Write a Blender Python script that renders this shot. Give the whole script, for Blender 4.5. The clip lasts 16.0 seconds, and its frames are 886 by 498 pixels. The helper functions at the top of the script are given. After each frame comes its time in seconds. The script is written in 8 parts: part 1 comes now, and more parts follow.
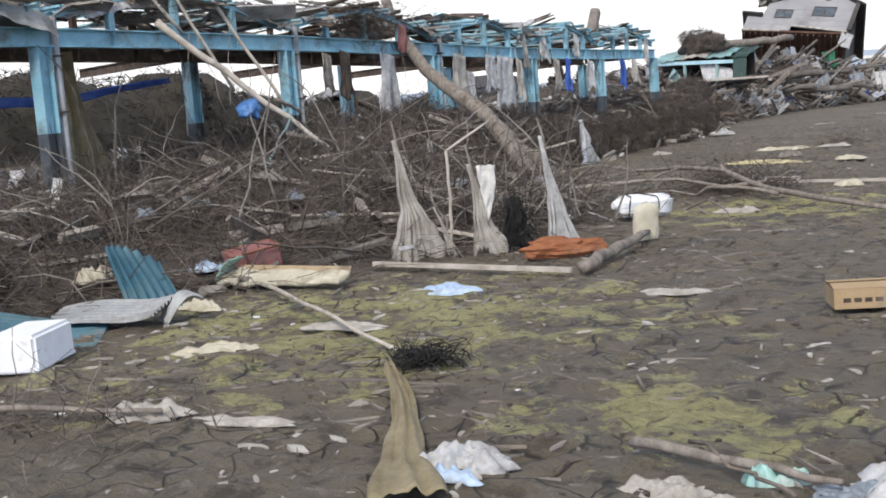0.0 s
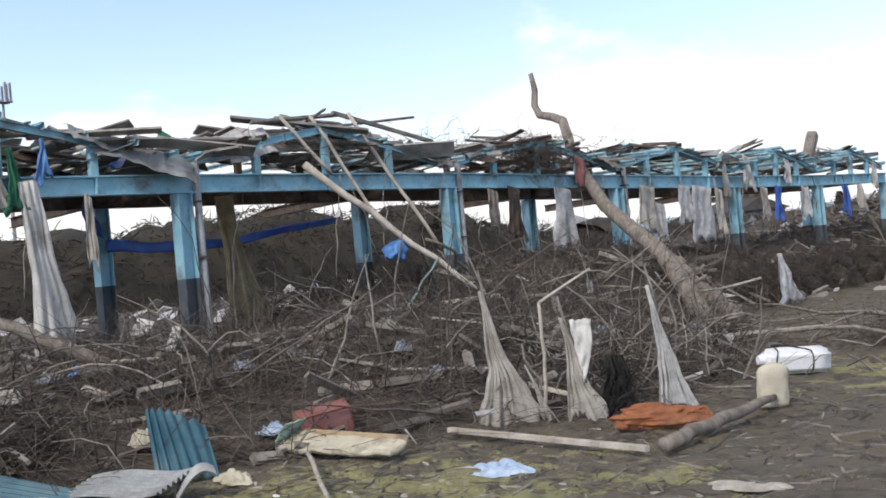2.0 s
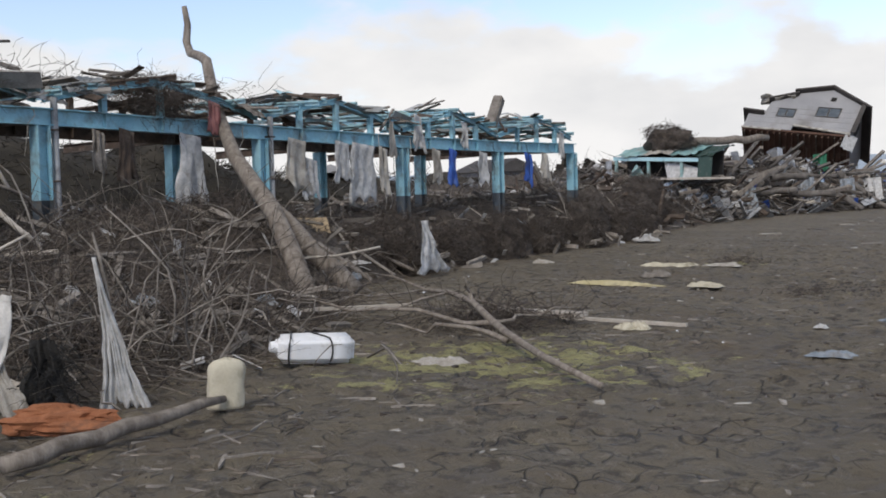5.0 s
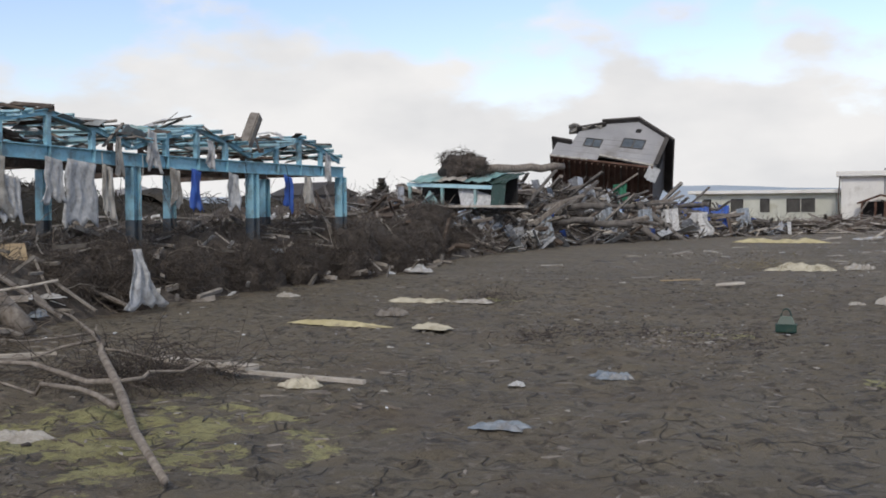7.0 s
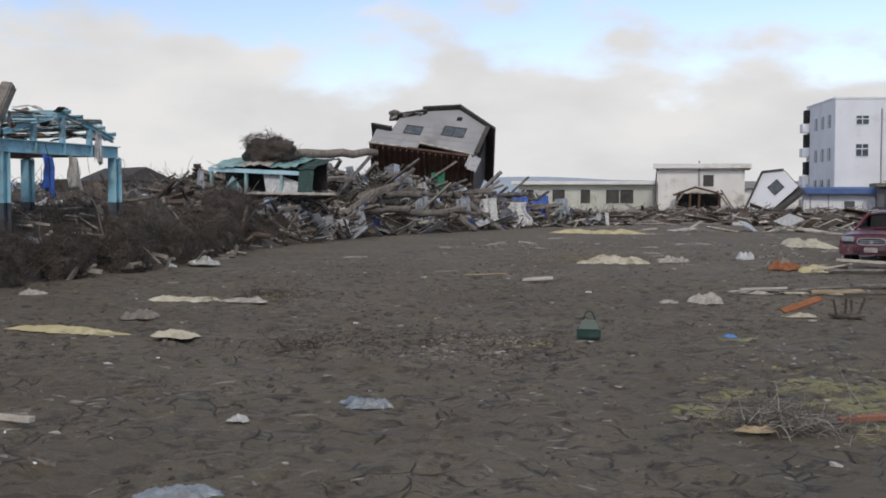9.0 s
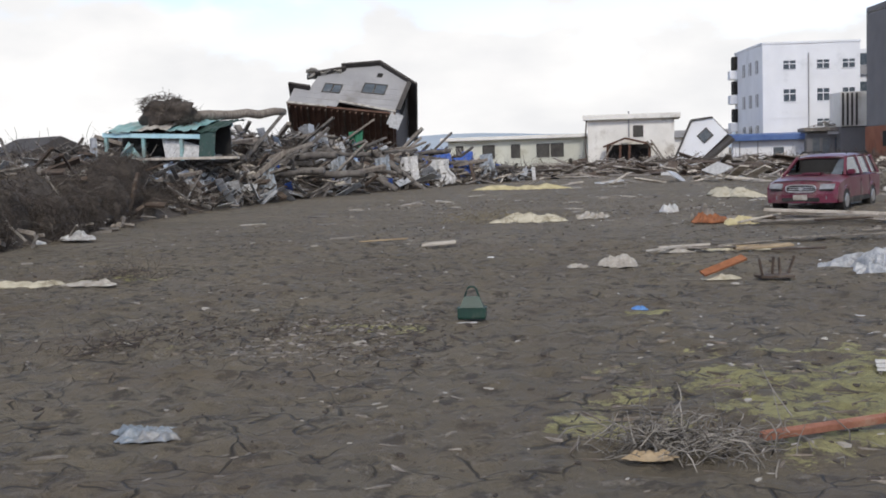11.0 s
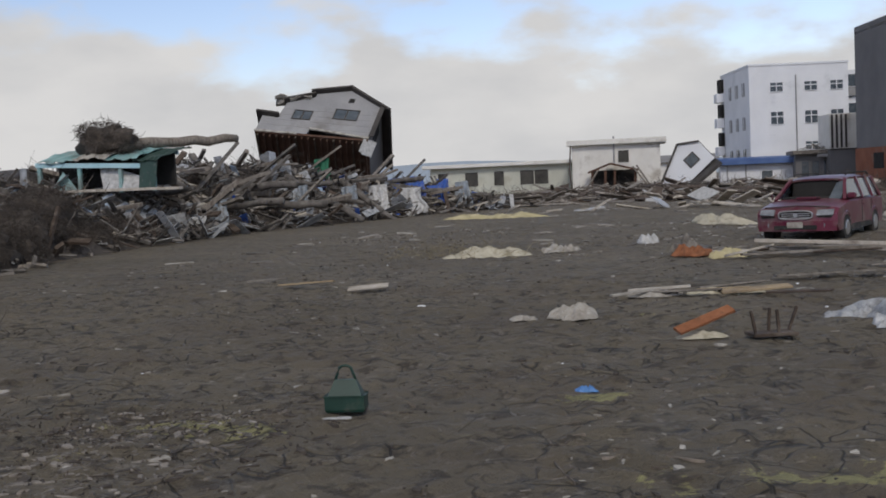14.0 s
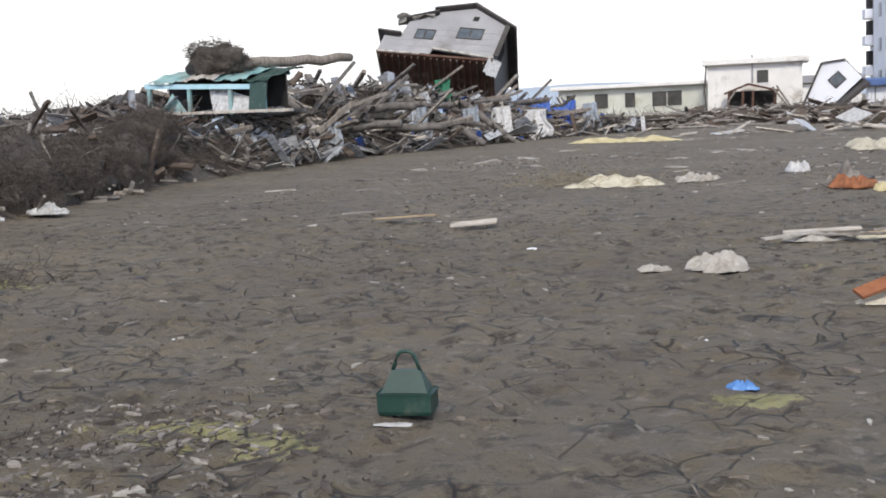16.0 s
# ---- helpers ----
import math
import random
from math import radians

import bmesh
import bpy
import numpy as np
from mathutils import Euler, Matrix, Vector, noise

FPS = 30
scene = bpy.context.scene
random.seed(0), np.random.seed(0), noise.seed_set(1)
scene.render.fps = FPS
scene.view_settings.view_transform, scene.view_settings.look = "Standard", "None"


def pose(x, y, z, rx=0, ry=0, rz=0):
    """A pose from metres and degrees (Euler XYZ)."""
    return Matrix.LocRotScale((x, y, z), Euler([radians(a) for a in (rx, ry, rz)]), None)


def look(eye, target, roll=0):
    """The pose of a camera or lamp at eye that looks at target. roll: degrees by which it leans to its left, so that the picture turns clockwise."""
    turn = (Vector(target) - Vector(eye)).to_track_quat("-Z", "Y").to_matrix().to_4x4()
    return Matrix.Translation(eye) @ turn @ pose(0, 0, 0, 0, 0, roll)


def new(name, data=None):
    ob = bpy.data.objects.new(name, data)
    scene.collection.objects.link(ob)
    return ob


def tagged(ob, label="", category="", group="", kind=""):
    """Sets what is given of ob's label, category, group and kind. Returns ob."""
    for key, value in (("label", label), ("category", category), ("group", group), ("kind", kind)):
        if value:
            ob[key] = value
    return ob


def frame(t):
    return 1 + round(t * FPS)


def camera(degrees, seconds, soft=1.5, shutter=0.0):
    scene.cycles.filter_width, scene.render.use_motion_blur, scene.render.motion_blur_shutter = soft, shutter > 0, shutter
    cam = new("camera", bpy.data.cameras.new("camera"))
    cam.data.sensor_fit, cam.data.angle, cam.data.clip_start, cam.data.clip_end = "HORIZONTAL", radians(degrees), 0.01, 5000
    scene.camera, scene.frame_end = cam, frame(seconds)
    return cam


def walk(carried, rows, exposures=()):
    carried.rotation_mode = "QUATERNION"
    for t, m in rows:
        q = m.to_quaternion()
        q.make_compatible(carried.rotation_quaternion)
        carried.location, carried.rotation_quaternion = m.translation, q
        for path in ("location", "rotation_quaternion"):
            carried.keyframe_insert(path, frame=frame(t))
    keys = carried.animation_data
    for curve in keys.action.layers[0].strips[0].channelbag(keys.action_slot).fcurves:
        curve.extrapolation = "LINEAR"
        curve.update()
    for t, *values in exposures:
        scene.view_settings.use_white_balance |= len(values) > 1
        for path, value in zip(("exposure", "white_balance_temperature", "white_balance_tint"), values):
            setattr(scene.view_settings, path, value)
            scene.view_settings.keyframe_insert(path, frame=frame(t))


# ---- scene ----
cam = camera(42.0, 16.0, soft=1.8)
PATH = [
    (0, (1.502, -3.816, 1.575), (0.428, -2.147, 1.33), -4.5),
    (0.5, (1.718, -3.386, 1.6), (0.419, -1.889, 1.338), -7.1),
    (1, (1.858, -2.919, 1.659), (0.363, -1.608, 1.437), -4.4),
    (1.5, (1.937, -2.395, 1.68), (0.486, -1.02, 1.636), -0.7),
    (2, (2.149, -1.81, 1.65), (0.73, -0.4, 1.658), -5.2),
    (2.5, (2.217, -1.177, 1.669), (0.903, 0.33, 1.606), -3.4),
    (3, (2.298, -0.538, 1.636), (1.023, 1.002, 1.61), -0.4),
    (3.5, (2.39, 0.007, 1.64), (1.104, 1.539, 1.64), -3.6),
    (4, (2.522, 0.545, 1.629), (1.281, 2.113, 1.599), -5.4),
    (4.2, (2.632, 0.717, 1.627), (1.445, 2.324, 1.54), -3.8),
    (6.3, (3.567, 2.85, 1.71), (2.482, 4.528, 1.634), 0.1),
    (6.5, (3.542, 3.242, 1.701), (2.519, 4.959, 1.632), -0.7),
    (7, (3.528, 4.041, 1.677), (2.653, 5.838, 1.608), -0.4),
    (7.5, (3.435, 4.732, 1.647), (2.583, 6.541, 1.581), -0.1),
    (8, (3.409, 5.382, 1.616), (2.661, 7.236, 1.548), 0.5),
    (8.5, (3.353, 5.955, 1.617), (2.68, 7.836, 1.522), -0.5),
    (8.7, (3.304, 6.228, 1.623), (2.671, 8.124, 1.535), 0.1),
    (10.8, (3.409, 8.818, 1.614), (2.914, 10.751, 1.475), -1.4),
    (11, (3.441, 9.012, 1.59), (2.944, 10.942, 1.429), -1.8),
    (11.5, (3.439, 9.628, 1.588), (3.129, 11.596, 1.409), -2.2),
    (12, (3.415, 10.247, 1.542), (3.212, 12.231, 1.39), -1.5),
    (12.5, (3.415, 10.742, 1.558), (2.913, 12.675, 1.448), -2.8),
    (13, (3.427, 11.327, 1.539), (2.928, 13.263, 1.471), -2.2),
    (13.5, (3.483, 11.829, 1.521), (2.91, 13.745, 1.482), -2.3),
    (14, (3.489, 12.455, 1.526), (3.009, 14.393, 1.413), -2.5),
    (14.5, (3.422, 13.11, 1.496), (2.94, 15.042, 1.308), -0.2),
    (15, (3.357, 13.558, 1.518), (2.714, 15.44, 1.306), -1.2),
    (15.5, (3.204, 14.13, 1.483), (2.534, 16.002, 1.268), -2.8),
    (16, (3.083, 14.7, 1.486), (2.389, 16.561, 1.25), -2.6),
]
EXPOSURES = [(0.0, 0.68), (1.0, 0.67), (1.5, 0.65), (2.0, 0.5), (2.5, 0.4), (3.0, 0.2), (3.5, -0.05), (4.0, -0.15), (6.3, 0.45), (6.5, 0.4), (7.0, 0.02), (7.5, -0.15), (8.5, -0.15), (11.0, 0.25), (11.5, 0.3), (12.0, 0.35), (12.5, 0.25), (13.0, -0.15), (13.5, -0.4), (14.0, -0.35), (14.5, 0.15), (15.0, 0.53), (16.0, 0.68)]
walk(cam, [(t, look(e, g, r)) for t, e, g, r in PATH], EXPOSURES)

# ---- light ----
world = bpy.data.worlds.new("sky")
scene.world = world
world.use_nodes = True
wn, wl = world.node_tree.nodes, world.node_tree.links
SUN_EL, SUN_AZ = radians(38), radians(200)
sky = wn.new("ShaderNodeTexSky")
sky.sky_type, sky.sun_disc = "NISHITA", False
sky.sun_elevation, sky.sun_rotation = SUN_EL, SUN_AZ
sky.air_density, sky.dust_density, sky.ozone_density = 1.0, 0.6, 1.2
wc = wn.new("ShaderNodeTexCoord")
wsep = wn.new("ShaderNodeSeparateXYZ")
wl.new(wc.outputs["Generated"], wsep.inputs[0])
wmap = wn.new("ShaderNodeMapping")
wmap.inputs["Scale"].default_value = (1.0, 1.0, 2.2)
wmap.inputs["Location"].default_value = (0.35, 0.1, 0.0)
wl.new(wc.outputs["Generated"], wmap.inputs["Vector"])
wnoise = wn.new("ShaderNodeTexNoise")
wnoise.inputs["Scale"].default_value, wnoise.inputs["Detail"].default_value = 4.2, 8.0
wnoise.inputs["Roughness"].default_value = 0.52
wl.new(wmap.outputs[0], wnoise.inputs["Vector"])
wlow = wn.new("ShaderNodeMapRange")          # more cloud towards the horizon
wlow.inputs["From Min"].default_value, wlow.inputs["From Max"].default_value = 0.05, 0.20
wlow.inputs["To Min"].default_value, wlow.inputs["To Max"].default_value = 0.30, -0.05
wl.new(wsep.outputs["Z"], wlow.inputs["Value"])
wadd = wn.new("ShaderNodeMath"); wadd.operation = "ADD"
wl.new(wnoise.outputs["Fac"], wadd.inputs[0]); wl.new(wlow.outputs[0], wadd.inputs[1])
wramp = wn.new("ShaderNodeMapRange"); wramp.interpolation_type = "SMOOTHSTEP"
wramp.inputs["From Min"].default_value, wramp.inputs["From Max"].default_value = 0.575, 0.70
wl.new(wadd.outputs[0], wramp.inputs["Value"])
wshade = wn.new("ShaderNodeTexNoise")
wshade.inputs["Scale"].default_value, wshade.inputs["Detail"].default_value = 7.0, 6.0
wl.new(wmap.outputs[0], wshade.inputs["Vector"])
wcol = wn.new("ShaderNodeMix"); wcol.data_type = "RGBA"
wcol.inputs["A"].default_value, wcol.inputs["B"].default_value = (7.1, 7.1, 7.2, 1), (8.3, 8.2, 8.15, 1)
wlit = wn.new("ShaderNodeMapRange")
wlit.inputs["From Min"].default_value, wlit.inputs["From Max"].default_value = 0.36, 0.62
wl.new(wshade.outputs["Fac"], wlit.inputs["Value"])
wl.new(wlit.outputs[0], wcol.inputs["Factor"])
wtint = wn.new("ShaderNodeMix"); wtint.data_type = "RGBA"; wtint.blend_type = "MULTIPLY"
wtint.inputs["Factor"].default_value = 1.0
wtint.inputs["B"].default_value = (1.78, 1.66, 1.84, 1)
wl.new(sky.outputs[0], wtint.inputs["A"])
wmix = wn.new("ShaderNodeMix"); wmix.data_type = "RGBA"
wl.new(wramp.outputs[0], wmix.inputs["Factor"])
wl.new(wtint.outputs["Result"], wmix.inputs["A"]); wl.new(wcol.outputs["Result"], wmix.inputs["B"])
wveil = wn.new("ShaderNodeMapRange")          # an unseen even veil overhead, added to balance the sky's light on the ground
wveil.inputs["From Min"].default_value, wveil.inputs["From Max"].default_value = 0.30, 0.55
wveil.inputs["To Max"].default_value = 0.9
wl.new(wsep.outputs["Z"], wveil.inputs["Value"])
wtop = wn.new("ShaderNodeMix"); wtop.data_type = "RGBA"
wtop.inputs["B"].default_value = (4.2, 4.25, 4.35, 1)
wl.new(wveil.outputs[0], wtop.inputs["Factor"]); wl.new(wmix.outputs["Result"], wtop.inputs["A"])
wl.new(wtop.outputs["Result"], wn["Background"].inputs["Color"])
wn["Background"].inputs["Strength"].default_value = 0.105

sun = new("sun", bpy.data.lights.new("sun", "SUN"))
sun.data.energy, sun.data.angle, sun.data.color = 1.8, radians(12), (1.0, 0.94, 0.87)
sun.matrix_world = look((3, -9, 8), (0, 0, 0))

# ---- materials ----


def material(name, rough=0.8, metal=0.0):
    m = bpy.data.materials.new(name)
    m.use_nodes = True
    p = m.node_tree.nodes["Principled BSDF"]
    p.inputs["Roughness"].default_value, p.inputs["Metallic"].default_value = rough, metal
    return m, m.node_tree.nodes, m.node_tree.links, p


def surface(name, a, b, scale=3.0, fine=40.0, rough=0.8, metal=0.0, bump=0.3, dirt=None, dirt_amount=0.5, stretch=(1, 1, 1), island=0.0, transmit=0.0):
    """Two colours mixed by noise of two sizes, dirt in patches, fine relief; island: how far loose pieces differ."""
    m, n, l, p = material(name, rough, metal)
    tc = n.new("ShaderNodeTexCoord")
    mp = n.new("ShaderNodeMapping"); mp.inputs["Scale"].default_value = stretch
    l.new(tc.outputs["Object"], mp.inputs["Vector"])
    n1 = n.new("ShaderNodeTexNoise"); n1.inputs["Scale"].default_value = scale; n1.inputs["Detail"].default_value = 6
    n2 = n.new("ShaderNodeTexNoise"); n2.inputs["Scale"].default_value = fine; n2.inputs["Detail"].default_value = 4
    l.new(mp.outputs[0], n1.inputs["Vector"]); l.new(mp.outputs[0], n2.inputs["Vector"])
    mixf = n.new("ShaderNodeMath"); mixf.operation = "MULTIPLY_ADD"
    l.new(n2.outputs["Fac"], mixf.inputs[0]); mixf.inputs[1].default_value = 0.45; l.new(n1.outputs["Fac"], mixf.inputs[2])
    mr = n.new("ShaderNodeMapRange"); mr.inputs["From Min"].default_value, mr.inputs["From Max"].default_value = 0.5, 0.95
    l.new(mixf.outputs[0], mr.inputs["Value"])
    cm = n.new("ShaderNodeMix"); cm.data_type = "RGBA"
    cm.inputs["A"].default_value, cm.inputs["B"].default_value = (*a, 1), (*b, 1)
    l.new(mr.outputs[0], cm.inputs["Factor"])
    last = cm.outputs["Result"]
    if dirt:
        n3 = n.new("ShaderNodeTexNoise"); n3.inputs["Scale"].default_value = scale * 0.7; n3.inputs["Detail"].default_value = 9; n3.inputs["Roughness"].default_value = 0.65
        l.new(tc.outputs["Object"], n3.inputs["Vector"])
        dr = n.new("ShaderNodeMapRange"); dr.inputs["From Min"].default_value, dr.inputs["From Max"].default_value = 0.62 - 0.25 * dirt_amount, 0.72
        l.new(n3.outputs["Fac"], dr.inputs["Value"])
        dm = n.new("ShaderNodeMix"); dm.data_type = "RGBA"; dm.inputs["B"].default_value = (*dirt, 1)
        l.new(dr.outputs[0], dm.inputs["Factor"]); l.new(last, dm.inputs["A"])
        last = dm.outputs["Result"]
    if island:
        g = n.new("ShaderNodeNewGeometry")
        ir = n.new("ShaderNodeMapRange"); ir.inputs["To Min"].default_value, ir.inputs["To Max"].default_value = 1 - island, 1 + island
        l.new(g.outputs["Random Per Island"], ir.inputs["Value"])
        im = n.new("ShaderNodeVectorMath"); im.operation = "SCALE"
        l.new(last, im.inputs[0]); l.new(ir.outputs[0], im.inputs["Scale"])
        last = im.outputs["Vector"]
    l.new(last, p.inputs["Base Color"])
    if bump:
        bp = n.new("ShaderNodeBump"); bp.inputs["Strength"].default_value = bump; bp.inputs["Distance"].default_value = 0.02
        l.new(mixf.outputs[0], bp.inputs["Height"]); l.new(bp.outputs[0], p.inputs["Normal"])
    if transmit:
        p.inputs["Transmission Weight"].default_value = transmit
    return m


def mud_material():
    m, n, l, p = material("mud", 0.78)
    tc = n.new("ShaderNodeTexCoord")
    vec = tc.outputs["Object"]

    def tex(scale, detail=6, rough=0.6):
        t = n.new("ShaderNodeTexNoise")
        t.inputs["Scale"].default_value, t.inputs["Detail"].default_value, t.inputs["Roughness"].default_value = scale, detail, rough
        l.new(vec, t.inputs["Vector"])
        return t.outputs["Fac"]

    def rng(v, a, b, c=0.0, d=1.0):
        r = n.new("ShaderNodeMapRange")
        for k, x in (("From Min", a), ("From Max", b), ("To Min", c), ("To Max", d)):
            r.inputs[k].default_value = x
        l.new(v, r.inputs["Value"])
        return r.outputs[0]

    def op(kind, a, b):
        o = n.new("ShaderNodeMath"); o.operation = kind
        for i, x in enumerate((a, b)):
            if isinstance(x, float):
                o.inputs[i].default_value = x
            else:
                l.new(x, o.inputs[i])
        return o.outputs[0]

    def mix(f, a, b):
        c = n.new("ShaderNodeMix"); c.data_type = "RGBA"
        l.new(f, c.inputs["Factor"])
        for k, x in (("A", a), ("B", b)):
            if isinstance(x, tuple):
                c.inputs[k].default_value = (*x, 1)
            else:
                l.new(x, c.inputs[k])
        return c.outputs["Result"]
    big, mid, fine, grit = tex(0.22, 4), tex(1.7, 7), tex(11, 7, 0.7), tex(60, 3)
    base = mix(rng(op("ADD", big, mid), 0.75, 1.25), (0.122, 0.101, 0.068), (0.268, 0.226, 0.158))
    base = mix(rng(fine, 0.38, 0.68), base, (0.192, 0.160, 0.110))
    base = mix(rng(tex(4.3, 8, 0.72), 0.515, 0.595, 0.0, 0.85), base, (0.070, 0.056, 0.041))
    base = mix(rng(tex(7.1, 8, 0.75), 0.56, 0.64, 0.0, 0.65), base, (0.34, 0.30, 0.25))
    base = mix(rng(tex(0.55, 5), 0.50, 0.66, 0.0, 0.5), base, (0.155, 0.118, 0.080))
    # algae that dried on the silt, in two wet hollows and thinly elsewhere
    sep = n.new("ShaderNodeSeparateXYZ"); l.new(vec, sep.inputs[0])

    def hollow(cx, cy, rx, ry, deep=0.175):
        dx = op("DIVIDE", op("SUBTRACT", sep.outputs["X"], float(cx)), float(rx))
        dy = op("DIVIDE", op("SUBTRACT", sep.outputs["Y"], float(cy)), float(ry))
        return rng(op("ADD", op("MULTIPLY", dx, dx), op("MULTIPLY", dy, dy)), 0.0, 1.0, deep, -0.02)
    wet = op("MAXIMUM", hollow(-3.6, 3.2, 3.6, 3.4), hollow(5.1, 16.9, 3.3, 2.7, 0.20))
    for spot in ((-2.6, 10.6, 2.6, 2.6), (-0.5, 1.4, 1.5, 1.1), (0.1, 19.4, 0.9, 0.5), (2.5, 20.6, 0.4, 0.25), (-5.0, 23.7, 0.9, 0.5), (2.6, 15.7, 0.5, 0.5)):
        wet = op("MAXIMUM", wet, hollow(*spot))
    algae = rng(op("ADD", tex(1.7, 10, 0.78), wet), 0.625, 0.66, 0.0, 0.9)
    base = mix(algae, base, mix(rng(mid, 0.35, 0.65), (0.32, 0.30, 0.10), (0.47, 0.44, 0.21)))
    base = mix(op("MULTIPLY", algae, rng(fine, 0.47, 0.62, 0.0, 0.5)), base, (0.12, 0.105, 0.06))
    # shrinkage cracks
    warp = n.new("ShaderNodeTexNoise"); warp.inputs["Scale"].default_value = 2.2; l.new(vec, warp.inputs["Vector"])
    wadd_ = n.new("ShaderNodeVectorMath"); wadd_.operation = "MULTIPLY_ADD"
    l.new(warp.outputs["Color"], wadd_.inputs[0]); wadd_.inputs[1].default_value = (0.5, 0.5, 0); l.new(vec, wadd_.inputs[2])
    vo = n.new("ShaderNodeTexVoronoi"); vo.feature = "DISTANCE_TO_EDGE"; vo.inputs["Scale"].default_value = 3.0
    l.new(wadd_.outputs[0], vo.inputs["Vector"])
    crack = op("MULTIPLY", rng(vo.outputs["Distance"], 0.0, 0.034, 1.0, 0.0), rng(tex(0.9, 3), 0.47, 0.56))
    base = mix(op("MULTIPLY", crack, 0.8), base, (0.035, 0.03, 0.026))
    l.new(base, p.inputs["Base Color"])
    l.new(rng(mid, 0.3, 0.7, 0.62, 0.92), p.inputs["Roughness"])
    h = op("ADD", op("MULTIPLY", mid, 0.9), op("ADD", op("MULTIPLY", fine, 0.55), op("MULTIPLY", grit, 0.12)))
    h = op("SUBTRACT", h, op("MULTIPLY", crack, 0.5))
    bp = n.new("ShaderNodeBump"); bp.inputs["Strength"].default_value = 1.0; bp.inputs["Distance"].default_value = 0.22
    l.new(h, bp.inputs["Height"]); l.new(bp.outputs[0], p.inputs["Normal"])
    return m


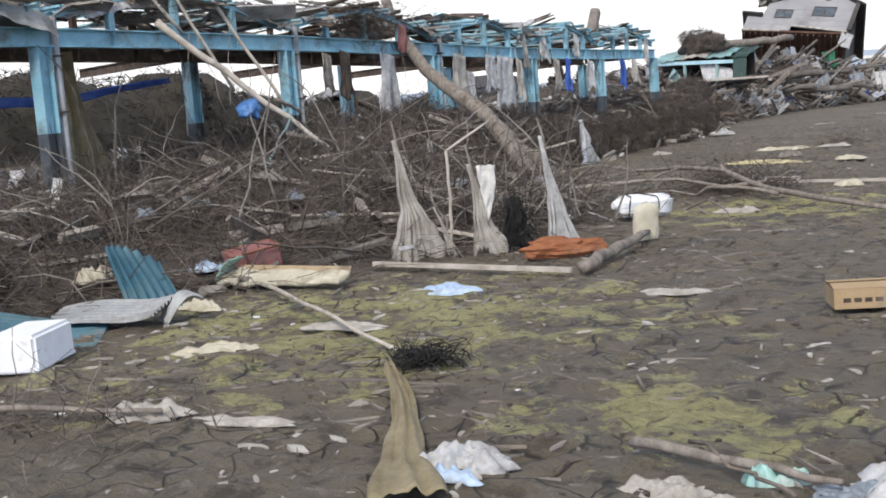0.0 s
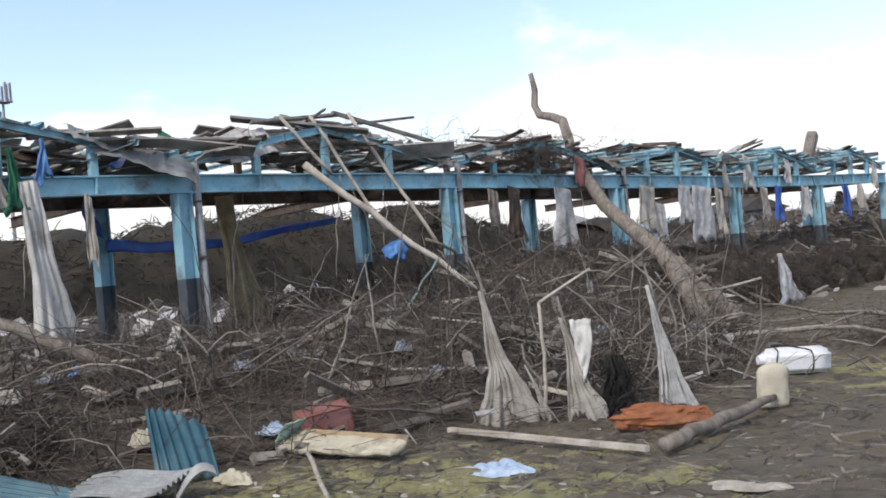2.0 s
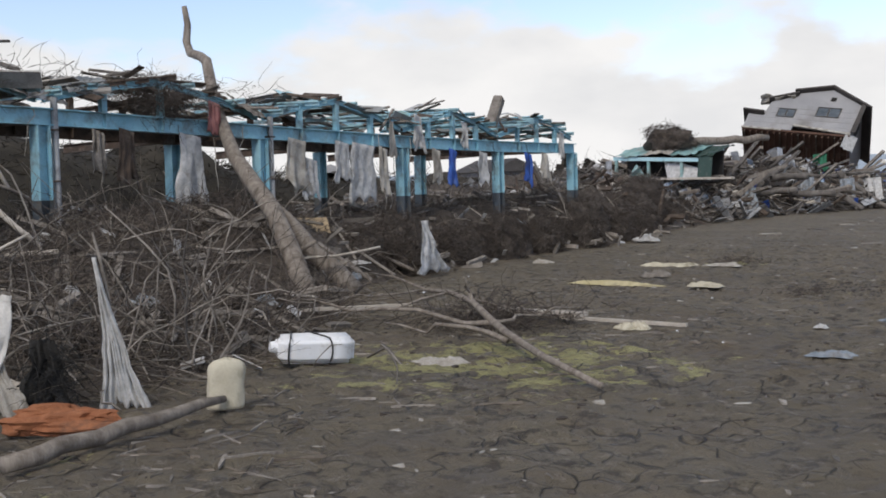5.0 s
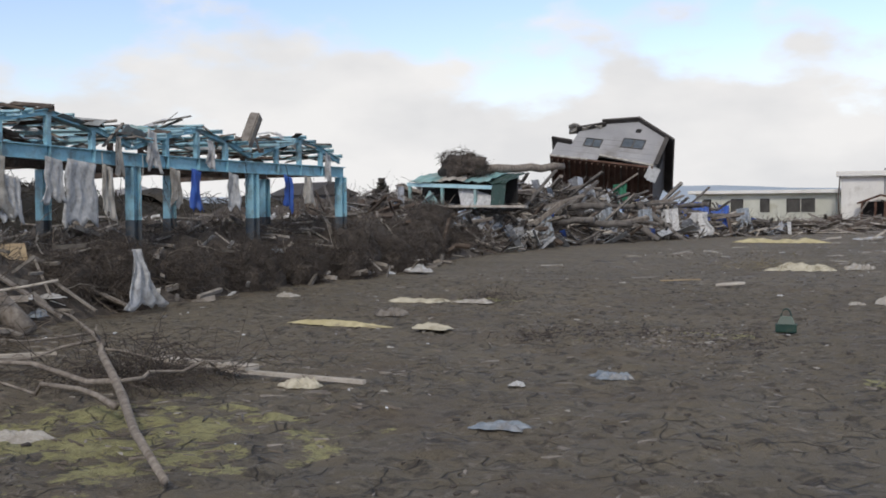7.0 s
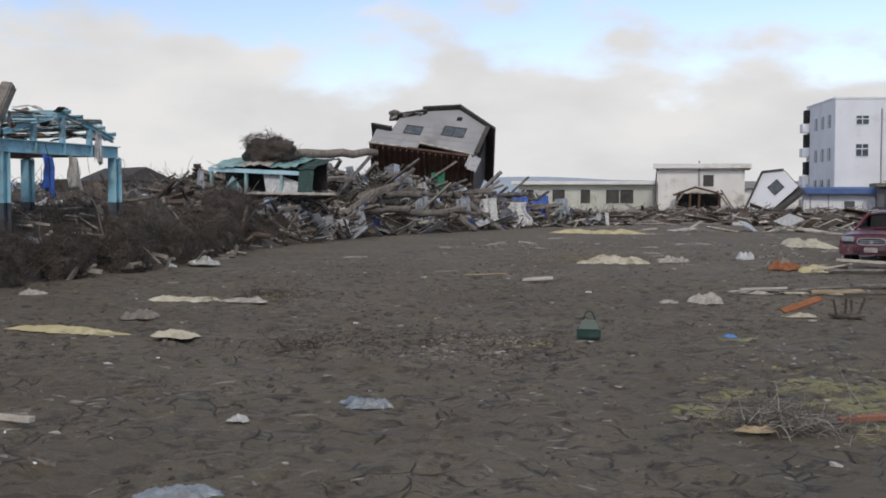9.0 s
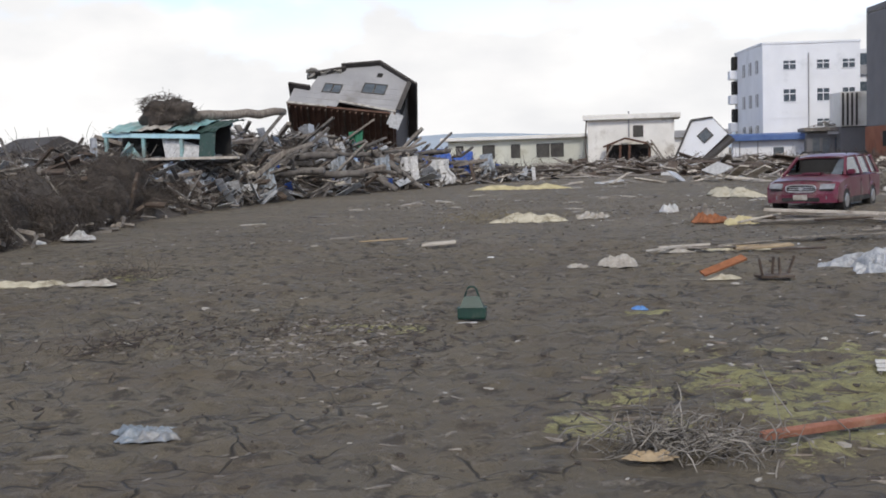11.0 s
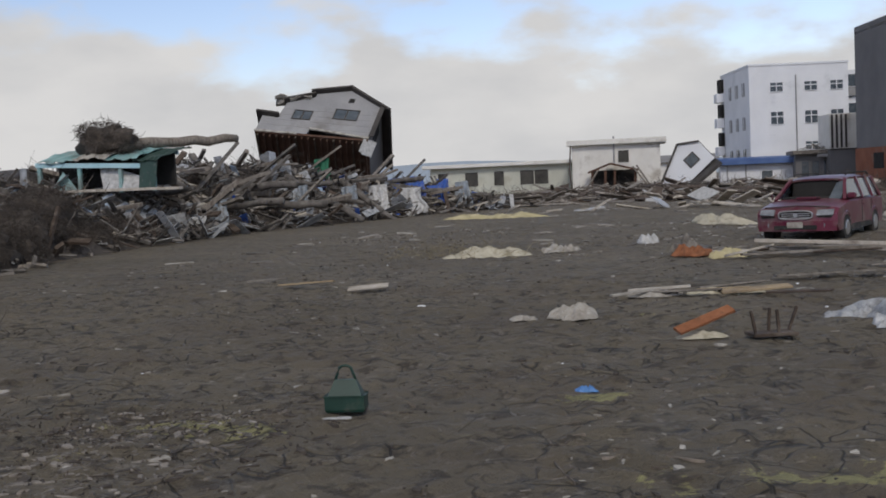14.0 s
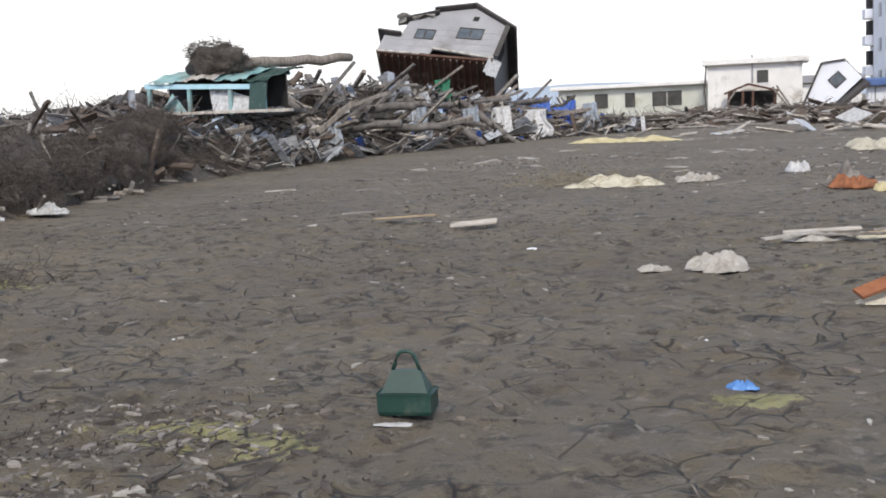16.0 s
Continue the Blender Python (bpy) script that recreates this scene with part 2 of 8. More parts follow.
MUD = mud_material()
GREYMUD = (0.13, 0.115, 0.095)
M = dict(
    blue_steel=surface("light blue painted steel", (0.20, 0.42, 0.52), (0.33, 0.57, 0.66), 2.5, 30, 0.6, 0.0, 0.15, (0.11, 0.08, 0.055), 0.5),
    pale_steel=surface("pale blue paint", (0.33, 0.55, 0.62), (0.46, 0.66, 0.70), 2.5, 30, 0.6, 0.0, 0.15, (0.15, 0.12, 0.09), 0.3),
    dark_steel=surface("dark grey blue paint", (0.045, 0.06, 0.075), (0.08, 0.095, 0.11), 4, 40, 0.7, 0.0, 0.2, GREYMUD, 0.5),
    rust_steel=surface("rusty brown steel", (0.045, 0.033, 0.026), (0.12, 0.085, 0.062), 5, 50, 0.8, 0.2, 0.3, (0.20, 0.17, 0.14), 0.4),
    pipe=surface("grey plastic pipe", (0.30, 0.31, 0.32), (0.44, 0.45, 0.46), 5, 40, 0.5, 0, 0.1, GREYMUD, 0.4),
    twig=surface("dry twigs", (0.040, 0.032, 0.027), (0.118, 0.096, 0.080), 6, 60, 0.9, 0, 0.0, None, island=0.55),
    mat=surface("matted roots and silt", (0.038, 0.031, 0.026), (0.090, 0.074, 0.061), 6, 45, 0.95, 0, 0.9, (0.15, 0.125, 0.10), 0.35),
    bark=surface("grey stripped bark", (0.13, 0.105, 0.085), (0.30, 0.265, 0.225), 4, 30, 0.85, 0, 0.5, (0.08, 0.06, 0.045), 0.3, (3, 3, 0.6)),
    pale_wood=surface("weathered pale wood", (0.33, 0.29, 0.24), (0.56, 0.51, 0.44), 5, 50, 0.8, 0, 0.3, (0.17, 0.14, 0.11), 0.3, (1, 1, 1)),
    grey_wood=surface("weathered grey wood", (0.11, 0.095, 0.08), (0.30, 0.27, 0.235), 5, 45, 0.85, 0, 0.3, (0.07, 0.055, 0.04), 0.35, island=0.45),
    orange_wood=surface("rust orange rotten wood", (0.19, 0.065, 0.025), (0.34, 0.135, 0.06), 7, 60, 0.85, 0, 0.6, (0.10, 0.05, 0.03), 0.4),
    red_wood=surface("red brown timber", (0.20, 0.075, 0.045), (0.34, 0.155, 0.10), 6, 60, 0.8, 0, 0.4, (0.35, 0.27, 0.20), 0.3),
    ply=surface("tan plywood", (0.30, 0.22, 0.13), (0.44, 0.34, 0.21), 3, 40, 0.8, 0, 0.2, (0.14, 0.11, 0.08), 0.5),
    foam=surface("white polystyrene", (0.74, 0.75, 0.76), (0.84, 0.85, 0.86), 6, 120, 0.75, 0, 0.15, (0.52, 0.50, 0.46), 0.12),
    cloth=surface("dirty white cloth", (0.27, 0.25, 0.215), (0.54, 0.51, 0.46), 4, 60, 0.9, 0, 0.4, (0.16, 0.135, 0.105), 0.6),
    cream=surface("cream fabric", (0.42, 0.38, 0.29), (0.58, 0.54, 0.42), 5, 60, 0.9, 0, 0.3, (0.22, 0.19, 0.13), 0.4),
    plastic=surface("translucent sheet plastic", (0.32, 0.32, 0.315), (0.58, 0.575, 0.56), 9, 60, 0.42, 0, 0.3, (0.22, 0.20, 0.18), 0.45),
    paleblue=surface("pale blue plastic", (0.30, 0.42, 0.60), (0.50, 0.60, 0.72), 5, 50, 0.5, 0, 0.2, (0.25, 0.25, 0.24), 0.25),
    film=surface("grey blue plastic film", (0.13, 0.16, 0.19), (0.30, 0.34, 0.38), 9, 60, 0.4, 0, 0.2, (0.14, 0.12, 0.10), 0.6),
    tarp=surface("blue tarpaulin", (0.02, 0.06, 0.30), (0.05, 0.14, 0.48), 4, 40, 0.5, 0, 0.2, (0.09, 0.10, 0.13), 0.3),
    bright_blue=surface("bright blue plastic", (0.05, 0.16, 0.42), (0.12, 0.27, 0.54), 6, 50, 0.5, 0, 0.2),
    green_net=surface("green netting", (0.012, 0.10, 0.055), (0.03, 0.17, 0.09), 8, 60, 0.8, 0, 0.3),
    teal_sheet=surface("teal corrugated steel", (0.020, 0.075, 0.115), (0.055, 0.15, 0.19), 3, 40, 0.5, 0.1, 0.1, (0.13, 0.14, 0.13), 0.35),
    grey_sheet=surface("grey corrugated steel", (0.22, 0.23, 0.23), (0.40, 0.41, 0.40), 3, 40, 0.55, 0.2, 0.15, (0.16, 0.14, 0.12), 0.4),
    red_vinyl=surface("dull red vinyl", (0.21, 0.075, 0.07), (0.31, 0.13, 0.12), 4, 60, 0.6, 0, 0.15, (0.20, 0.15, 0.13), 0.3),
    caddy=surface("dark green plastic", (0.006, 0.030, 0.021), (0.013, 0.050, 0.035), 6, 60, 0.45, 0, 0.08, (0.10, 0.10, 0.08), 0.2),
    black=surface("black rags", (0.008, 0.008, 0.008), (0.03, 0.028, 0.026), 8, 60, 0.9, 0, 0.4),
    # the darkness of unlit rooms, put into the colour
    interior=surface("unlit room dark", (0.035, 0.033, 0.03), (0.085, 0.08, 0.072), 0.7, 6, 0.95, 0, 0.0),
    # near black that paints the lack of light in hollows and openings
    dark=surface("near black for unlit hollows", (0.012, 0.011, 0.010), (0.03, 0.028, 0.026), 2, 20, 0.95, 0, 0.0),
    card=surface("brown cardboard", (0.33, 0.23, 0.12), (0.42, 0.31, 0.18), 4, 60, 0.85, 0, 0.15, (0.22, 0.18, 0.12), 0.3),
    paint_red=surface("maroon car paint", (0.10, 0.010, 0.030), (0.15, 0.026, 0.050), 3, 50, 0.30, 0.2, 0.05, (0.19, 0.15, 0.13), 0.7),
    chrome=surface("dull chrome", (0.45, 0.45, 0.46), (0.6, 0.6, 0.6), 6, 60, 0.3, 0.8, 0.05, (0.2, 0.18, 0.16), 0.2),
    lamp_glass=surface("headlamp lens", (0.13, 0.14, 0.15), (0.30, 0.31, 0.33), 6, 60, 0.15, 0, 0.02),
    glass=surface("dusty dark window glass", (0.05, 0.065, 0.08), (0.12, 0.14, 0.16), 2, 30, 0.12, 0, 0.02, (0.2, 0.2, 0.19), 0.2),
    rubber=surface("black rubber", (0.012, 0.012, 0.012), (0.03, 0.028, 0.026), 6, 60, 0.85, 0, 0.2, GREYMUD, 0.4),
    white_wall=surface("white painted concrete", (0.69, 0.70, 0.72), (0.79, 0.80, 0.82), 0.35, 8, 0.8, 0, 0.05, (0.55, 0.56, 0.58), 0.15),
    cream_wall=surface("cream stained concrete", (0.64, 0.62, 0.57), (0.78, 0.76, 0.71), 0.5, 8, 0.85, 0, 0.08, (0.34, 0.30, 0.25), 0.35),
    green_wall=surface("pale green stained wall", (0.47, 0.47, 0.40), (0.60, 0.60, 0.51), 0.5, 8, 0.85, 0, 0.08, (0.36, 0.34, 0.25), 0.3),
    grey_wall=surface("dark grey end tile and shaded wall", (0.15, 0.145, 0.15), (0.20, 0.195, 0.195), 0.4, 9, 0.85, 0, 0.05, (0.17, 0.16, 0.155), 0.15),
    brick_wall=surface("red brown brick tile", (0.22, 0.075, 0.04), (0.31, 0.12, 0.065), 0.8, 14, 0.85, 0, 0.1, (0.24, 0.18, 0.14), 0.25),
    siding=surface("light grey siding", (0.25, 0.25, 0.255), (0.34, 0.335, 0.335), 0.6, 10, 0.8, 0, 0.08, (0.19, 0.18, 0.17), 0.45),
    roof_dark=surface("dark brown roofing", (0.035, 0.03, 0.028), (0.07, 0.062, 0.056), 1.0, 12, 0.7, 0, 0.1),
    joist=surface("rust brown floor underside", (0.055, 0.026, 0.016), (0.12, 0.062, 0.04), 1.2, 14, 0.85, 0, 0.2, (0.17, 0.13, 0.10), 0.3),
    blue_roof=surface("blue roof sheet", (0.05, 0.10, 0.26), (0.10, 0.17, 0.36), 0.8, 12, 0.6, 0, 0.05),
    turquoise=surface("turquoise sheet", (0.15, 0.31, 0.31), (0.32, 0.48, 0.47), 1.5, 20, 0.6, 0, 0.1, (0.20, 0.19, 0.17), 0.6),
    # pale blue grey carries the haze of distance, not the hills' own colour
    hill=surface("far hills with haze in colour", (0.34, 0.40, 0.47), (0.40, 0.46, 0.52), 0.01, 0.1, 1.0, 0, 0.0),
    scrub=surface("brown green scrub", (0.018, 0.015, 0.011), (0.044, 0.037, 0.026), 0.6, 6, 0.95, 0, 0.6, (0.06, 0.05, 0.036), 0.3, island=0.4),
    grey_board=surface("sun bleached grey board", (0.20, 0.185, 0.17), (0.42, 0.40, 0.375), 4, 40, 0.85, 0, 0.3, (0.13, 0.11, 0.09), 0.4, island=0.35),
    ash_twig=surface("ash grey dead stems", (0.15, 0.135, 0.115), (0.33, 0.305, 0.27), 6, 60, 0.9, 0, 0.0, None, island=0.4),
    white_cloth=surface("pale washed sheet", (0.46, 0.45, 0.42), (0.70, 0.68, 0.64), 4, 60, 0.9, 0, 0.3, (0.28, 0.25, 0.21), 0.35),
    straw=surface("grey flood straw", (0.085, 0.070, 0.056), (0.215, 0.180, 0.145), 6, 60, 0.9, 0, 0.0, None, island=0.45),
    wet_wood=surface("sodden grey house timber", (0.060, 0.052, 0.046), (0.185, 0.168, 0.150), 3, 30, 0.8, 0, 0.3, (0.035, 0.030, 0.026), 0.45, island=0.6),
    silver=surface("silvery blue grey plastic", (0.20, 0.215, 0.235), (0.50, 0.51, 0.52), 5, 40, 0.38, 0, 0.25, (0.15, 0.14, 0.13), 0.4),
    aqua=surface("pale turquoise plastic", (0.25, 0.48, 0.42), (0.45, 0.62, 0.56), 6, 40, 0.5, 0, 0.2, (0.30, 0.29, 0.26), 0.5),
    reed=surface("ochre dry plant bundle", (0.20, 0.16, 0.09), (0.34, 0.29, 0.18), 6, 60, 0.9, 0, 0.2, None, island=0.35),
    yellow=surface("yellowed foam", (0.42, 0.36, 0.19), (0.56, 0.50, 0.31), 3, 40, 0.85, 0, 0.3, (0.25, 0.21, 0.13), 0.4),
)

# ---- mesh helpers ----
R = random.Random(7)


def mesh_of(name, verts, faces, mat, smooth=False):
    me = bpy.data.meshes.new(name)
    me.from_pydata([tuple(v) for v in verts], [], [tuple(f) for f in faces])
    if mat:
        me.materials.append(mat)
    if smooth:
        me.polygons.foreach_set("use_smooth", [True] * len(me.polygons))
    me.update()
    return me


def part(name, vf, mat, parent=None, label="", smooth=False, at=None):
    ob = new(name, mesh_of(name, vf[0], vf[1], mat, smooth))
    if at is not None:
        ob.matrix_basis = at
    if parent:
        ob.parent = parent
    if label:
        ob["label"] = label
    return ob


def thing(name, label, category, at=None, group="", kind=""):
    """An Empty at the base of a thing, whose parts are parented to it."""
    ob = new(name)
    if at is not None:
        ob.matrix_basis = at
    return tagged(ob, label, category, group, kind)


def single(name, vf, mat, label, category, at=None, smooth=False, group="", kind=""):
    return tagged(part(name, vf, mat, None, "", smooth, at), label, category, group, kind)


def join(*vfs):
    vs, fs = [], []
    for v, f in vfs:
        o = len(vs)
        vs += [tuple(p) for p in v]
        fs += [tuple(i + o for i in q) for q in f]
    return vs, fs


def moved(vf, m):
    return [tuple(m @ Vector(p)) for p in vf[0]], vf[1]


def slab(x0, x1, y0, y1, z0, z1, bevel=0.0):
    """A box with chamfered edges."""
    bm = bmesh.new()
    bmesh.ops.create_cube(bm, size=1)
    bmesh.ops.transform(bm, matrix=Matrix.Translation(((x0 + x1) / 2, (y0 + y1) / 2, (z0 + z1) / 2)) @ Matrix.Diagonal((x1 - x0, y1 - y0, z1 - z0, 1)), verts=bm.verts)
    if bevel:
        bmesh.ops.bevel(bm, geom=bm.edges[:], offset=bevel, segments=2, affect="EDGES")
    bm.verts.index_update()
    vf = [v.co[:] for v in bm.verts], [[v.index for v in f.verts] for f in bm.faces]
    bm.free()
    return vf


def tube(pts, radii, sides=6, caps=True):
    """A tube along points, with a radius at each."""
    pts = [Vector(p) for p in pts]
    if not hasattr(radii, "__len__"):
        radii = [radii] * len(pts)
    vs, fs = [], []
    for i, p in enumerate(pts):
        d = (pts[min(i + 1, len(pts) - 1)] - pts[max(i - 1, 0)]).normalized()
        a = d.cross(Vector((0, 0, 1)) if abs(d.z) < 0.9 else Vector((1, 0, 0))).normalized()
        b = d.cross(a)
        for k in range(sides):
            w = 2 * math.pi * k / sides
            vs.append(tuple(p + radii[i] * (math.cos(w) * a + math.sin(w) * b)))
    for i in range(len(pts) - 1):
        for k in range(sides):
            k2 = (k + 1) % sides
            fs.append((i * sides + k, i * sides + k2, (i + 1) * sides + k2, (i + 1) * sides + k))
    if caps:
        fs.append(tuple(reversed(range(sides))))
        fs.append(tuple(range((len(pts) - 1) * sides, len(pts) * sides)))
    return vs, fs


def wobble(a, b, n=7, amp=0.05, seed=0):
    """Points from a to b along a slightly crooked line."""
    r = random.Random(seed)
    a, b = Vector(a), Vector(b)
    return [a.lerp(b, i / (n - 1)) + (Vector((r.uniform(-1, 1), r.uniform(-1, 1), r.uniform(-1, 1))) * amp if 0 < i < n - 1 else Vector()) for i in range(n)]


def plank(a, b, w, h, roll=0.0, bevel=0.004):
    """A sawn board from a to b."""
    a, b = Vector(a), Vector(b)
    d = b - a
    q = d.to_track_quat("X", "Z").to_matrix().to_4x4()
    return moved(slab(0, d.length, -w / 2, w / 2, -h / 2, h / 2, min(bevel, h * 0.3)), Matrix.Translation(a) @ q @ Matrix.Rotation(roll, 4, "X"))


def ibeam(a, b, h=0.28, w=0.18, t=0.022):
    """A rolled steel H section from a to b, with its web upright."""
    a, b = Vector(a), Vector(b)
    d = b - a
    q = d.to_track_quat("X", "Z").to_matrix().to_4x4()
    L = d.length
    return moved(join(slab(0, L, -w / 2, w / 2, h / 2 - t, h / 2, 0.003), slab(0, L, -w / 2, w / 2, -h / 2, -h / 2 + t, 0.003), slab(0, L, -t / 2, t / 2, -h / 2 + t, h / 2 - t)), Matrix.Translation(a) @ q)


def sheet(nx, ny, fn, thick=0.006):
    """A thin sheet with two faces and a rim; fn(u, v) gives its points."""
    top = [Vector(fn(i / nx, j / ny)) for j in range(ny + 1) for i in range(nx + 1)]
    W = nx + 1

    def nor(i, j):
        a = top[j * W + min(i + 1, nx)] - top[j * W + max(i - 1, 0)]
        b = top[min(j + 1, ny) * W + i] - top[max(j - 1, 0) * W + i]
        c = a.cross(b)
        return c.normalized() if c.length > 1e-9 else Vector((0, 0, 1))
    low = [top[j * W + i] - nor(i, j) * thick for j in range(ny + 1) for i in range(nx + 1)]
    N = len(top)
    fs = []
    for j in range(ny):
        for i in range(nx):
            a, b, c, d = j * W + i, j * W + i + 1, (j + 1) * W + i + 1, (j + 1) * W + i
            fs += [(a, b, c, d), (d + N, c + N, b + N, a + N)]
    rim = [i for i in range(W)] + [j * W + nx for j in range(1, ny + 1)] + [ny * W + i for i in range(nx - 1, -1, -1)] + [j * W for j in range(ny - 1, 0, -1)]
    for a, b in zip(rim, rim[1:] + rim[:1]):
        fs.append((b, a, a + N, b + N))
    return [tuple(v) for v in top + low], fs


def nz(x, y, z=0.0):
    return noise.noise(Vector((x, y, z)))


def crumple(w, l, h, seed, nx=28, ny=22, ragged=0.45, crease=0.0):
    """A crumpled sheet that lies on the ground: creased folds and an uneven rounded outline."""
    s = seed * 7.31

    def fn(u, v):
        a, b = 2 * u - 1, 2 * v - 1
        r = max(abs(a), abs(b))
        x, y = a * math.sqrt(1 - 0.42 * b * b), b * math.sqrt(1 - 0.42 * a * a)
        q = math.atan2(y, x)
        e = 1 + ragged * (0.75 * nz(math.cos(q) * 1.2 + s, math.sin(q) * 1.2, 1.7) + 0.45 * nz(math.cos(q) * 3.4, math.sin(q) * 3.4 + s, 4.2))
        x *= e
        y *= e
        px, py = x * w + 0.35 * w * nz(y * 1.5, s, 8), y * l + 0.35 * l * nz(x * 1.5, s, 9)
        fold = 0.5 + 0.6 * nz(x * 1.5 + s, y * 1.5, 0.3) + 0.38 * nz(x * 3.3, y * 3.3 + s, 2.1) + 0.16 * nz(x * 7, y * 7, s)
        fold += crease * (0.5 - 2.2 * abs(nz(x * 2.6 + s, y * 2.6, 3.3)))
        z = h * (1 - r ** 3) * (0.06 + 0.52 * max(0.0, fold)) + 0.04 * h * max(0.0, fold)
        return px * 0.5, py * 0.5, max(0.0, z) + 0.006
    return sheet(nx, ny, fn, 0.004)


def drape(tip, foot_a, foot_b, seed, folds=4, depth=0.10, n=14, m=12, taper=0.10, power=1.1):
    """Cloth that hangs in folds from a tip to a foot line."""
    tip, fa, fb = Vector(tip), Vector(foot_a), Vector(foot_b)
    across = (fb - fa)
    out = across.cross(Vector((0, 0, 1))).normalized()
    s = seed * 3.7

    def fn(u, v):
        v = v * (1 + 0.30 * nz(u * 3.5, s + 2) + 0.09 * nz(u * 19, s) * v)
        f = taper + (1 - taper) * v ** power
        base = fa.lerp(fb, 0.5 + (u - 0.5) * f * (1 + 0.22 * nz(v * 3, s) + 0.14 * nz(v * 9, u * 2, s)))
        top = tip + across * (u - 0.5) * taper
        p = top.lerp(base, v)
        p += out * depth * (0.45 + 0.55 * v) * (1.3 * nz(u * folds * 1.3 + s, v * 1.1, s) + 1.0 * nz(u * folds * 2.7 + 0.8 * v, v * 1.9, s + 3) + 0.55 * nz(u * folds * 6, v * 3.5, s + 6))
        p += across * 0.14 * nz(v * 2.2, s + 11) * math.sin(math.pi * min(1, v))
        p.z += 0.06 * nz(u * 6, v * 2, s + 5) * v
        return p
    return sheet(n, m, fn, 0.005)


def corrugated(w, l, bend, seed, waves=9, amp=0.022):
    """Corrugated roofing, bent; bend(u, v) lifts it."""
    def fn(u, v):
        x, y, z = bend(u, v)
        return x, y, z + amp * math.sin(v * waves * 2 * math.pi)
    return sheet(14, waves * 6, fn, 0.004)


def lumpy(r, seed, rough=0.35, sub=3, flat=1.0):
    """A rough lump."""
    bm = bmesh.new()
    bmesh.ops.create_icosphere(bm, subdivisions=sub, radius=1)
    for v in bm.verts:
        k = 1 + rough * nz(v.co.x * 1.7 + seed, v.co.y * 1.7, v.co.z * 1.7) + rough * 0.5 * nz(v.co.x * 5, v.co.y * 5 + seed, v.co.z * 5)
        v.co = Vector((v.co.x * r[0], v.co.y * r[1], v.co.z * r[2] * (flat if v.co.z < 0 else 1))) * k
    bm.verts.index_update()
    vf = [v.co[:] for v in bm.verts], [[v.index for v in f.verts] for f in bm.faces]
    bm.free()
    return vf


def yaw(x, y, z=0.0, a=0.0):
    return pose(x, y, z, 0, 0, a)

# ---- the ground and the bank of flotsam ----
EDGE_Y = (-30, -4, 0, 2, 4, 6, 8, 10, 13, 15, 18, 22, 26, 31, 36, 43, 50, 55, 62, 67, 73, 78)
EDGE_X = (-9, -8.2, -7.4, -6.9, -6.5, -5.3, -4.6, -5.1, -6.6, -8.3, -9.6, -10.3, -10.8, -10.9, -12.4, -13.7, -14.4, -14.4, -13.0, -11.8, -10.4, -8.5)
TOP_Y = (-30, 0, 4, 7, 11, 13, 16, 19, 22, 27, 33, 38, 43, 48, 54, 62, 70, 78)
TOP_H = (0.8, 0.8, 0.7, 0.62, 0.85, 1.05, 1.25, 1.0, 1.0, 1.15, 1.25, 1.3, 1.35, 1.6, 2.1, 2.3, 1.55, 0.9)


def front_edge(y):
    return float(np.interp(y, EDGE_Y, EDGE_X))


def bank(x, y):
    """Height of the bank of flotsam over the ground at a place."""
    s = front_edge(y) - x
    if s <= 0 or y > 86:
        return 0.0
    top = float(np.interp(y, TOP_Y, TOP_H))
    reach = 4.0 if y < 14 else (2.0 if y < 42 else 4.5)
    k = min(1.0, s / reach)
    k = k * k * (3 - 2 * k)
    h = top * (0.14 * min(1, s / 0.5) + 0.86 * k)
    back = max(0.0, min(1.0, (s - 7.5) / 4.0)) if y < 42 else max(0.0, min(1.0, (s - 14) / 8.0))
    h = h * (1 - 0.62 * back)
    h *= max(0.0, min(1.0, (86 - y) / 8))
    return max(0.0, h * (1 + 0.35 * nz(x * 0.55, y * 0.55) + 0.22 * nz(x * 1.7, y * 1.7, 3)) + 0.05 * nz(x * 4, y * 4, 8))


def relief(x, y):
    """Small rises and footmarks of the silt."""
    return 0.030 * nz(x * 0.5, y * 0.5, 2) + 0.018 * nz(x * 1.9, y * 1.9, 5) + 0.046 * abs(nz(x * 2.9, y * 2.9, 7)) + 0.040 * nz(x * 5.3, y * 5.3, 3) - 0.035


def spread(near0, near1, step, far0, far1):
    xs = list(np.arange(near0, near1 + 1e-6, step))
    s, x = step, near1
    while x < far1:
        s *= 1.22; x += s; xs.append(min(x, far1))
    s, x = step, near0
    while x > far0:
        s *= 1.22; x -= s; xs.insert(0, max(x, far0))
    return xs


def make_ground():
    xs, ys = spread(-7, 7, 0.07, -3000, 3000), spread(-1, 29, 0.07, -3000, 4500)
    vs = [(x, y, relief(x, y) if -40 < x < 40 and -30 < y < 90 else -0.02) for y in ys for x in xs]
    W = len(xs)
    fs = [(j * W + i, j * W + i + 1, (j + 1) * W + i + 1, (j + 1) * W + i) for j in range(len(ys) - 1) for i in range(W - 1)]
    single("ground", (vs, fs), MUD, "grey brown tsunami silt with dried yellow algae", "ground", smooth=True, kind="structure")


make_ground()


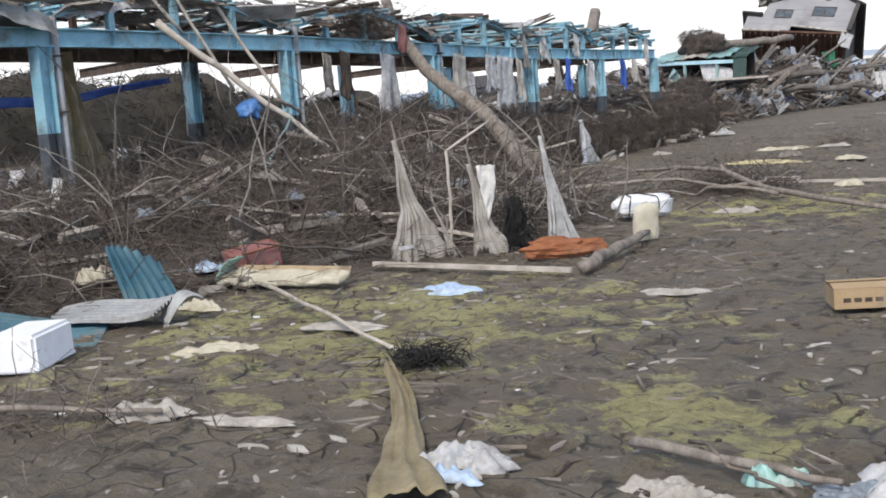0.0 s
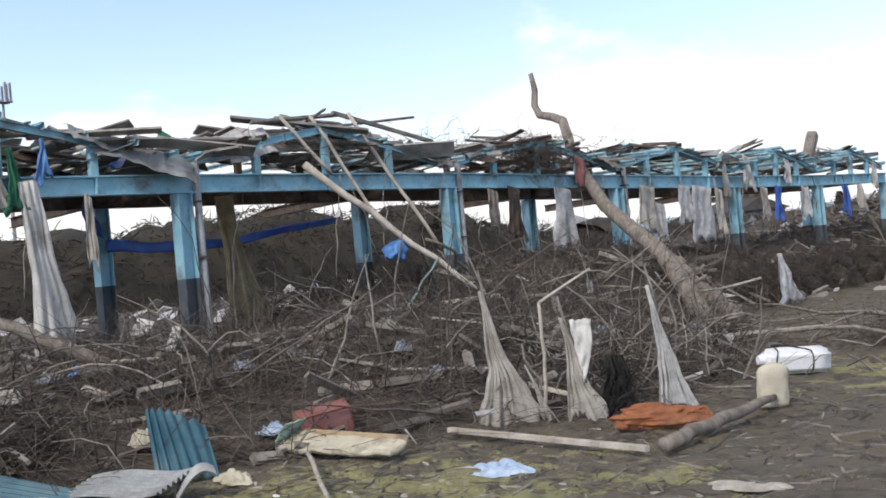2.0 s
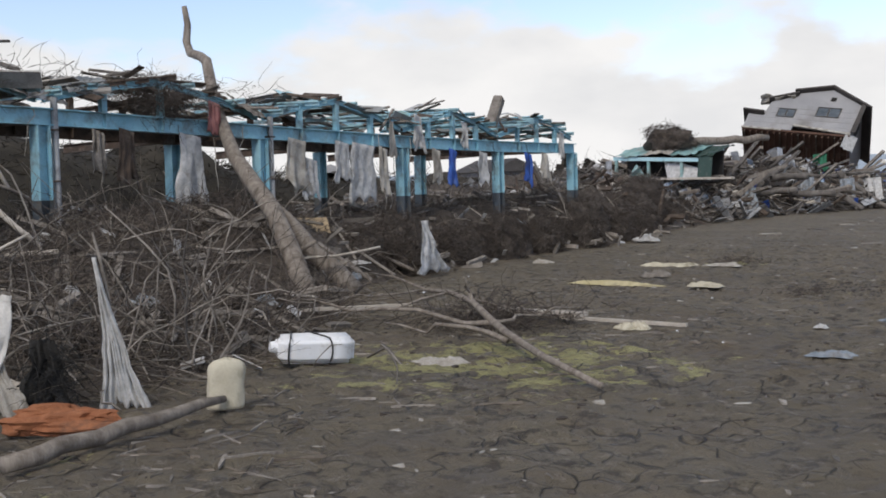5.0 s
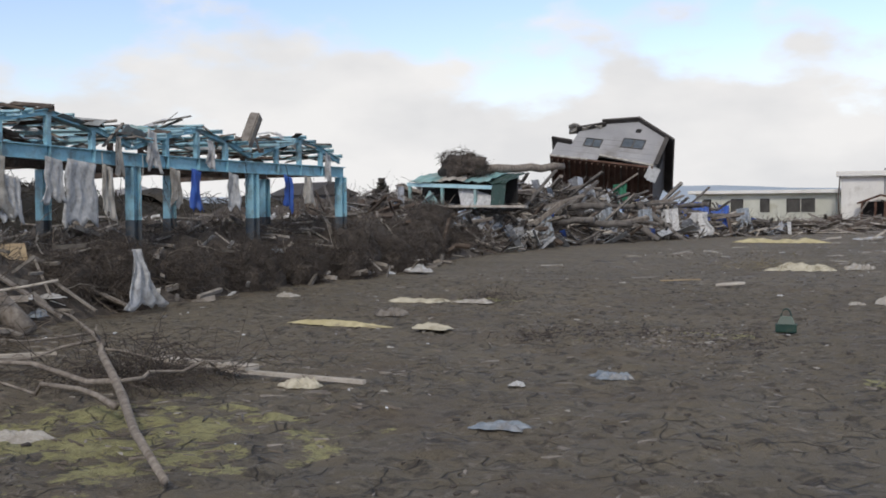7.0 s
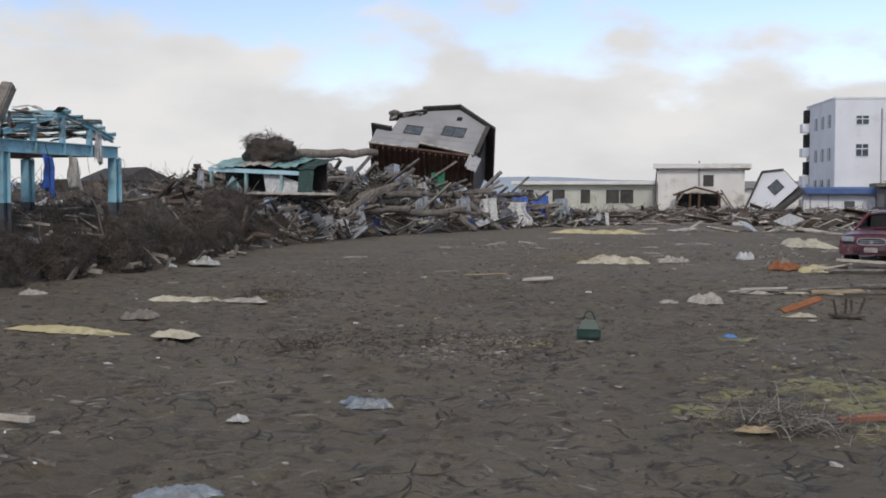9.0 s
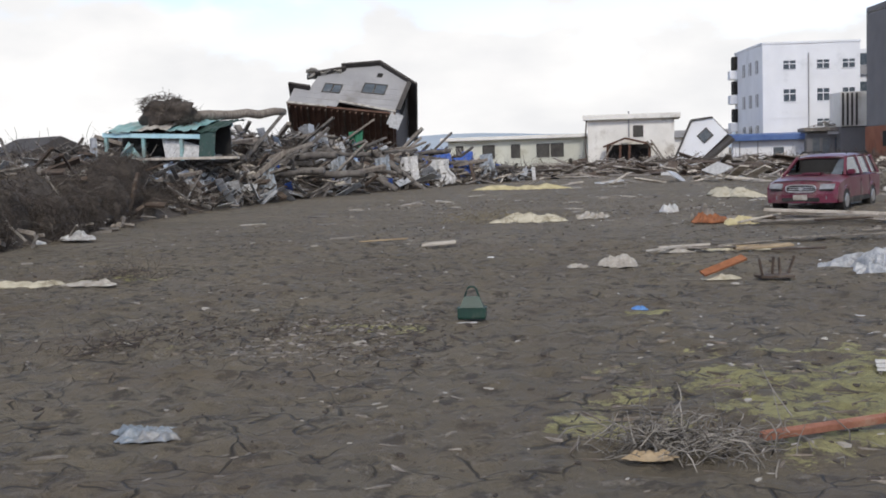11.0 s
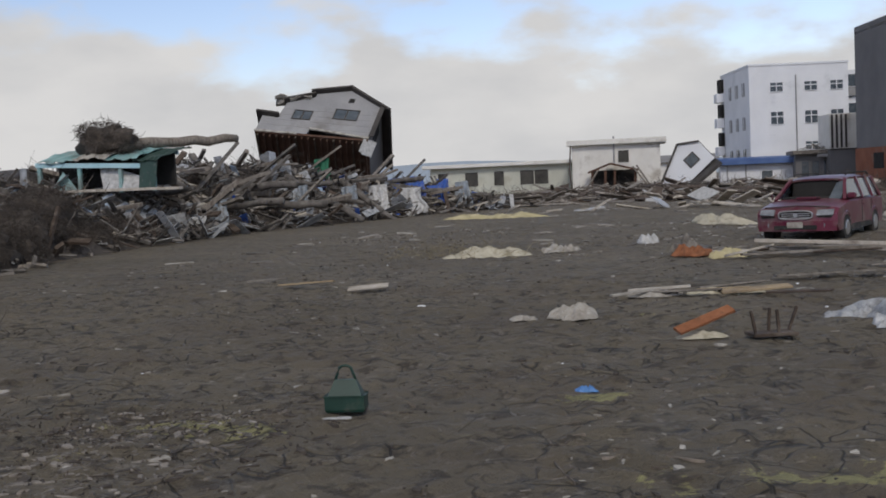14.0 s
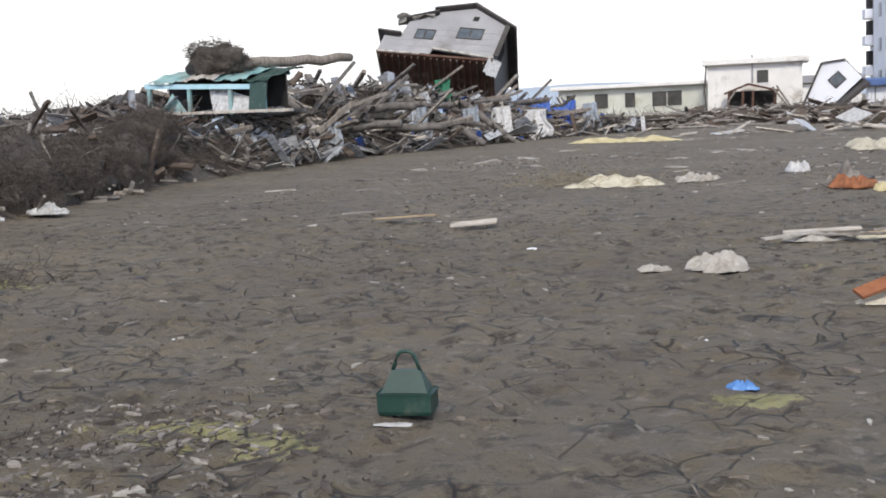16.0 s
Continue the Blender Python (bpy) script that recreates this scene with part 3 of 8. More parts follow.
def make_bank():
    ys = list(np.arange(-14, 46, 0.3)) + list(np.arange(46, 87, 0.5))
    vs, fs, W = [], [], 46
    for y in ys:
        e = front_edge(y)
        for i in range(W):
            x = e + 0.15 - 26 * (i / (W - 1)) ** 1.5
            h = bank(x, y)
            vs.append((x, y, h - 0.05 if h > 0.02 else -0.12))
    for j in range(len(ys) - 1):
        for i in range(W - 1):
            fs.append((j * W + i + 1, j * W + i, (j + 1) * W + i, (j + 1) * W + i + 1))
    single("flotsam_bank", (vs, fs), M["mat"], "dark matted bank of roots, silt and broken reeds", "debris bank", smooth=True, kind="stuff")


make_bank()


def twigs(name, count, place, length, radius, mat, label, seed, curl=0.5, lean=0.6, seg=4, category="brushwood"):
    """A tangle of thin bent twigs as one mesh; place() gives each one's root."""
    rg = np.random.default_rng(seed)
    roots = np.array([place(rg) for _ in range(count)])
    L = rg.uniform(*length, count) * rg.uniform(0.5, 1.0, count)
    az = rg.uniform(0, 2 * np.pi, count)
    el = np.arcsin(np.clip(rg.normal(lean * 0.5, 0.45, count), -0.25, 0.98))
    d = np.stack([np.cos(az) * np.cos(el), np.sin(az) * np.cos(el), np.sin(el)], 1)
    rad = rg.uniform(*radius, count)
    pts = np.zeros((count, seg + 1, 3)); pts[:, 0] = roots
    for s in range(seg):
        d = d + rg.normal(0, curl * 0.5, (count, 3)); d[:, 2] -= curl * 0.22
        d /= np.linalg.norm(d, axis=1)[:, None]
        pts[:, s + 1] = pts[:, s] + d * (L / seg)[:, None]
    ang = np.arange(3) * 2 * np.pi / 3
    a = np.cross(d, rg.normal(0, 1, (count, 3))); a /= np.linalg.norm(a, axis=1)[:, None]
    b = np.cross(d, a)
    taper = np.linspace(1, 0.35, seg + 1)
    V = pts[:, :, None, :] + (rad[:, None, None, None] * taper[None, :, None, None]) * (np.cos(ang)[None, None, :, None] * a[:, None, None, :] + np.sin(ang)[None, None, :, None] * b[:, None, None, :])
    per = (seg + 1) * 3
    quad = np.array([[s * 3 + k, s * 3 + (k + 1) % 3, (s + 1) * 3 + (k + 1) % 3, (s + 1) * 3 + k] for s in range(seg) for k in range(3)])
    F = (np.arange(count) * per)[:, None, None] + quad[None]
    F = F.reshape(-1, 4)
    me = bpy.data.meshes.new(name)
    V = V.reshape(-1, 3)
    me.vertices.add(len(V)); me.vertices.foreach_set("co", V.astype(np.float32).ravel())
    me.loops.add(F.size); me.loops.foreach_set("vertex_index", F.astype(np.int32).ravel())
    me.polygons.add(len(F)); me.polygons.foreach_set("loop_start", np.arange(0, F.size, 4, dtype=np.int32))
    me.update(calc_edges=True)
    me.materials.append(mat)
    return tagged(new(name, me), label, category, kind="stuff")


def on_bank(y0, y1, s0, s1, up=0.05, power=1.0):
    def place(rg):
        y = rg.uniform(y0, y1)
        x = front_edge(y) - (s0 + (s1 - s0) * rg.uniform() ** power)
        return x, y, bank(x, y) - 0.04 + up * rg.uniform()
    return place


twigs("brushwood", 15000, on_bank(-6, 15, -0.1, 9, 0.12), (0.4, 1.3), (0.004, 0.011), M["twig"], "tangled dry brown brushwood along the silt", 11, 0.55, 0.5)
twigs("brushwood", 7500, on_bank(14, 46, 0.3, 4.2, 0.06), (0.25, 0.75), (0.005, 0.011), M["twig"], "dense dark brushwood under the steel frame", 12, 0.6, 0.8)
twigs("flood_straw", 9000, on_bank(-4, 15, -0.5, 8, 0.10), (0.4, 1.6), (0.003, 0.006), M["straw"], "grey flood straw combed over the bank", 13, 0.25, 0.1)
twigs("flood_straw", 2500, on_bank(15, 80, -0.3, 4, 0.10), (0.4, 1.5), (0.004, 0.009), M["straw"], "grey flood straw on the far bank", 14, 0.3, 0.2)
twigs("branches", 480, on_bank(-4, 16, 0.2, 8, 0.12), (1.0, 2.6), (0.010, 0.024), M["grey_wood"], "bare grey branches tangled in the bank", 15, 0.35, 0.55, 6)


def snags(rg):
    return -5.9 + rg.normal(0, 0.75), 8.9 + rg.normal(0, 1.0), 0.25 * rg.uniform()


twigs("branches", 150, snags, (0.9, 2.0), (0.008, 0.020), M["grey_wood"], "bare grey branches bristling round the stakes", 18, 0.45, 1.0, 6)
twigs("branches", 260, on_bank(15, 46, 0.3, 6, 0.10), (0.8, 2.0), (0.008, 0.02), M["grey_wood"], "bare grey branches in the brushwood", 16, 0.4, 0.7, 6)


def shrub(x, y, z, rx, ry, rz, seed, count, label):
    """A torn-up root mass or shrub: a dark core with a coat of twigs."""
    def place(rg):
        v = rg.normal(0, 1, 3); v /= np.linalg.norm(v); v[2] = abs(v[2])
        k = 0.66 + 0.36 * rg.uniform()
        q = 1 + 0.25 * nz(v[0] * 2 + seed, v[1] * 2, v[2] * 2)
        return x + v[0] * rx * k * q, y + v[1] * ry * k * q, z + v[2] * rz * k * q
    base = thing("root_mass", label, "root mass", yaw(x, y, z))
    core = part("core", lumpy((rx * 0.78, ry * 0.78, rz * 0.78), seed, 0.35), M["mat"], base, "", True)
    coat = twigs("twig_coat", count, place, (0.14, 0.42), (0.004, 0.010), M["twig"], "", seed, 0.95, 0.2)
    for key in ("label", "category", "kind"):
        if key in coat:
            del coat[key]
    coat.parent, coat.matrix_parent_inverse = base, Matrix.Translation((-x, -y, -z))
    return base


for i, (x, y, rx, ry, rz) in enumerate((
        (-11.2, 15.6, 0.9, 1.5, 1.0), (-10.7, 18.6, 0.8, 0.9, 0.75), (-11.4, 20.7, 0.8, 1.0, 0.75), (-11.3, 23.0, 0.8, 1.1, 0.85), (-11.5, 25.2, 0.8, 1.0, 0.85), (-11.8, 27.6, 0.8, 1.2, 0.8),
        (-12.0, 30.2, 0.9, 1.3, 0.85), (-12.3, 33.0, 1.0, 1.4, 0.85), (-13.3, 35.6, 1.1, 1.3, 0.8), (-14.2, 38.4, 1.1, 1.5, 0.85), (-15.2, 41.2, 1.1, 1.4, 0.8), (-8.1, 2.1, 1.0, 1.3, 0.75), (-7.6, -0.6, 0.9, 1.1, 0.6), (-9.2, 4.6, 0.9, 0.9, 0.5), (-9.0, 12.0, 0.9, 1.1, 0.45),
        (-10.7, 13.7, 0.8, 1.0, 0.95), (-10.4, 11.2, 0.8, 0.9, 0.6), (-10.3, 8.6, 0.8, 1.1, 0.6), (-8.6, 9.4, 0.8, 0.9, 0.5), (-7.2, 8.2, 0.6, 0.8, 0.42), (-6.6, 9.9, 0.7, 0.9, 0.42), (-5.9, 8.2, 0.45, 0.55, 0.4), (-7.3, 11.8, 0.8, 0.9, 0.45), (-8.4, 6.1, 0.7, 0.9, 0.42),
        (-13.9, 6.0, 1.0, 1.3, 0.6), (-14.2, 8.6, 1.0, 1.3, 0.7), (-14.0, 11.2, 1.0, 1.4, 0.75), (-14.3, 13.8, 1.0, 1.4, 0.8), (-13.9, 3.2, 0.9, 1.2, 0.5), (-12.9, 15.2, 0.8, 0.9, 0.8), (-10.3, 19.6, 0.55, 0.6, 0.7), (-10.8, 21.8, 0.6, 0.65, 0.75), (-10.9, 24.1, 0.6, 0.7, 0.8), (-11.1, 26.4, 0.65, 0.7, 0.8), (-11.2, 28.9, 0.65, 0.75, 0.85), (-11.5, 31.6, 0.7, 0.8, 0.85), (-12.4, 34.3, 0.7, 0.8, 0.85), (-13.2, 37.0, 0.8, 0.9, 0.85), (-14.0, 39.8, 0.8, 0.9, 0.85), (-14.6, 42.6, 0.9, 1.0, 0.9), (-15.0, 44.8, 0.9, 1.0, 0.9))):
    shrub(x, y, max(0, bank(x, y) - 0.35), rx, ry, rz, 40 + i, 2600, "dark brown uprooted shrub thick with dead twigs")

# ---- the wrecked steel frame ----
FX, BX = -12.1, -14.5
POST_Y = (1.9, 7.2, 12.6, 17.5, 22.05, 26.1, 30.05)
BEAM_Z = (2.98, 2.98, 2.92, 2.80, 2.70, 2.66, 2.66)


def make_frame():
    frame_ = thing("steel_frame", "wrecked light blue steel shed frame stripped of its roof", "steel frame", yaw(FX, 16, 0), kind="")
    off = Matrix.Translation((-FX, -16, 0))

    def add(name, vf, mat, label="", parent=None):
        return part(name, moved(vf, off), mat, parent or frame_, label)
    for row, x in enumerate((FX, BX)):
        for i, (y, z) in enumerate(zip(POST_Y, BEAM_Z)):
            g = min(bank(x, y), 0.7) - 0.3
            w = 0.11
            split = 1.62 if i < 3 else 1.5
            lower = join(slab(x - w, x + w, y - 0.12, y - 0.10, g, split, 0.003), slab(x - w, x + w, y + 0.10, y + 0.12, g, split, 0.003), slab(x - 0.012, x + 0.012, y - 0.10, y + 0.10, g, split))
            upper = join(slab(x - w, x + w, y - 0.12, y - 0.10, split, z - 0.14, 0.003), slab(x - w, x + w, y + 0.10, y + 0.12, split, z - 0.14, 0.003), slab(x - 0.012, x + 0.012, y - 0.10, y + 0.10, split, z - 0.14))
            post = add("post", upper, M["blue_steel"])
            ob = part("post_foot", moved(lower, off), M["dark_steel"], post, "dark grey painted post foot")
            if row == 0 and i in (1, 2, 3):
                pipe = add("downpipe", tube([(x + 0.05, y + 0.24, g), (x + 0.05, y + 0.24, 2.0), (x + 0.05, y + 0.24, z + 0.30)], 0.055, 8), M["pipe"], "grey plastic downpipe")
                for zz in (1.9, 2.7):
                    part("pipe_clip", moved(slab(x - 0.02, x + 0.115, y + 0.12, y + 0.31, zz, zz + 0.03, 0.004), off), M["rust_steel"], pipe)
        ys = (-3.5,) + POST_Y
        zs = (3.0,) + BEAM_Z
        for k in range(len(ys) - 1):
            end = 0.12 if k == len(ys) - 2 else 0.0
            beam = add("beam", ibeam((x, ys[k], zs[k]), (x, ys[k + 1] + end, zs[k + 1]), 0.27, 0.17), M["blue_steel"] if row == 0 else M["rust_steel"])
            for j in range(1, 4):      # stiffener plates
                yy = ys[k] + (ys[k + 1] - ys[k]) * j / 4
                zz = zs[k] + (zs[k + 1] - zs[k]) * j / 4
                part("stiffener", moved(slab(x - 0.08, x + 0.085, yy - 0.008, yy + 0.008, zz - 0.112, zz + 0.112, 0.002), off), M["blue_steel"] if row == 0 else M["rust_steel"], beam)
            # low gable chord over each bay on stub posts
            y0, y1, z0, z1 = ys[k], ys[k + 1], zs[k] + 0.14, zs[k + 1] + 0.14
            ym = (y0 + y1) / 2
            rise = 0.60 if k < 3 else 0.50
            top = lambda q: (z0 + (z1 - z0) * (q - y0) / (y1 - y0)) + 0.10 + rise * (1 - abs(q - ym) / (ym - y0)) ** 0.75
            qs = [y0 + 0.05, y0 + (ym - y0) * 0.45, ym, ym + (y1 - ym) * 0.55, y1 - 0.05]
            for a, b in zip(qs, qs[1:]):
                add("rafter", ibeam((x, a, top(a)), (x, b, top(b)), 0.11, 0.09, 0.012), M["blue_steel"] if row == 0 else M["rust_steel"])
            for q in (y0 + (ym - y0) * 0.5, ym, ym + (y1 - ym) * 0.5):
                zb = z0 + (z1 - z0) * (q - y0) / (y1 - y0) - 0.005
                add("stub_post", slab(x - 0.05, x + 0.05, q - 0.055, q + 0.055, zb, top(q) - 0.05, 0.004), M["blue_steel"] if row == 0 else M["rust_steel"])
            if row == 0:
                for j in range(9):     # purlins across, some bent or short
                    q = y0 + 0.25 + (y1 - y0 - 0.5) * j / 8
                    zt = top(q) + 0.10
                    dz, dy, x1 = R.uniform(-0.12, 0.12), R.uniform(-0.15, 0.15), R.uniform(-17.2, -14.6)
                    if k == 2 and j in (3, 4):
                        continue
                    xs0 = FX + R.uniform(0.12, 0.42)
                    L = Vector((x1 - xs0, dy, dz)).length
                    c = join(slab(0, L, -0.025, 0.025, -0.003, 0.003), slab(0, L, -0.025, -0.02, -0.09, -0.003), slab(0, L, 0.02, 0.025, -0.03, -0.003))
                    d = Vector((x1 - xs0, dy, dz))
                    c = moved(c, Matrix.Translation((xs0, q, zt)) @ d.to_track_quat("X", "Z").to_matrix().to_4x4())
                    add("purlin", c, M["pale_steel"] if R.random() < 0.45 else (M["blue_steel"] if R.random() < 0.6 else M["rust_steel"]))
    for y, z in zip(POST_Y, BEAM_Z):       # ties between the rows
        add("tie_beam", ibeam((FX - 0.1, y, z - 0.005), (BX + 0.1, y, z - 0.005), 0.2, 0.12, 0.014), M["rust_steel"])
        add("tie_beam", ibeam((BX - 0.1, y, z - 0.005), (BX - 3.2, y + R.uniform(-0.2, 0.2), z - 0.1), 0.18, 0.12, 0.014), M["rust_steel"])
    return frame_


make_frame()


def roof_scrap(x, y, z, w, l, ry, rz, rx, mat, seed, label):
    """A torn strip of roofing that lies over the purlins."""
    def fn(u, v):
        return ((u - 0.5) * w, (v - 0.5) * l * (1 + 0.12 * nz(u * 3, seed)), 0.05 * math.sin(3 * u + seed) + 0.07 * nz(u * 2.5 + seed, v * 3) + 0.012 * math.sin(u * 30))
    return single("roof_scrap", sheet(16, 8, fn, 0.006), mat, label, "roofing sheet", pose(x, y, z, rx, ry, rz), group="torn roofing on the frame")


for i, (x, y, z, w, l, rx, ry, rz, mk) in enumerate((
        (-12.0, 6.6, 3.34, 1.5, 0.55, 40, 18, 78, "grey_sheet"), (-12.1, 6.1, 3.55, 1.2, 0.4, 35, 14, 96, "grey_sheet"), (-12.2, 7.9, 3.52, 0.9, 0.45, 60, -6, 92, "plastic"), (-12.2, 8.5, 3.55, 0.8, 0.5, 55, -8, 84, "plastic"),
        (-12.3, 10.0, 3.62, 2.4, 0.38, 62, -2, 90, "grey_wood"), (-12.5, 10.6, 3.82, 2.2, 0.6, 30, 6, 92, "grey_sheet"), (-12.1, 12.1, 3.42, 1.2, 0.3, 50, 16, 88, "pipe"), (-12.2, 12.7, 3.30, 0.9, 0.34, 50, 14, 88, "cloth"),
        (-12.1, 13.5, 3.46, 0.9, 0.35, 45, -8, 88, "grey_sheet"), (-12.2, 16.9, 3.32, 0.8, 0.5, 40, 20, 84, "rust_steel"), (-12.0, 17.1, 3.26, 0.9, 0.4, 35, 25, 90, "grey_wood"), (-13.0, 24.0, 3.36, 1.2, 0.7, 20, 6, 80, "turquoise"),
        (-12.6, 19.6, 3.56, 1.6, 0.6, 12, 4, 84, "pale_steel"), (-12.4, 28.2, 3.40, 0.9, 0.5, 40, 4, 90, "plastic"), (-12.3, 29.7, 3.12, 0.7, 0.5, 50, 10, 90, "plastic"), (-13.2, 4.8, 3.58, 1.8, 0.6, 18, 5, 88, "rust_steel"),
        (-13.4, 9.0, 3.72, 2.0, 0.7, 14, -4, 85, "rust_steel"), (-13.5, 14.6, 3.64, 1.6, 0.8, 10, 5, 92, "grey_sheet"), (-12.4, 3.6, 3.50, 1.6, 0.3, 40, -6, 92, "grey_wood"), (-13.6, 27.4, 3.40, 1.6, 0.8, 8, 3, 88, "turquoise"))):
    roof_scrap(x, y, z, w, l, ry, rz, rx, M[mk], i * 1.7, {"grey_sheet": "bent grey roofing sheet on the steel frame", "plastic": "torn pale plastic sheet on the steel frame", "grey_wood": "weathered roof board on the steel frame", "pipe": "grey gutter length hanging off the frame", "cloth": "dirty white strip on the frame", "rust_steel": "rusty brown roofing on the steel frame", "turquoise": "turquoise roofing sheet on the steel frame", "pale_steel": "pale blue roofing sheet on the steel frame"}[mk])


def timber(a, b, w, h, mat, label, roll=0.0, category="timber", group=""):
    return single("timber", plank(a, b, w, h, roll), mat, label, category, group=group)


def stick(a, b, r0, r1, mat, label, seed, amp=0.04, n=8, name="stick", category="stick", sides=7):
    pts = wobble(a, b, n, amp, seed)
    return single(name, tube(pts, [r0 + (r1 - r0) * i / (n - 1) for i in range(n)], sides), mat, label, category, smooth=True)


# timbers heaped on the roof
for a, b, w, h in (((-12.2, 8.6, 3.90), (-12.6, 10.7, 4.12), 0.07, 0.05), ((-12.5, 9.3, 4.02), (-13.2, 11.2, 4.06), 0.09, 0.05), ((-12.3, 10.3, 4.10), (-12.0, 12.2, 3.60), 0.12, 0.06), ((-12.8, 10.8, 3.96), (-12.9, 12.7, 4.16), 0.05, 0.04),
                   ((-12.2, 9.2, 3.62), (-12.1, 11.6, 3.56), 0.10, 0.06), ((-12.6, 9.0, 3.76), (-13.6, 11.4, 3.88), 0.12, 0.05), ((-12.0, 4.0, 3.62), (-12.6, 5.9, 3.78), 0.08, 0.06), ((-12.4, 2.6, 3.55), (-13.2, 4.4, 3.80), 0.10, 0.06), ((-11.9, 21.0, 2.92), (-12.2, 21.9, 3.42), 0.06, 0.04), ((-12.0, 5.2, 3.55), (-13.4, 6.3, 3.66), 0.07, 0.05)):
    timber(a, b, w, h, M["grey_wood"], "weathered grey roof timber on the steel frame", R.uniform(-0.5, 0.5), group="timbers on the frame")
# battens leaning from the roof down to the bank
stick((-12.15, 9.1, 4.0), (-11.85, 9.8, 3.05), 0.03, 0.03, M["pale_wood"], "pale batten leaning on the steel frame", 1, 0.015, 5)
stick((-12.15, 9.7, 4.02), (-11.6, 10.6, 2.1), 0.028, 0.03, M["pale_wood"], "pale batten hanging from the steel frame", 2, 0.03, 6)
stick((-12.15, 10.5, 4.08), (-11.2, 11.4, 1.75), 0.032, 0.03, M["pale_wood"], "long pale batten hanging from the frame", 3, 0.03, 7)
stick((-11.92, 9.33, 3.22), (-10.0, 10.98, 1.02), 0.062, 0.035, M["pale_wood"], "long pale pole leaning on the frame", 4, 0.02, 9, "pole", "pole", 9)
stick((-11.0, 10.9, 1.9), (-11.4, 13.0, 0.8), 0.03, 0.02, M["bark"], "dead branch hooked on the leaning pole", 5, 0.1, 8)
stick((-10.45, 10.59, 1.6), (-9.96, 9.06, 0.6), 0.016, 0.014, M["turquoise"], "teal rope tied to the leaning pole", 6, 0.02, 7, "rope", "rope", 6)

# dead tree stuck upright in the bank
SNAG = ((-7.74, 13.8, 0.0), (-8.5, 14.28, 0.72), (-9.33, 14.78, 1.38), (-10.4, 15.45, 1.86), (-11.29, 15.99, 2.3), (-12.1, 16.5, 2.95), (-12.59, 16.79, 3.4), (-12.75, 16.9, 3.8), (-12.93, 17.0, 4.17), (-13.5, 17.4, 4.34), (-14.2, 17.8, 4.5), (-14.42, 17.92, 4.75), (-14.40, 17.95, 5.1), (-14.46, 17.93, 5.47))
single("dead_tree", tube(SNAG, [0.17, 0.155, 0.15, 0.14, 0.13, 0.12, 0.115, 0.11, 0.10, 0.09, 0.085, 0.08, 0.07, 0.055], 10), M["bark"], "bare grey dead tree trunk leaning over the frame", "dead tree", smooth=True)
single("dead_tree", tube(wobble((-9.5, 15.05, 1.35), (-8.35, 15.55, 0.02), 7, 0.03, 63), [0.13, 0.14, 0.15, 0.15, 0.16, 0.17, 0.19], 10), M["bark"], "broken grey trunk leaning against the dead tree", "dead tree", smooth=True)
stick((-9.9, 15.0, 0.3), (-8.3, 14.6, 0.9), 0.06, 0.03, M["bark"], "broken grey limb beside the dead tree", 8, 0.08)
# root clod caught on the roof


def nest(rg):
    v = rg.normal(0, 1, 3)
    return -12.2 + 0.28 * v[0], 15.1 + 0.42 * v[1], 3.32 + 0.16 * v[2]


twigs("root_clod", 1500, nest, (0.2, 0.7), (0.003, 0.007), M["twig"], "clod of roots caught on the frame", 71, 0.7, 0.0)
single("concrete_stub", slab(-0.13, 0.13, -0.13, 0.13, -0.55, 0.45, 0.03), M["grey_wood"], "weathered square stub leaning on the frame", "post stub", pose(-12.4, 26.5, 3.55, -32, 6, 10))

# cloth, net and plastic that hang on the frame


def hung(name, tip, a, b, seed, mat, label, category="cloth", folds=4, depth=0.08, taper=0.2):
    return single(name, drape(tip, a, b, seed, folds, depth, 14, 12, taper), mat, label, category, smooth=True, group="rags on the frame")


hung("hanging_cloth", (-11.92, 4.85, 3.05), (-11.8, 4.75, 1.0), (-11.85, 5.35, 1.08), 1, M["white_cloth"], "long pale sheet hanging from the beam", depth=0.09, folds=5, taper=0.42)
hung("hanging_cloth", (-11.95, 4.45, 3.62), (-11.9, 4.1, 2.8), (-11.95, 4.7, 2.75), 2, M["cloth"], "grey white rags over the beam", depth=0.09, folds=6)
hung("netting", (-11.95, 4.66, 3.48), (-11.9, 4.5, 2.68), (-11.95, 4.95, 2.72), 3, M["green_net"], "dark green netting over the beam", "netting", folds=6, depth=0.07)
hung("tarp_strip", (-11.95, 5.1, 3.6), (-11.9, 4.92, 3.02), (-11.95, 5.2, 3.1), 4, M["bright_blue"], "bright blue plastic strip on the frame", "tarpaulin")
hung("tarp_strip", (-14.25, 6.9, 3.1), (-14.2, 6.7, 2.4), (-14.3, 7.15, 2.45), 5, M["tarp"], "blue tarpaulin rag on a back post", "tarpaulin")
hung("tarp_strip", (-13.2, 6.6, 3.62), (-12.6, 6.4, 3.3), (-12.8, 7.2, 3.25), 6, M["tarp"], "blue tarpaulin piece on the roof", "tarpaulin", depth=0.04)
hung("netting", (-12.9, 7.4, 3.86), (-12.5, 7.0, 3.55), (-12.6, 7.9, 3.52), 7, M["green_net"], "green net heap on the roof", "netting", depth=0.05)
hung("hanging_rag", (-11.9, 3.78, 2.9), (-11.85, 3.7, 2.15), (-11.85, 3.9, 2.2), 11, M["red_vinyl"], "faded red rag under the beam", "rag", taper=0.7)
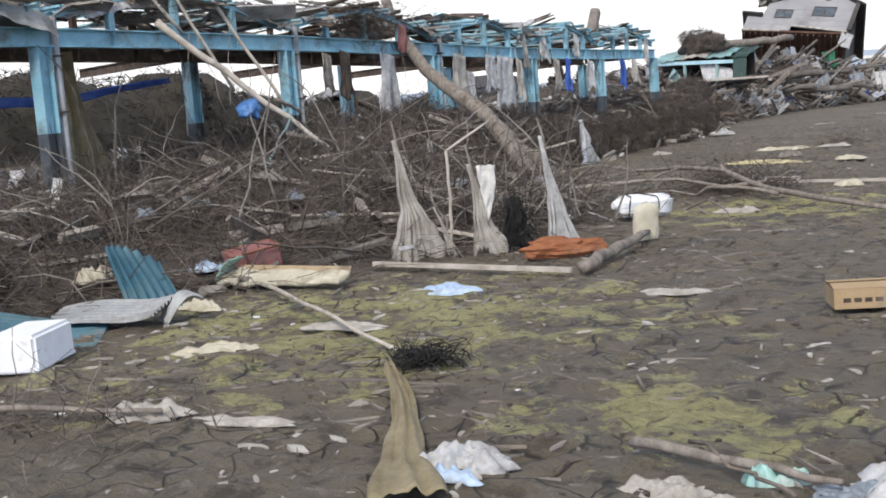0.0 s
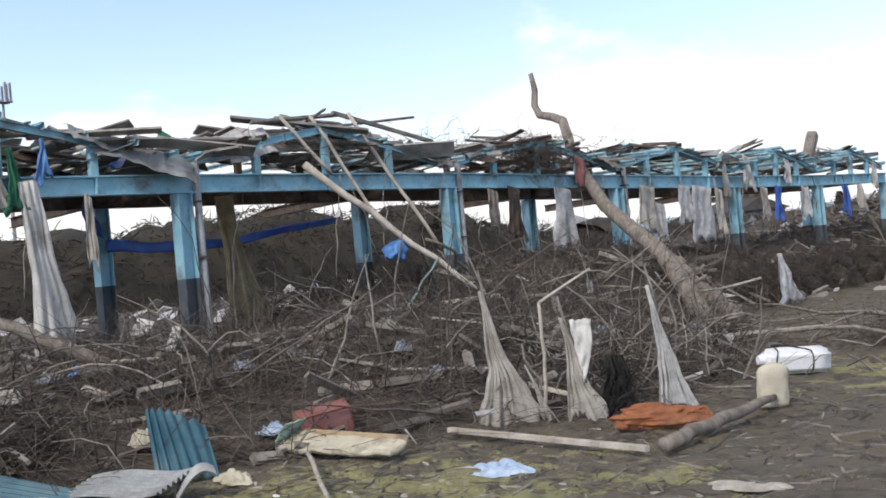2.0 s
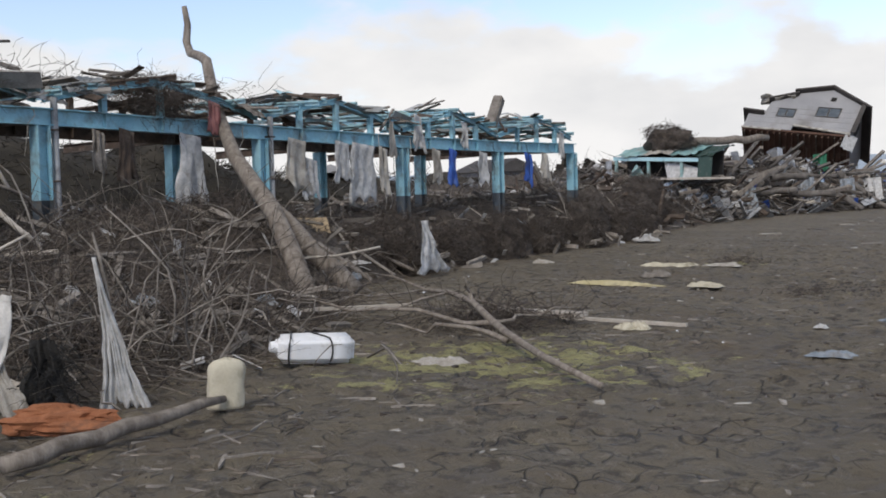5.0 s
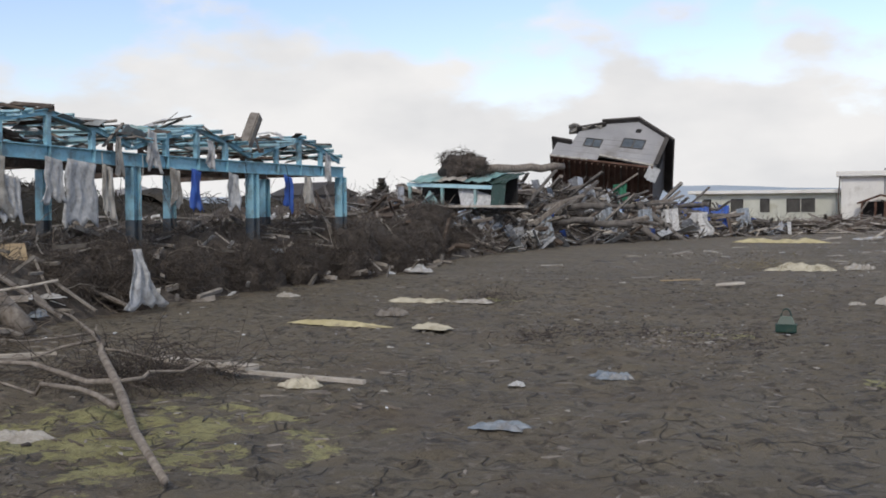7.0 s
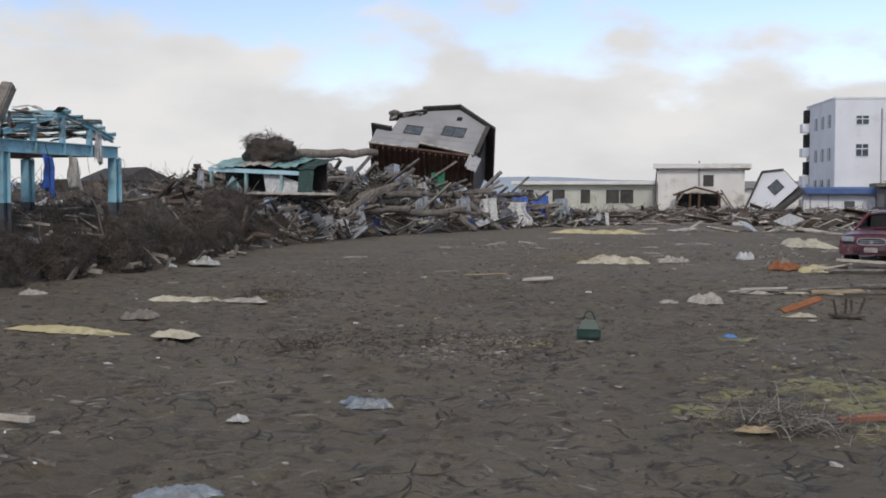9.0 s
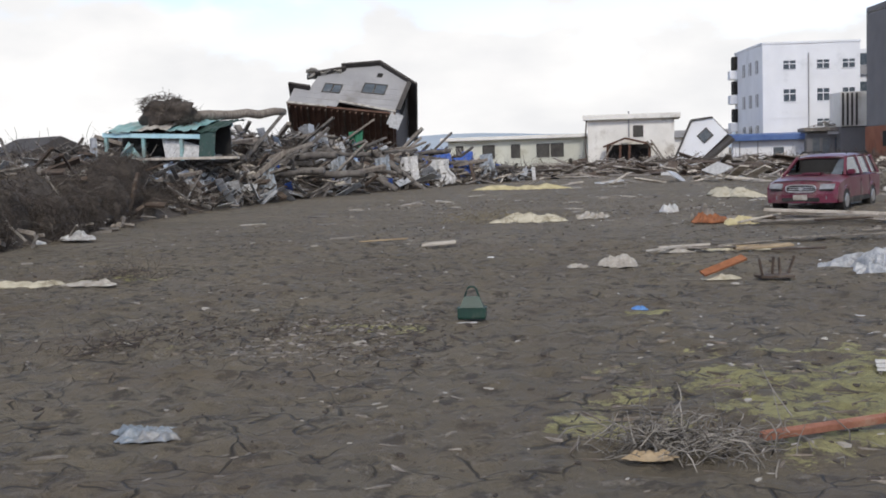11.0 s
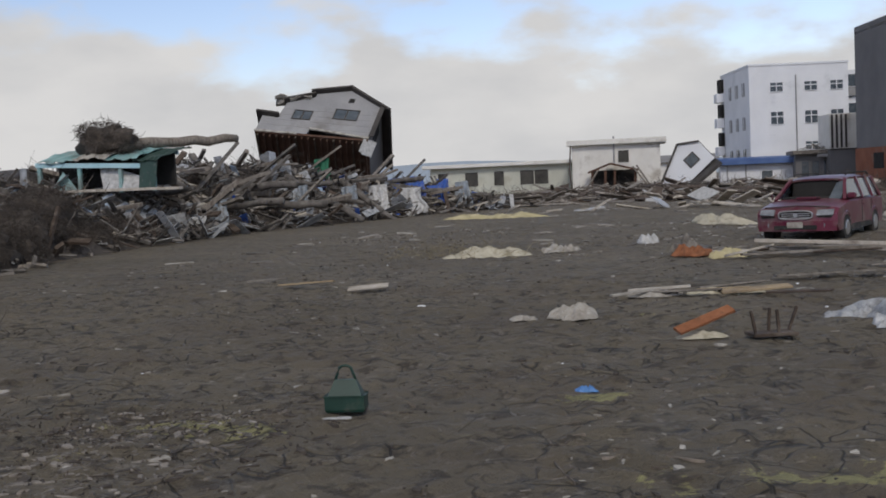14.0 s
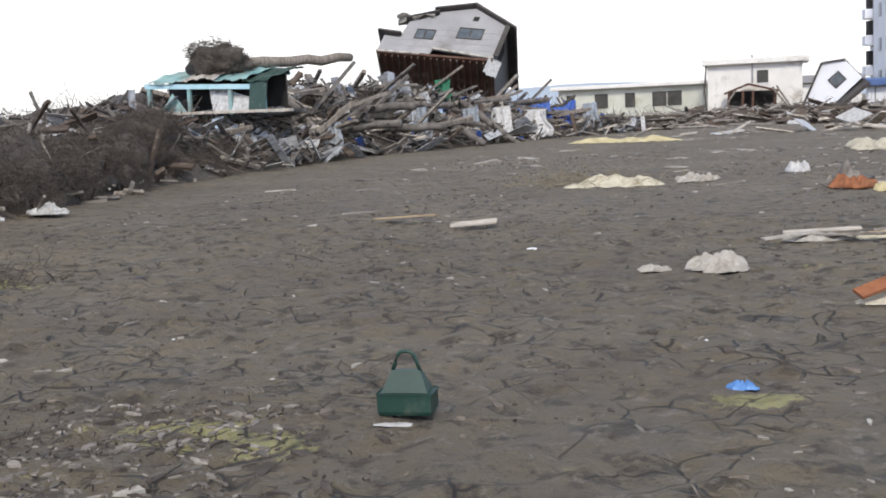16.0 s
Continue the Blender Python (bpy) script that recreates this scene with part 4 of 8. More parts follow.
hung("tan_sheet", (-14.1, 9.3, 2.95), (-14.0, 9.15, 0.75), (-13.9, 9.8, 0.8), 8, M["reed"], "tan brown sheet hanging from the back beam", "sheet", folds=4, depth=0.12, taper=0.5)
single("blue_bag", lumpy((0.15, 0.27, 0.13), 33, 0.7), M["bright_blue"], "bright blue plastic bag caught on the pole", "plastic bag", pose(-10.95, 10.22, 1.76, 18, 0, 30), True, "rags on the frame")
hung("black_bag", (-10.6, 10.4, 1.6), (-10.5, 10.3, 0.95), (-10.4, 10.7, 0.9), 10, M["black"], "black plastic bag hanging on the pole", "bag", depth=0.06)
for i, (y, z0, z1, w, mk) in enumerate(((14.2, 2.75, 1.9, 0.3, "rust_steel"), (15.6, 2.7, 1.55, 0.5, "plastic"), (18.4, 2.68, 1.75, 0.5, "cloth"), (18.8, 2.3, 1.6, 0.35, "plastic"), (19.8, 2.65, 1.9, 0.4, "plastic"), (20.5, 2.62, 1.4, 0.75, "plastic"), (21.5, 3.15, 2.5, 0.14, "cloth"), (21.2, 2.55, 1.65, 0.25, "cloth"), (22.5, 3.3, 2.55, 0.25, "plastic"),
                                    (23.2, 2.55, 1.8, 0.3, "cloth"), (23.9, 2.55, 1.75, 0.3, "tarp"), (24.4, 3.2, 2.7, 0.2, "plastic"), (25.2, 2.5, 1.8, 0.35, "plastic"), (27.4, 2.5, 1.8, 0.3, "tarp"), (28.3, 2.5, 1.9, 0.3, "cloth"), (29.2, 3.1, 2.5, 0.15, "plastic"), (16.2, 3.3, 2.75, 0.25, "red_vinyl"), (5.7, 2.85, 2.0, 0.1, "cloth"), (13.6, 2.72, 2.1, 0.2, "grey_wood"))):
    lab = {"plastic": "torn pale plastic sheeting hanging from the frame", "cloth": "dirty white rag hanging from the frame", "rust_steel": "brown rag hanging from the frame", "tarp": "dark blue rag hanging from the frame", "red_vinyl": "faded red rag on the frame", "grey_wood": "grey strip hanging from the frame"}[mk]
    hung("hanging_rag", (FX + 0.12, y, z0), (FX + 0.12, y - w * 0.75, z1), (FX + 0.16, y + w * 0.75, z1 - 0.12), 20 + i, M[mk], lab, "rag", 3, 0.07, 0.65)


def banner(u, v):
    y = 7.2 + 4.7 * u
    z = 2.34 - 0.10 * math.sin(math.pi * min(1, u * 1.4)) + 0.42 * max(0, u - 0.55) ** 1.2
    return BX + 0.14 + 0.03 * nz(u * 8, v * 2), y, z - 0.19 * v * (1 - 0.45 * u) + 0.03 * nz(u * 9, v)


single("blue_banner", sheet(30, 4, banner, 0.008), M["tarp"], "dark blue tarpaulin band sagging between back posts", "tarpaulin", smooth=True)
for i in range(16):       # cords and strips that dangle from the beams
    y = R.uniform(3.6, 29)
    z = float(np.interp(y, POST_Y, BEAM_Z))
    stick((FX + 0.1, y, z + 0.1), (FX + R.uniform(0.05, 0.3), y + R.uniform(-0.3, 0.3), z - R.uniform(0.6, 1.7)), 0.008, 0.006, M["cloth"] if i % 3 else M["black"], "loose cord dangling from the frame", 100 + i, 0.05, 7, "cord", "cord", 5)


def roof_wreck(name, count, mat, label, seed, y0, y1, size, thick, deep, along=0.5):
    """Loose laths and sheets strewn over the purlins, as one mesh."""
    r = random.Random(seed)
    vs, fs = [], []
    for _ in range(count):
        y = r.uniform(y0, y1)
        k = next(i for i in range(len(POST_Y)) if y < POST_Y[i]) if y < POST_Y[-1] else len(POST_Y) - 1
        a, b = (-3.5,) + POST_Y, POST_Y
        f = abs((y - a[k]) / (b[k] - a[k]) - 0.5) * 2
        z = float(np.interp(y, POST_Y, BEAM_Z)) + 0.30 + 0.55 * (1 - f) ** 0.75 + r.uniform(-0.12, 0.14)
        x = r.uniform(-15.2, -11.95)
        q = r.gauss(math.pi / 2, 0.35) if r.random() < along else r.gauss(0, 0.5)
        m = Matrix.Translation((x, y, z)) @ Euler((r.gauss(0, 0.4), r.gauss(0, 0.14), q)).to_matrix().to_4x4()
        L, w, h = r.uniform(*size) / 2, r.uniform(*thick) / 2, r.uniform(*deep) / 2
        c = moved(([(sx * L, sy * w, sz * h) for sx, sy, sz in ((-1, -1, -1), (1, -1, -1), (1, 1, -1), (-1, 1, -1), (-1, -1, 1), (1, -1, 1), (1, 1, 1), (-1, 1, 1))], [(0, 3, 2, 1), (4, 5, 6, 7), (0, 1, 5, 4), (1, 2, 6, 5), (2, 3, 7, 6), (3, 0, 4, 7)]), m)
        o = len(vs)
        vs += c[0]
        fs += [tuple(i + o for i in g) for g in c[1]]
    single(name, (vs, fs), mat, label, "wreckage", kind="stuff")


roof_wreck("roof_laths", 150, M["grey_wood"], "grey laths strewn over the stripped roof", 601, -2, 30, (0.5, 1.8), (0.03, 0.09), (0.02, 0.04))
roof_wreck("roof_boards", 80, M["grey_board"], "bleached grey boards heaped on the roof", 602, 5.5, 13.5, (0.8, 2.4), (0.14, 0.36), (0.02, 0.04), 0.85)
roof_wreck("roof_tin", 60, M["grey_sheet"], "bent grey tin strips on the roof", 603, 2, 30, (0.4, 1.3), (0.15, 0.45), (0.006, 0.012), 0.6)
roof_wreck("roof_tatters", 60, M["plastic"], "pale tatters on the stripped roof", 604, 2, 30, (0.2, 0.8), (0.06, 0.25), (0.004, 0.01), 0.5)
roof_wreck("roof_rust", 80, M["rust_steel"], "rusty strips over the roof", 605, -2, 30, (0.5, 1.8), (0.04, 0.25), (0.01, 0.03), 0.5)


def roof_twigs(rg):
    y = rg.uniform(8, 18)
    return -12.3 + 0.5 * rg.normal(), y, 3.35 + 0.35 * rg.uniform()


twigs("roof_twigs", 420, roof_twigs, (0.25, 0.8), (0.004, 0.009), M["twig"], "dead twigs caught on the roof", 72, 0.6, 0.3)

# ---- things that lie on the silt and the bank ----


def make_foam_box():
    t = thing("foam_box", "upturned white polystyrene fish box on the silt", "foam box", yaw(-5.36, 1.36, -0.01, 27))
    bm = bmesh.new()
    bmesh.ops.create_cube(bm, size=1)
    for v in bm.verts:
        k = 0.985 if v.co.z > 0 else 1.0
        v.co = Vector((v.co.x * 0.37 * k, v.co.y * 0.64 * k, (v.co.z + 0.5) * 0.26))
    bmesh.ops.bevel(bm, geom=bm.edges[:], offset=0.025, segments=3, affect="EDGES")
    bm.verts.index_update()
    part("body", ([v.co[:] for v in bm.verts], [[v.index for v in f.verts] for f in bm.faces]), M["foam"], t)
    bm.free()
    part("rim", slab(-0.19, 0.19, -0.325, 0.325, 0.0, 0.03, 0.012), M["foam"], t)


make_foam_box()

single("roofing_sheet", corrugated(1, 1, lambda u, v: (-0.75 + 1.5 * u, -0.5 + 1.0 * v, 0.05 + 0.16 * (1 - u) * v + 0.05 * math.sin(5 * u + v)), 1, 10), M["teal_sheet"], "teal corrugated roofing sheet lying bent on silt", "roofing sheet", pose(-6.36, 1.92, -0.02, 3, 0, 40), group="torn roofing on the silt")
single("roofing_sheet", corrugated(1, 1, lambda u, v: (-0.7 + 1.4 * u, -0.3 + 0.6 * v, 0.06 + 0.16 * u * u + 0.05 * math.sin(5 * u)), 2, 8), M["grey_sheet"], "grey corrugated roofing sheet lying crumpled on silt", "roofing sheet", pose(-5.98, 2.62, 0.02, 14, 0, 16) @ Matrix.Scale(0.78, 4), group="torn roofing on the silt")
single("roofing_sheet", corrugated(1, 1, lambda u, v: (0.30 * math.cos(2.6 * u), -0.25 + 0.50 * v - 0.08 * u * math.sin(3 * v), 0.02 + 0.50 * u * (1 - 0.40 * v) + 0.08 * math.sin(3 * v)), 3, 6), M["teal_sheet"], "curled blue green roofing sheet standing on edge", "roofing sheet", pose(-6.3, 3.32, 0.0, 0, 10, -25), group="torn roofing on the silt")
single("roofing_sheet", corrugated(1, 1, lambda u, v: (0.30 * u, -0.16 + 0.32 * v, 0.02 + 0.20 * math.sin(2.2 * u)), 4, 5), M["grey_sheet"], "pale curled roofing strip on silt", "roofing sheet", pose(-5.45, 2.72, 0.0, 0, 0, 60), group="torn roofing on the silt")


def make_mattress():
    t = thing("seat_pad", "torn cream seat pad with a brown board edge", "seat pad", yaw(-5.68, 4.52, 0.0, 6) @ Matrix.Scale(0.76, 4))

    def fn(u, v):
        return -0.9 + 1.8 * u, -0.20 + 0.34 * v, 0.07 + 0.05 * (1 - u) * v + 0.035 * nz(u * 6, v * 4) + 0.10 * v - 0.02 * nz(u * 14, v)
    part("cover", sheet(30, 8, fn, 0.05), M["cream"], t, "", True)
    part("board", plank((-0.75, 0.13, 0.20), (0.9, 0.13, 0.17), 0.10, 0.025, 0.9), M["ply"], t, "brown board")
    part("end_flap", sheet(10, 8, lambda u, v: (-0.95 + 0.22 * u * u, -0.16 + 0.34 * v, 0.06 + 0.30 * u + 0.04 * nz(u * 3, v * 4)), 0.012), M["aqua"], t, "curled pale turquoise end")


make_mattress()


def make_case():
    t = thing("red_case", "dull red vinyl box seat tipped on the bank", "box seat", pose(-6.42, 4.93, 0.15, 6, -8, 60) @ Matrix.Scale(0.78, 4))
    part("body", slab(-0.33, 0.33, -0.2, 0.2, -0.1, 0.20, 0.025), M["red_vinyl"], t)
    part("piping", tube([(-0.32, -0.19, 0.2), (0.32, -0.19, 0.2), (0.32, 0.19, 0.2), (-0.32, 0.19, 0.2), (-0.32, -0.19, 0.2)], 0.012, 6), M["red_wood"], t)


make_case()


def rag(x, y, w, l, h, a, seed, mat, label, name="rag", category="rag", dz=0.0):
    film = name.startswith("plastic")
    return single(name, crumple(w, l, h, seed, 44 if film else 28, 36 if film else 22, 0.6 if film else 0.45, 0.45 if film else 0.4), mat, label, category, yaw(x, y, bank(x, y) + relief(x, y) + dz, a), True)


PALE = "crumpled dirty white cloth on the silt"
rag(-6.75, 4.6, 0.4, 0.35, 0.2, 0, 1, M["paleblue"], "pale blue crumpled fabric beside the seat pad")
rag(-4.24, 2.12, 0.75, 0.28, 0.12, 20, 2, M["cream"], "cream strip of padding on the silt")
rag(-3.84, 2.98, 0.65, 0.25, 0.09, 10, 3, M["cloth"], PALE)
rag(-5.75, 3.44, 0.55, 0.25, 0.14, -10, 4, M["cream"], "cream padding scrap on the silt")
rag(-3.85, 4.53, 0.62, 0.42, 0.10, -20, 5, M["paleblue"], "pale blue plastic bag flat on the silt", "plastic_bag", "plastic bag")
rag(-1.16, 0.36, 0.52, 0.42, 0.20, 10, 6, M["plastic"], "translucent plastic bag on the silt", "plastic_bag", "plastic bag")
rag(-1.12, 0.20, 0.30, 0.16, 0.10, 0, 7, M["paleblue"], "pale blue plastic scrap under the bag")
rag(-0.24, 0.36, 0.42, 0.24, 0.14, 30, 8, M["cloth"], "grey white rag on the silt")
rag(0.72, 0.75, 0.5, 0.4, 0.18, 10, 9, M["plastic"], "grey plastic sheet on the silt", "plastic_bag", "plastic bag")
rag(-3.38, 0.60, 0.5, 0.3, 0.16, 25, 10, M["cloth"], PALE)
rag(-2.75, 0.62, 0.7, 0.14, 0.07, 15, 11, M["cloth"], "twisted pale rag on the silt")
rag(-3.2, 10.45, 0.6, 0.35, 0.12, 20, 12, M["cloth"], PALE)
rag(-2.5, 13.3, 0.45, 0.3, 0.20, 0, 13, M["cream"], "cream rag wrapped round a board")
rag(-5.3, 18.7, 1.5, 0.35, 0.14, -6, 14, M["yellow"], "yellowed fabric strip on the silt")
rag(-5.3, 20.3, 0.5, 0.4, 0.22, 0, 15, M["grey_wood"], "dark sodden bundle on the silt")
rag(-6.2, 23.0, 1.1, 0.5, 0.20, 10, 16, M["cream"], "cream fabric heap on the silt")
rag(-5.0, 22.8, 0.7, 0.4, 0.14, -5, 17, M["cloth"], PALE)
rag(-3.6, 18.4, 0.6, 0.4, 0.13, -5, 18, M["cream"], "cream scrap on the silt")
rag(-0.63, 14.18, 0.16, 0.13, 0.07, 0, 19, M["plastic"], "small pale scrap with a red edge")
rag(0.02, 15.1, 0.42, 0.3, 0.14, 0, 20, M["film"], "thin blue grey plastic on the silt", "plastic_bag", "plastic bag")
rag(0.05, 12.2, 0.45, 0.26, 0.10, 0, 21, M["film"], "thin blue grey plastic on the silt", "plastic_bag", "plastic bag")
rag(2.44, 20.85, 0.20, 0.13, 0.08, 30, 22, M["bright_blue"], "small blue plastic scrap on the silt")
rag(1.80, 25.0, 0.52, 0.40, 0.26, 10, 23, M["cloth"], "pale crumpled bag on the silt", "plastic_bag", "plastic bag")
rag(1.25, 25.1, 0.3, 0.25, 0.10, 10, 24, M["cloth"], PALE)
rag(5.6, 24.9, 1.7, 0.9, 0.55, -20, 25, M["silver"], "silvery crumpled plastic sheeting on the silt", "plastic_sheeting", "plastic sheet")
rag(4.75, 25.2, 0.6, 0.45, 0.20, 20, 26, M["silver"], "silvery plastic sheeting scrap on the silt", "plastic_sheeting", "plastic sheet")
rag(6.3, 24.4, 0.6, 0.5, 0.16, 0, 27, M["cloth"], PALE)
rag(-1.4, 36.0, 1.9, 0.9, 0.36, 20, 28, M["cream"], "rolled cream carpet on the silt", "carpet", "carpet")
rag(0.0, 36.8, 0.9, 0.5, 0.36, 35, 29, M["cloth"], "dirty white cloth roll on the silt")
rag(2.85, 34.3, 0.75, 0.5, 0.36, 0, 30, M["orange_wood"], "rust orange cushion on the silt", "cushion", "cushion")
rag(2.75, 34.6, 0.6, 0.5, 0.62, 0, 31, M["grey_wood"], "grey sack behind the cushion", "sack", "sack")
rag(3.45, 34.1, 0.75, 0.5, 0.36, 20, 32, M["yellow"], "yellowed foam piece on the silt", "foam", "foam")
rag(1.7, 39.0, 0.5, 0.4, 0.40, 0, 33, M["plastic"], "white plastic scrap on the silt")
rag(-6.0, 60.0, 4.2, 1.2, 0.5, -10, 34, M["yellow"], "long yellowed insulation mat on the silt", "insulation", "insulation")
rag(3.15, 48.0, 3.2, 0.9, 0.6, -60, 35, M["cream"], "cream insulation roll on the silt", "insulation", "insulation")
rag(-9.3, 23.3, 0.5, 0.35, 0.20, 0, 36, M["cloth"], PALE)
rag(-10.4, 31.2, 0.8, 0.4, 0.35, 0, 37, M["plastic"], "pale plastic at the brushwood edge")
rag(-9.9, 17.5, 0.6, 0.4, 0.12, 0, 38, M["plastic"], "pale plastic on the bank")
rag(-10.1, 4.4, 0.45, 0.35, 0.25, 0, 39, M["bright_blue"], "bright blue rag on the bank")
rag(-9.7, 4.1, 0.5, 0.4, 0.28, 0, 40, M["black"], "black rag on the bank")
rag(-9.8, 7.95, 0.22, 0.2, 0.22, 0, 41, M["cloth"], "white scrap on the bank")
rag(-12.4, 8.2, 0.4, 0.4, 0.2, 0, 42, M["plastic"], "white scrap beside a post foot")
rag(-9.0, 3.0, 0.5, 0.4, 0.3, 0, 43, M["cloth"], "pale rag in the brushwood")
rag(-1.85, 4.75, 0.5, 0.28, 0.06, 12, 44, M["cloth"], PALE)
rag(3.0, 14.95, 0.26, 0.12, 0.08, 15, 45, M["ply"], "brown shoe sole on the silt", "shoe_sole", "shoe sole")

def clump(x, y, r, count, seed, mat, label, length=(0.15, 0.5), z=0.0, rz=0.12, category="plant clump", rad=(0.003, 0.007)):
    def place(rg):
        return x + rg.normal(0, r), y + rg.normal(0, r * 0.8), z + abs(rg.normal(0, rz))
    return twigs("plant_clump", count, place, length, rad, mat, label, seed, 0.7, 0.3, 4, category)


# cloths caught on stakes in front of the bank


def flag(x, y, h, w, a, seed, mat, label, folds=4):
    c, s = math.cos(radians(a)), math.sin(radians(a))
    t = thing("cloth_on_stake", label, "cloth", yaw(x, y, -0.02), group="cloths on stakes")
    part("cloth", drape((-0.20 * c, -0.20 * s, h), (-w / 2 * c, -w / 2 * s, 0.02), (w / 2 * c, w / 2 * s, 0.02), seed, folds, 0.055, 40, 30, 0.07, 0.8), mat, t, "", True)
    part("stake", tube(wobble((0.0, 0.06, 0.0), (-0.24 * c, 0.02 - 0.2 * s, h + 0.2), 7, 0.03, seed), [0.016, 0.016, 0.015, 0.014, 0.013, 0.012, 0.01], 6), M["grey_wood"], t)


flag(-5.28, 6.30, 1.28, 0.62, 42, 1, M["cloth"], "dirty white sheet bunched on a stake", 6)
flag(-4.58, 6.60, 0.98, 0.42, 42, 2, M["cloth"], "grey white cloth flapping on a stake", 5)
flag(-4.12, 7.36, 1.20, 0.38, 42, 3, M["plastic"], "grey white plastic sheet on a stake", 5)
flag(-4.98, 6.5, 0.55, 0.12, 38, 4, M["cloth"], "narrow pale rag on a stake", 3)
single("cloth_flap", sheet(12, 12, lambda u, v: ((u - 0.25) * 0.20 * (1 - v * v) + 0.03 * v + 0.02 * nz(u * 4, v * 4), 0.05 * nz(u * 3, v * 5, 2), 0.93 - 0.5 * v - 0.10 * u * v + 0.02 * nz(u * 5, v * 2)), 0.005), M["white_cloth"], "pale folded flap of cloth on a stake", "cloth", yaw(-4.62, 6.54, 0.0, 42), True)
hung("netting", (-4.46, 6.86, 0.56), (-4.60, 6.72, 0.02), (-4.24, 7.04, 0.02), 73, M["black"], "black tangle of netting beside the cloths", "netting", 7, 0.14, 0.4)
clump(-4.42, 6.9, 0.12, 260, 74, M["black"], "black net threads beside the cloths", (0.1, 0.4), 0.1, 0.24, "netting")
stick((-5.0, 6.5, 0), (-5.02, 6.52, 1.1), 0.02, 0.016, M["pale_wood"], "pale bent stake in the bank", 31, 0.02)
stick((-5.02, 6.52, 1.1), (-4.75, 7.0, 1.38), 0.016, 0.010, M["pale_wood"], "pale bent tip of the stake", 32, 0.01, 4)
def make_rotten_log():
    t = thing("rotten_log", "rust orange rotten log among the cloths", "log", yaw(-3.65, 6.42, 0.0, 36))
    for k, (x, y, z, L, w, h, a) in enumerate(((-0.05, 0, 0.08, 0.36, 0.10, 0.075, 4), (0.05, -0.07, 0.05, 0.34, 0.07, 0.05, -6), (-0.12, 0.05, 0.15, 0.22, 0.06, 0.05, 12), (0.18, 0.02, 0.12, 0.20, 0.055, 0.045, -14), (-0.30, -0.02, 0.05, 0.12, 0.06, 0.045, 30))):
        part("wood_chunk", moved(lumpy((L, w, h), 140 + k, 0.5), pose(x, y, z, 10 * k, 0, a)), M["orange_wood"], t)


make_rotten_log()
single("log", tube(wobble((-3.0, 5.47, 0.05), (-3.22, 7.55, 0.09), 9, 0.035, 6), [0.055, 0.062, 0.060, 0.058, 0.055, 0.052, 0.046, 0.04, 0.028], 9), M["bark"], "grey bark log lying at the bank's foot", "log", smooth=True)
timber((-5.32, 5.48, 0.06), (-3.06, 5.35, 0.04), 0.055, 0.045, M["pale_wood"], "long pale batten lying on the silt")


def standing_bag(u, v):
    q = u * 2 * math.pi
    k = (1 - max(0.0, v - 0.72) ** 2 * 11.5) ** 0.5 if v < 0.995 else 0.1
    r = k * (1 + 0.10 * nz(math.cos(q) * 2, math.sin(q) * 2, v * 3) + 0.04 * nz(q * 3, v * 2))
    return 0.17 * r * math.cos(q) + 0.03 * v, 0.085 * r * math.sin(q), 0.47 * v * (1 + 0.03 * nz(q, v * 3))


single("white_bag", sheet(30, 14, standing_bag, 0.004), M["cream"], "yellowish white bag standing at the bank", "bag", yaw(-3.28, 7.62, 0.0, 44) @ Matrix.Scale(0.84, 4), True)


def make_can():
    t = thing("plastic_can", "white plastic jerry can lying at the bank's foot", "plastic can", pose(-4.17, 9.72, 0.145, 8, 3, 55))
    bm = bmesh.new()
    bmesh.ops.create_cube(bm, size=1)
    bmesh.ops.subdivide_edges(bm, edges=bm.edges[:], cuts=3, use_grid_fill=True)
    for v in bm.verts:
        e = 1 - 0.25 * max(0, -v.co.x - 0.25)
        v.co = Vector((v.co.x * 0.74, v.co.y * 0.27 * e * (1 + 0.06 * nz(v.co.x * 5, v.co.z * 4)), v.co.z * 0.26 * e * (1 + 0.08 * nz(v.co.x * 5, v.co.y * 4, 3))))
    bmesh.ops.bevel(bm, geom=[e for e in bm.edges if e.calc_face_angle(0) > 0.9], offset=0.045, segments=3, affect="EDGES")
    bm.verts.index_update()
    part("body", ([v.co[:] for v in bm.verts], [[v.index for v in f.verts] for f in bm.faces]), M["foam"], t, "", True)
    bm.free()
    part("neck", tube([(-0.36, 0, 0.02), (-0.44, 0, 0.02)], [0.06, 0.05], 10), M["foam"], t)
    for x, d in ((-0.24, 0.05), (0.02, -0.12)):
        ring = [(x + d * math.cos(q), 0.145 * math.copysign(min(1, abs(math.cos(q)) * 1.35), math.cos(q)), 0.14 * math.copysign(min(1, abs(math.sin(q)) * 1.35), math.sin(q))) for q in np.linspace(0, 2 * math.pi, 25)]
        part("cord", tube(ring, 0.008, 5, False), M["black"], t, "thin dark cord")


make_can()
stick((-4.6, 0.05, 0.05), (-3.2, 0.52, 0.04), 0.022, 0.015, M["bark"], "grey stick among straw on the silt", 64, 0.03, 8)
clump(-3.8, 0.3, 0.45, 220, 95, M["straw"], "flood straw swept over the silt", (0.2, 0.7), 0, 0.02, "straw")
stick((-5.54, 4.04, 0.10), (-2.70, 2.12, 0.04), 0.020, 0.014, M["pale_wood"], "long pale stick on the silt", 33, 0.02, 9)


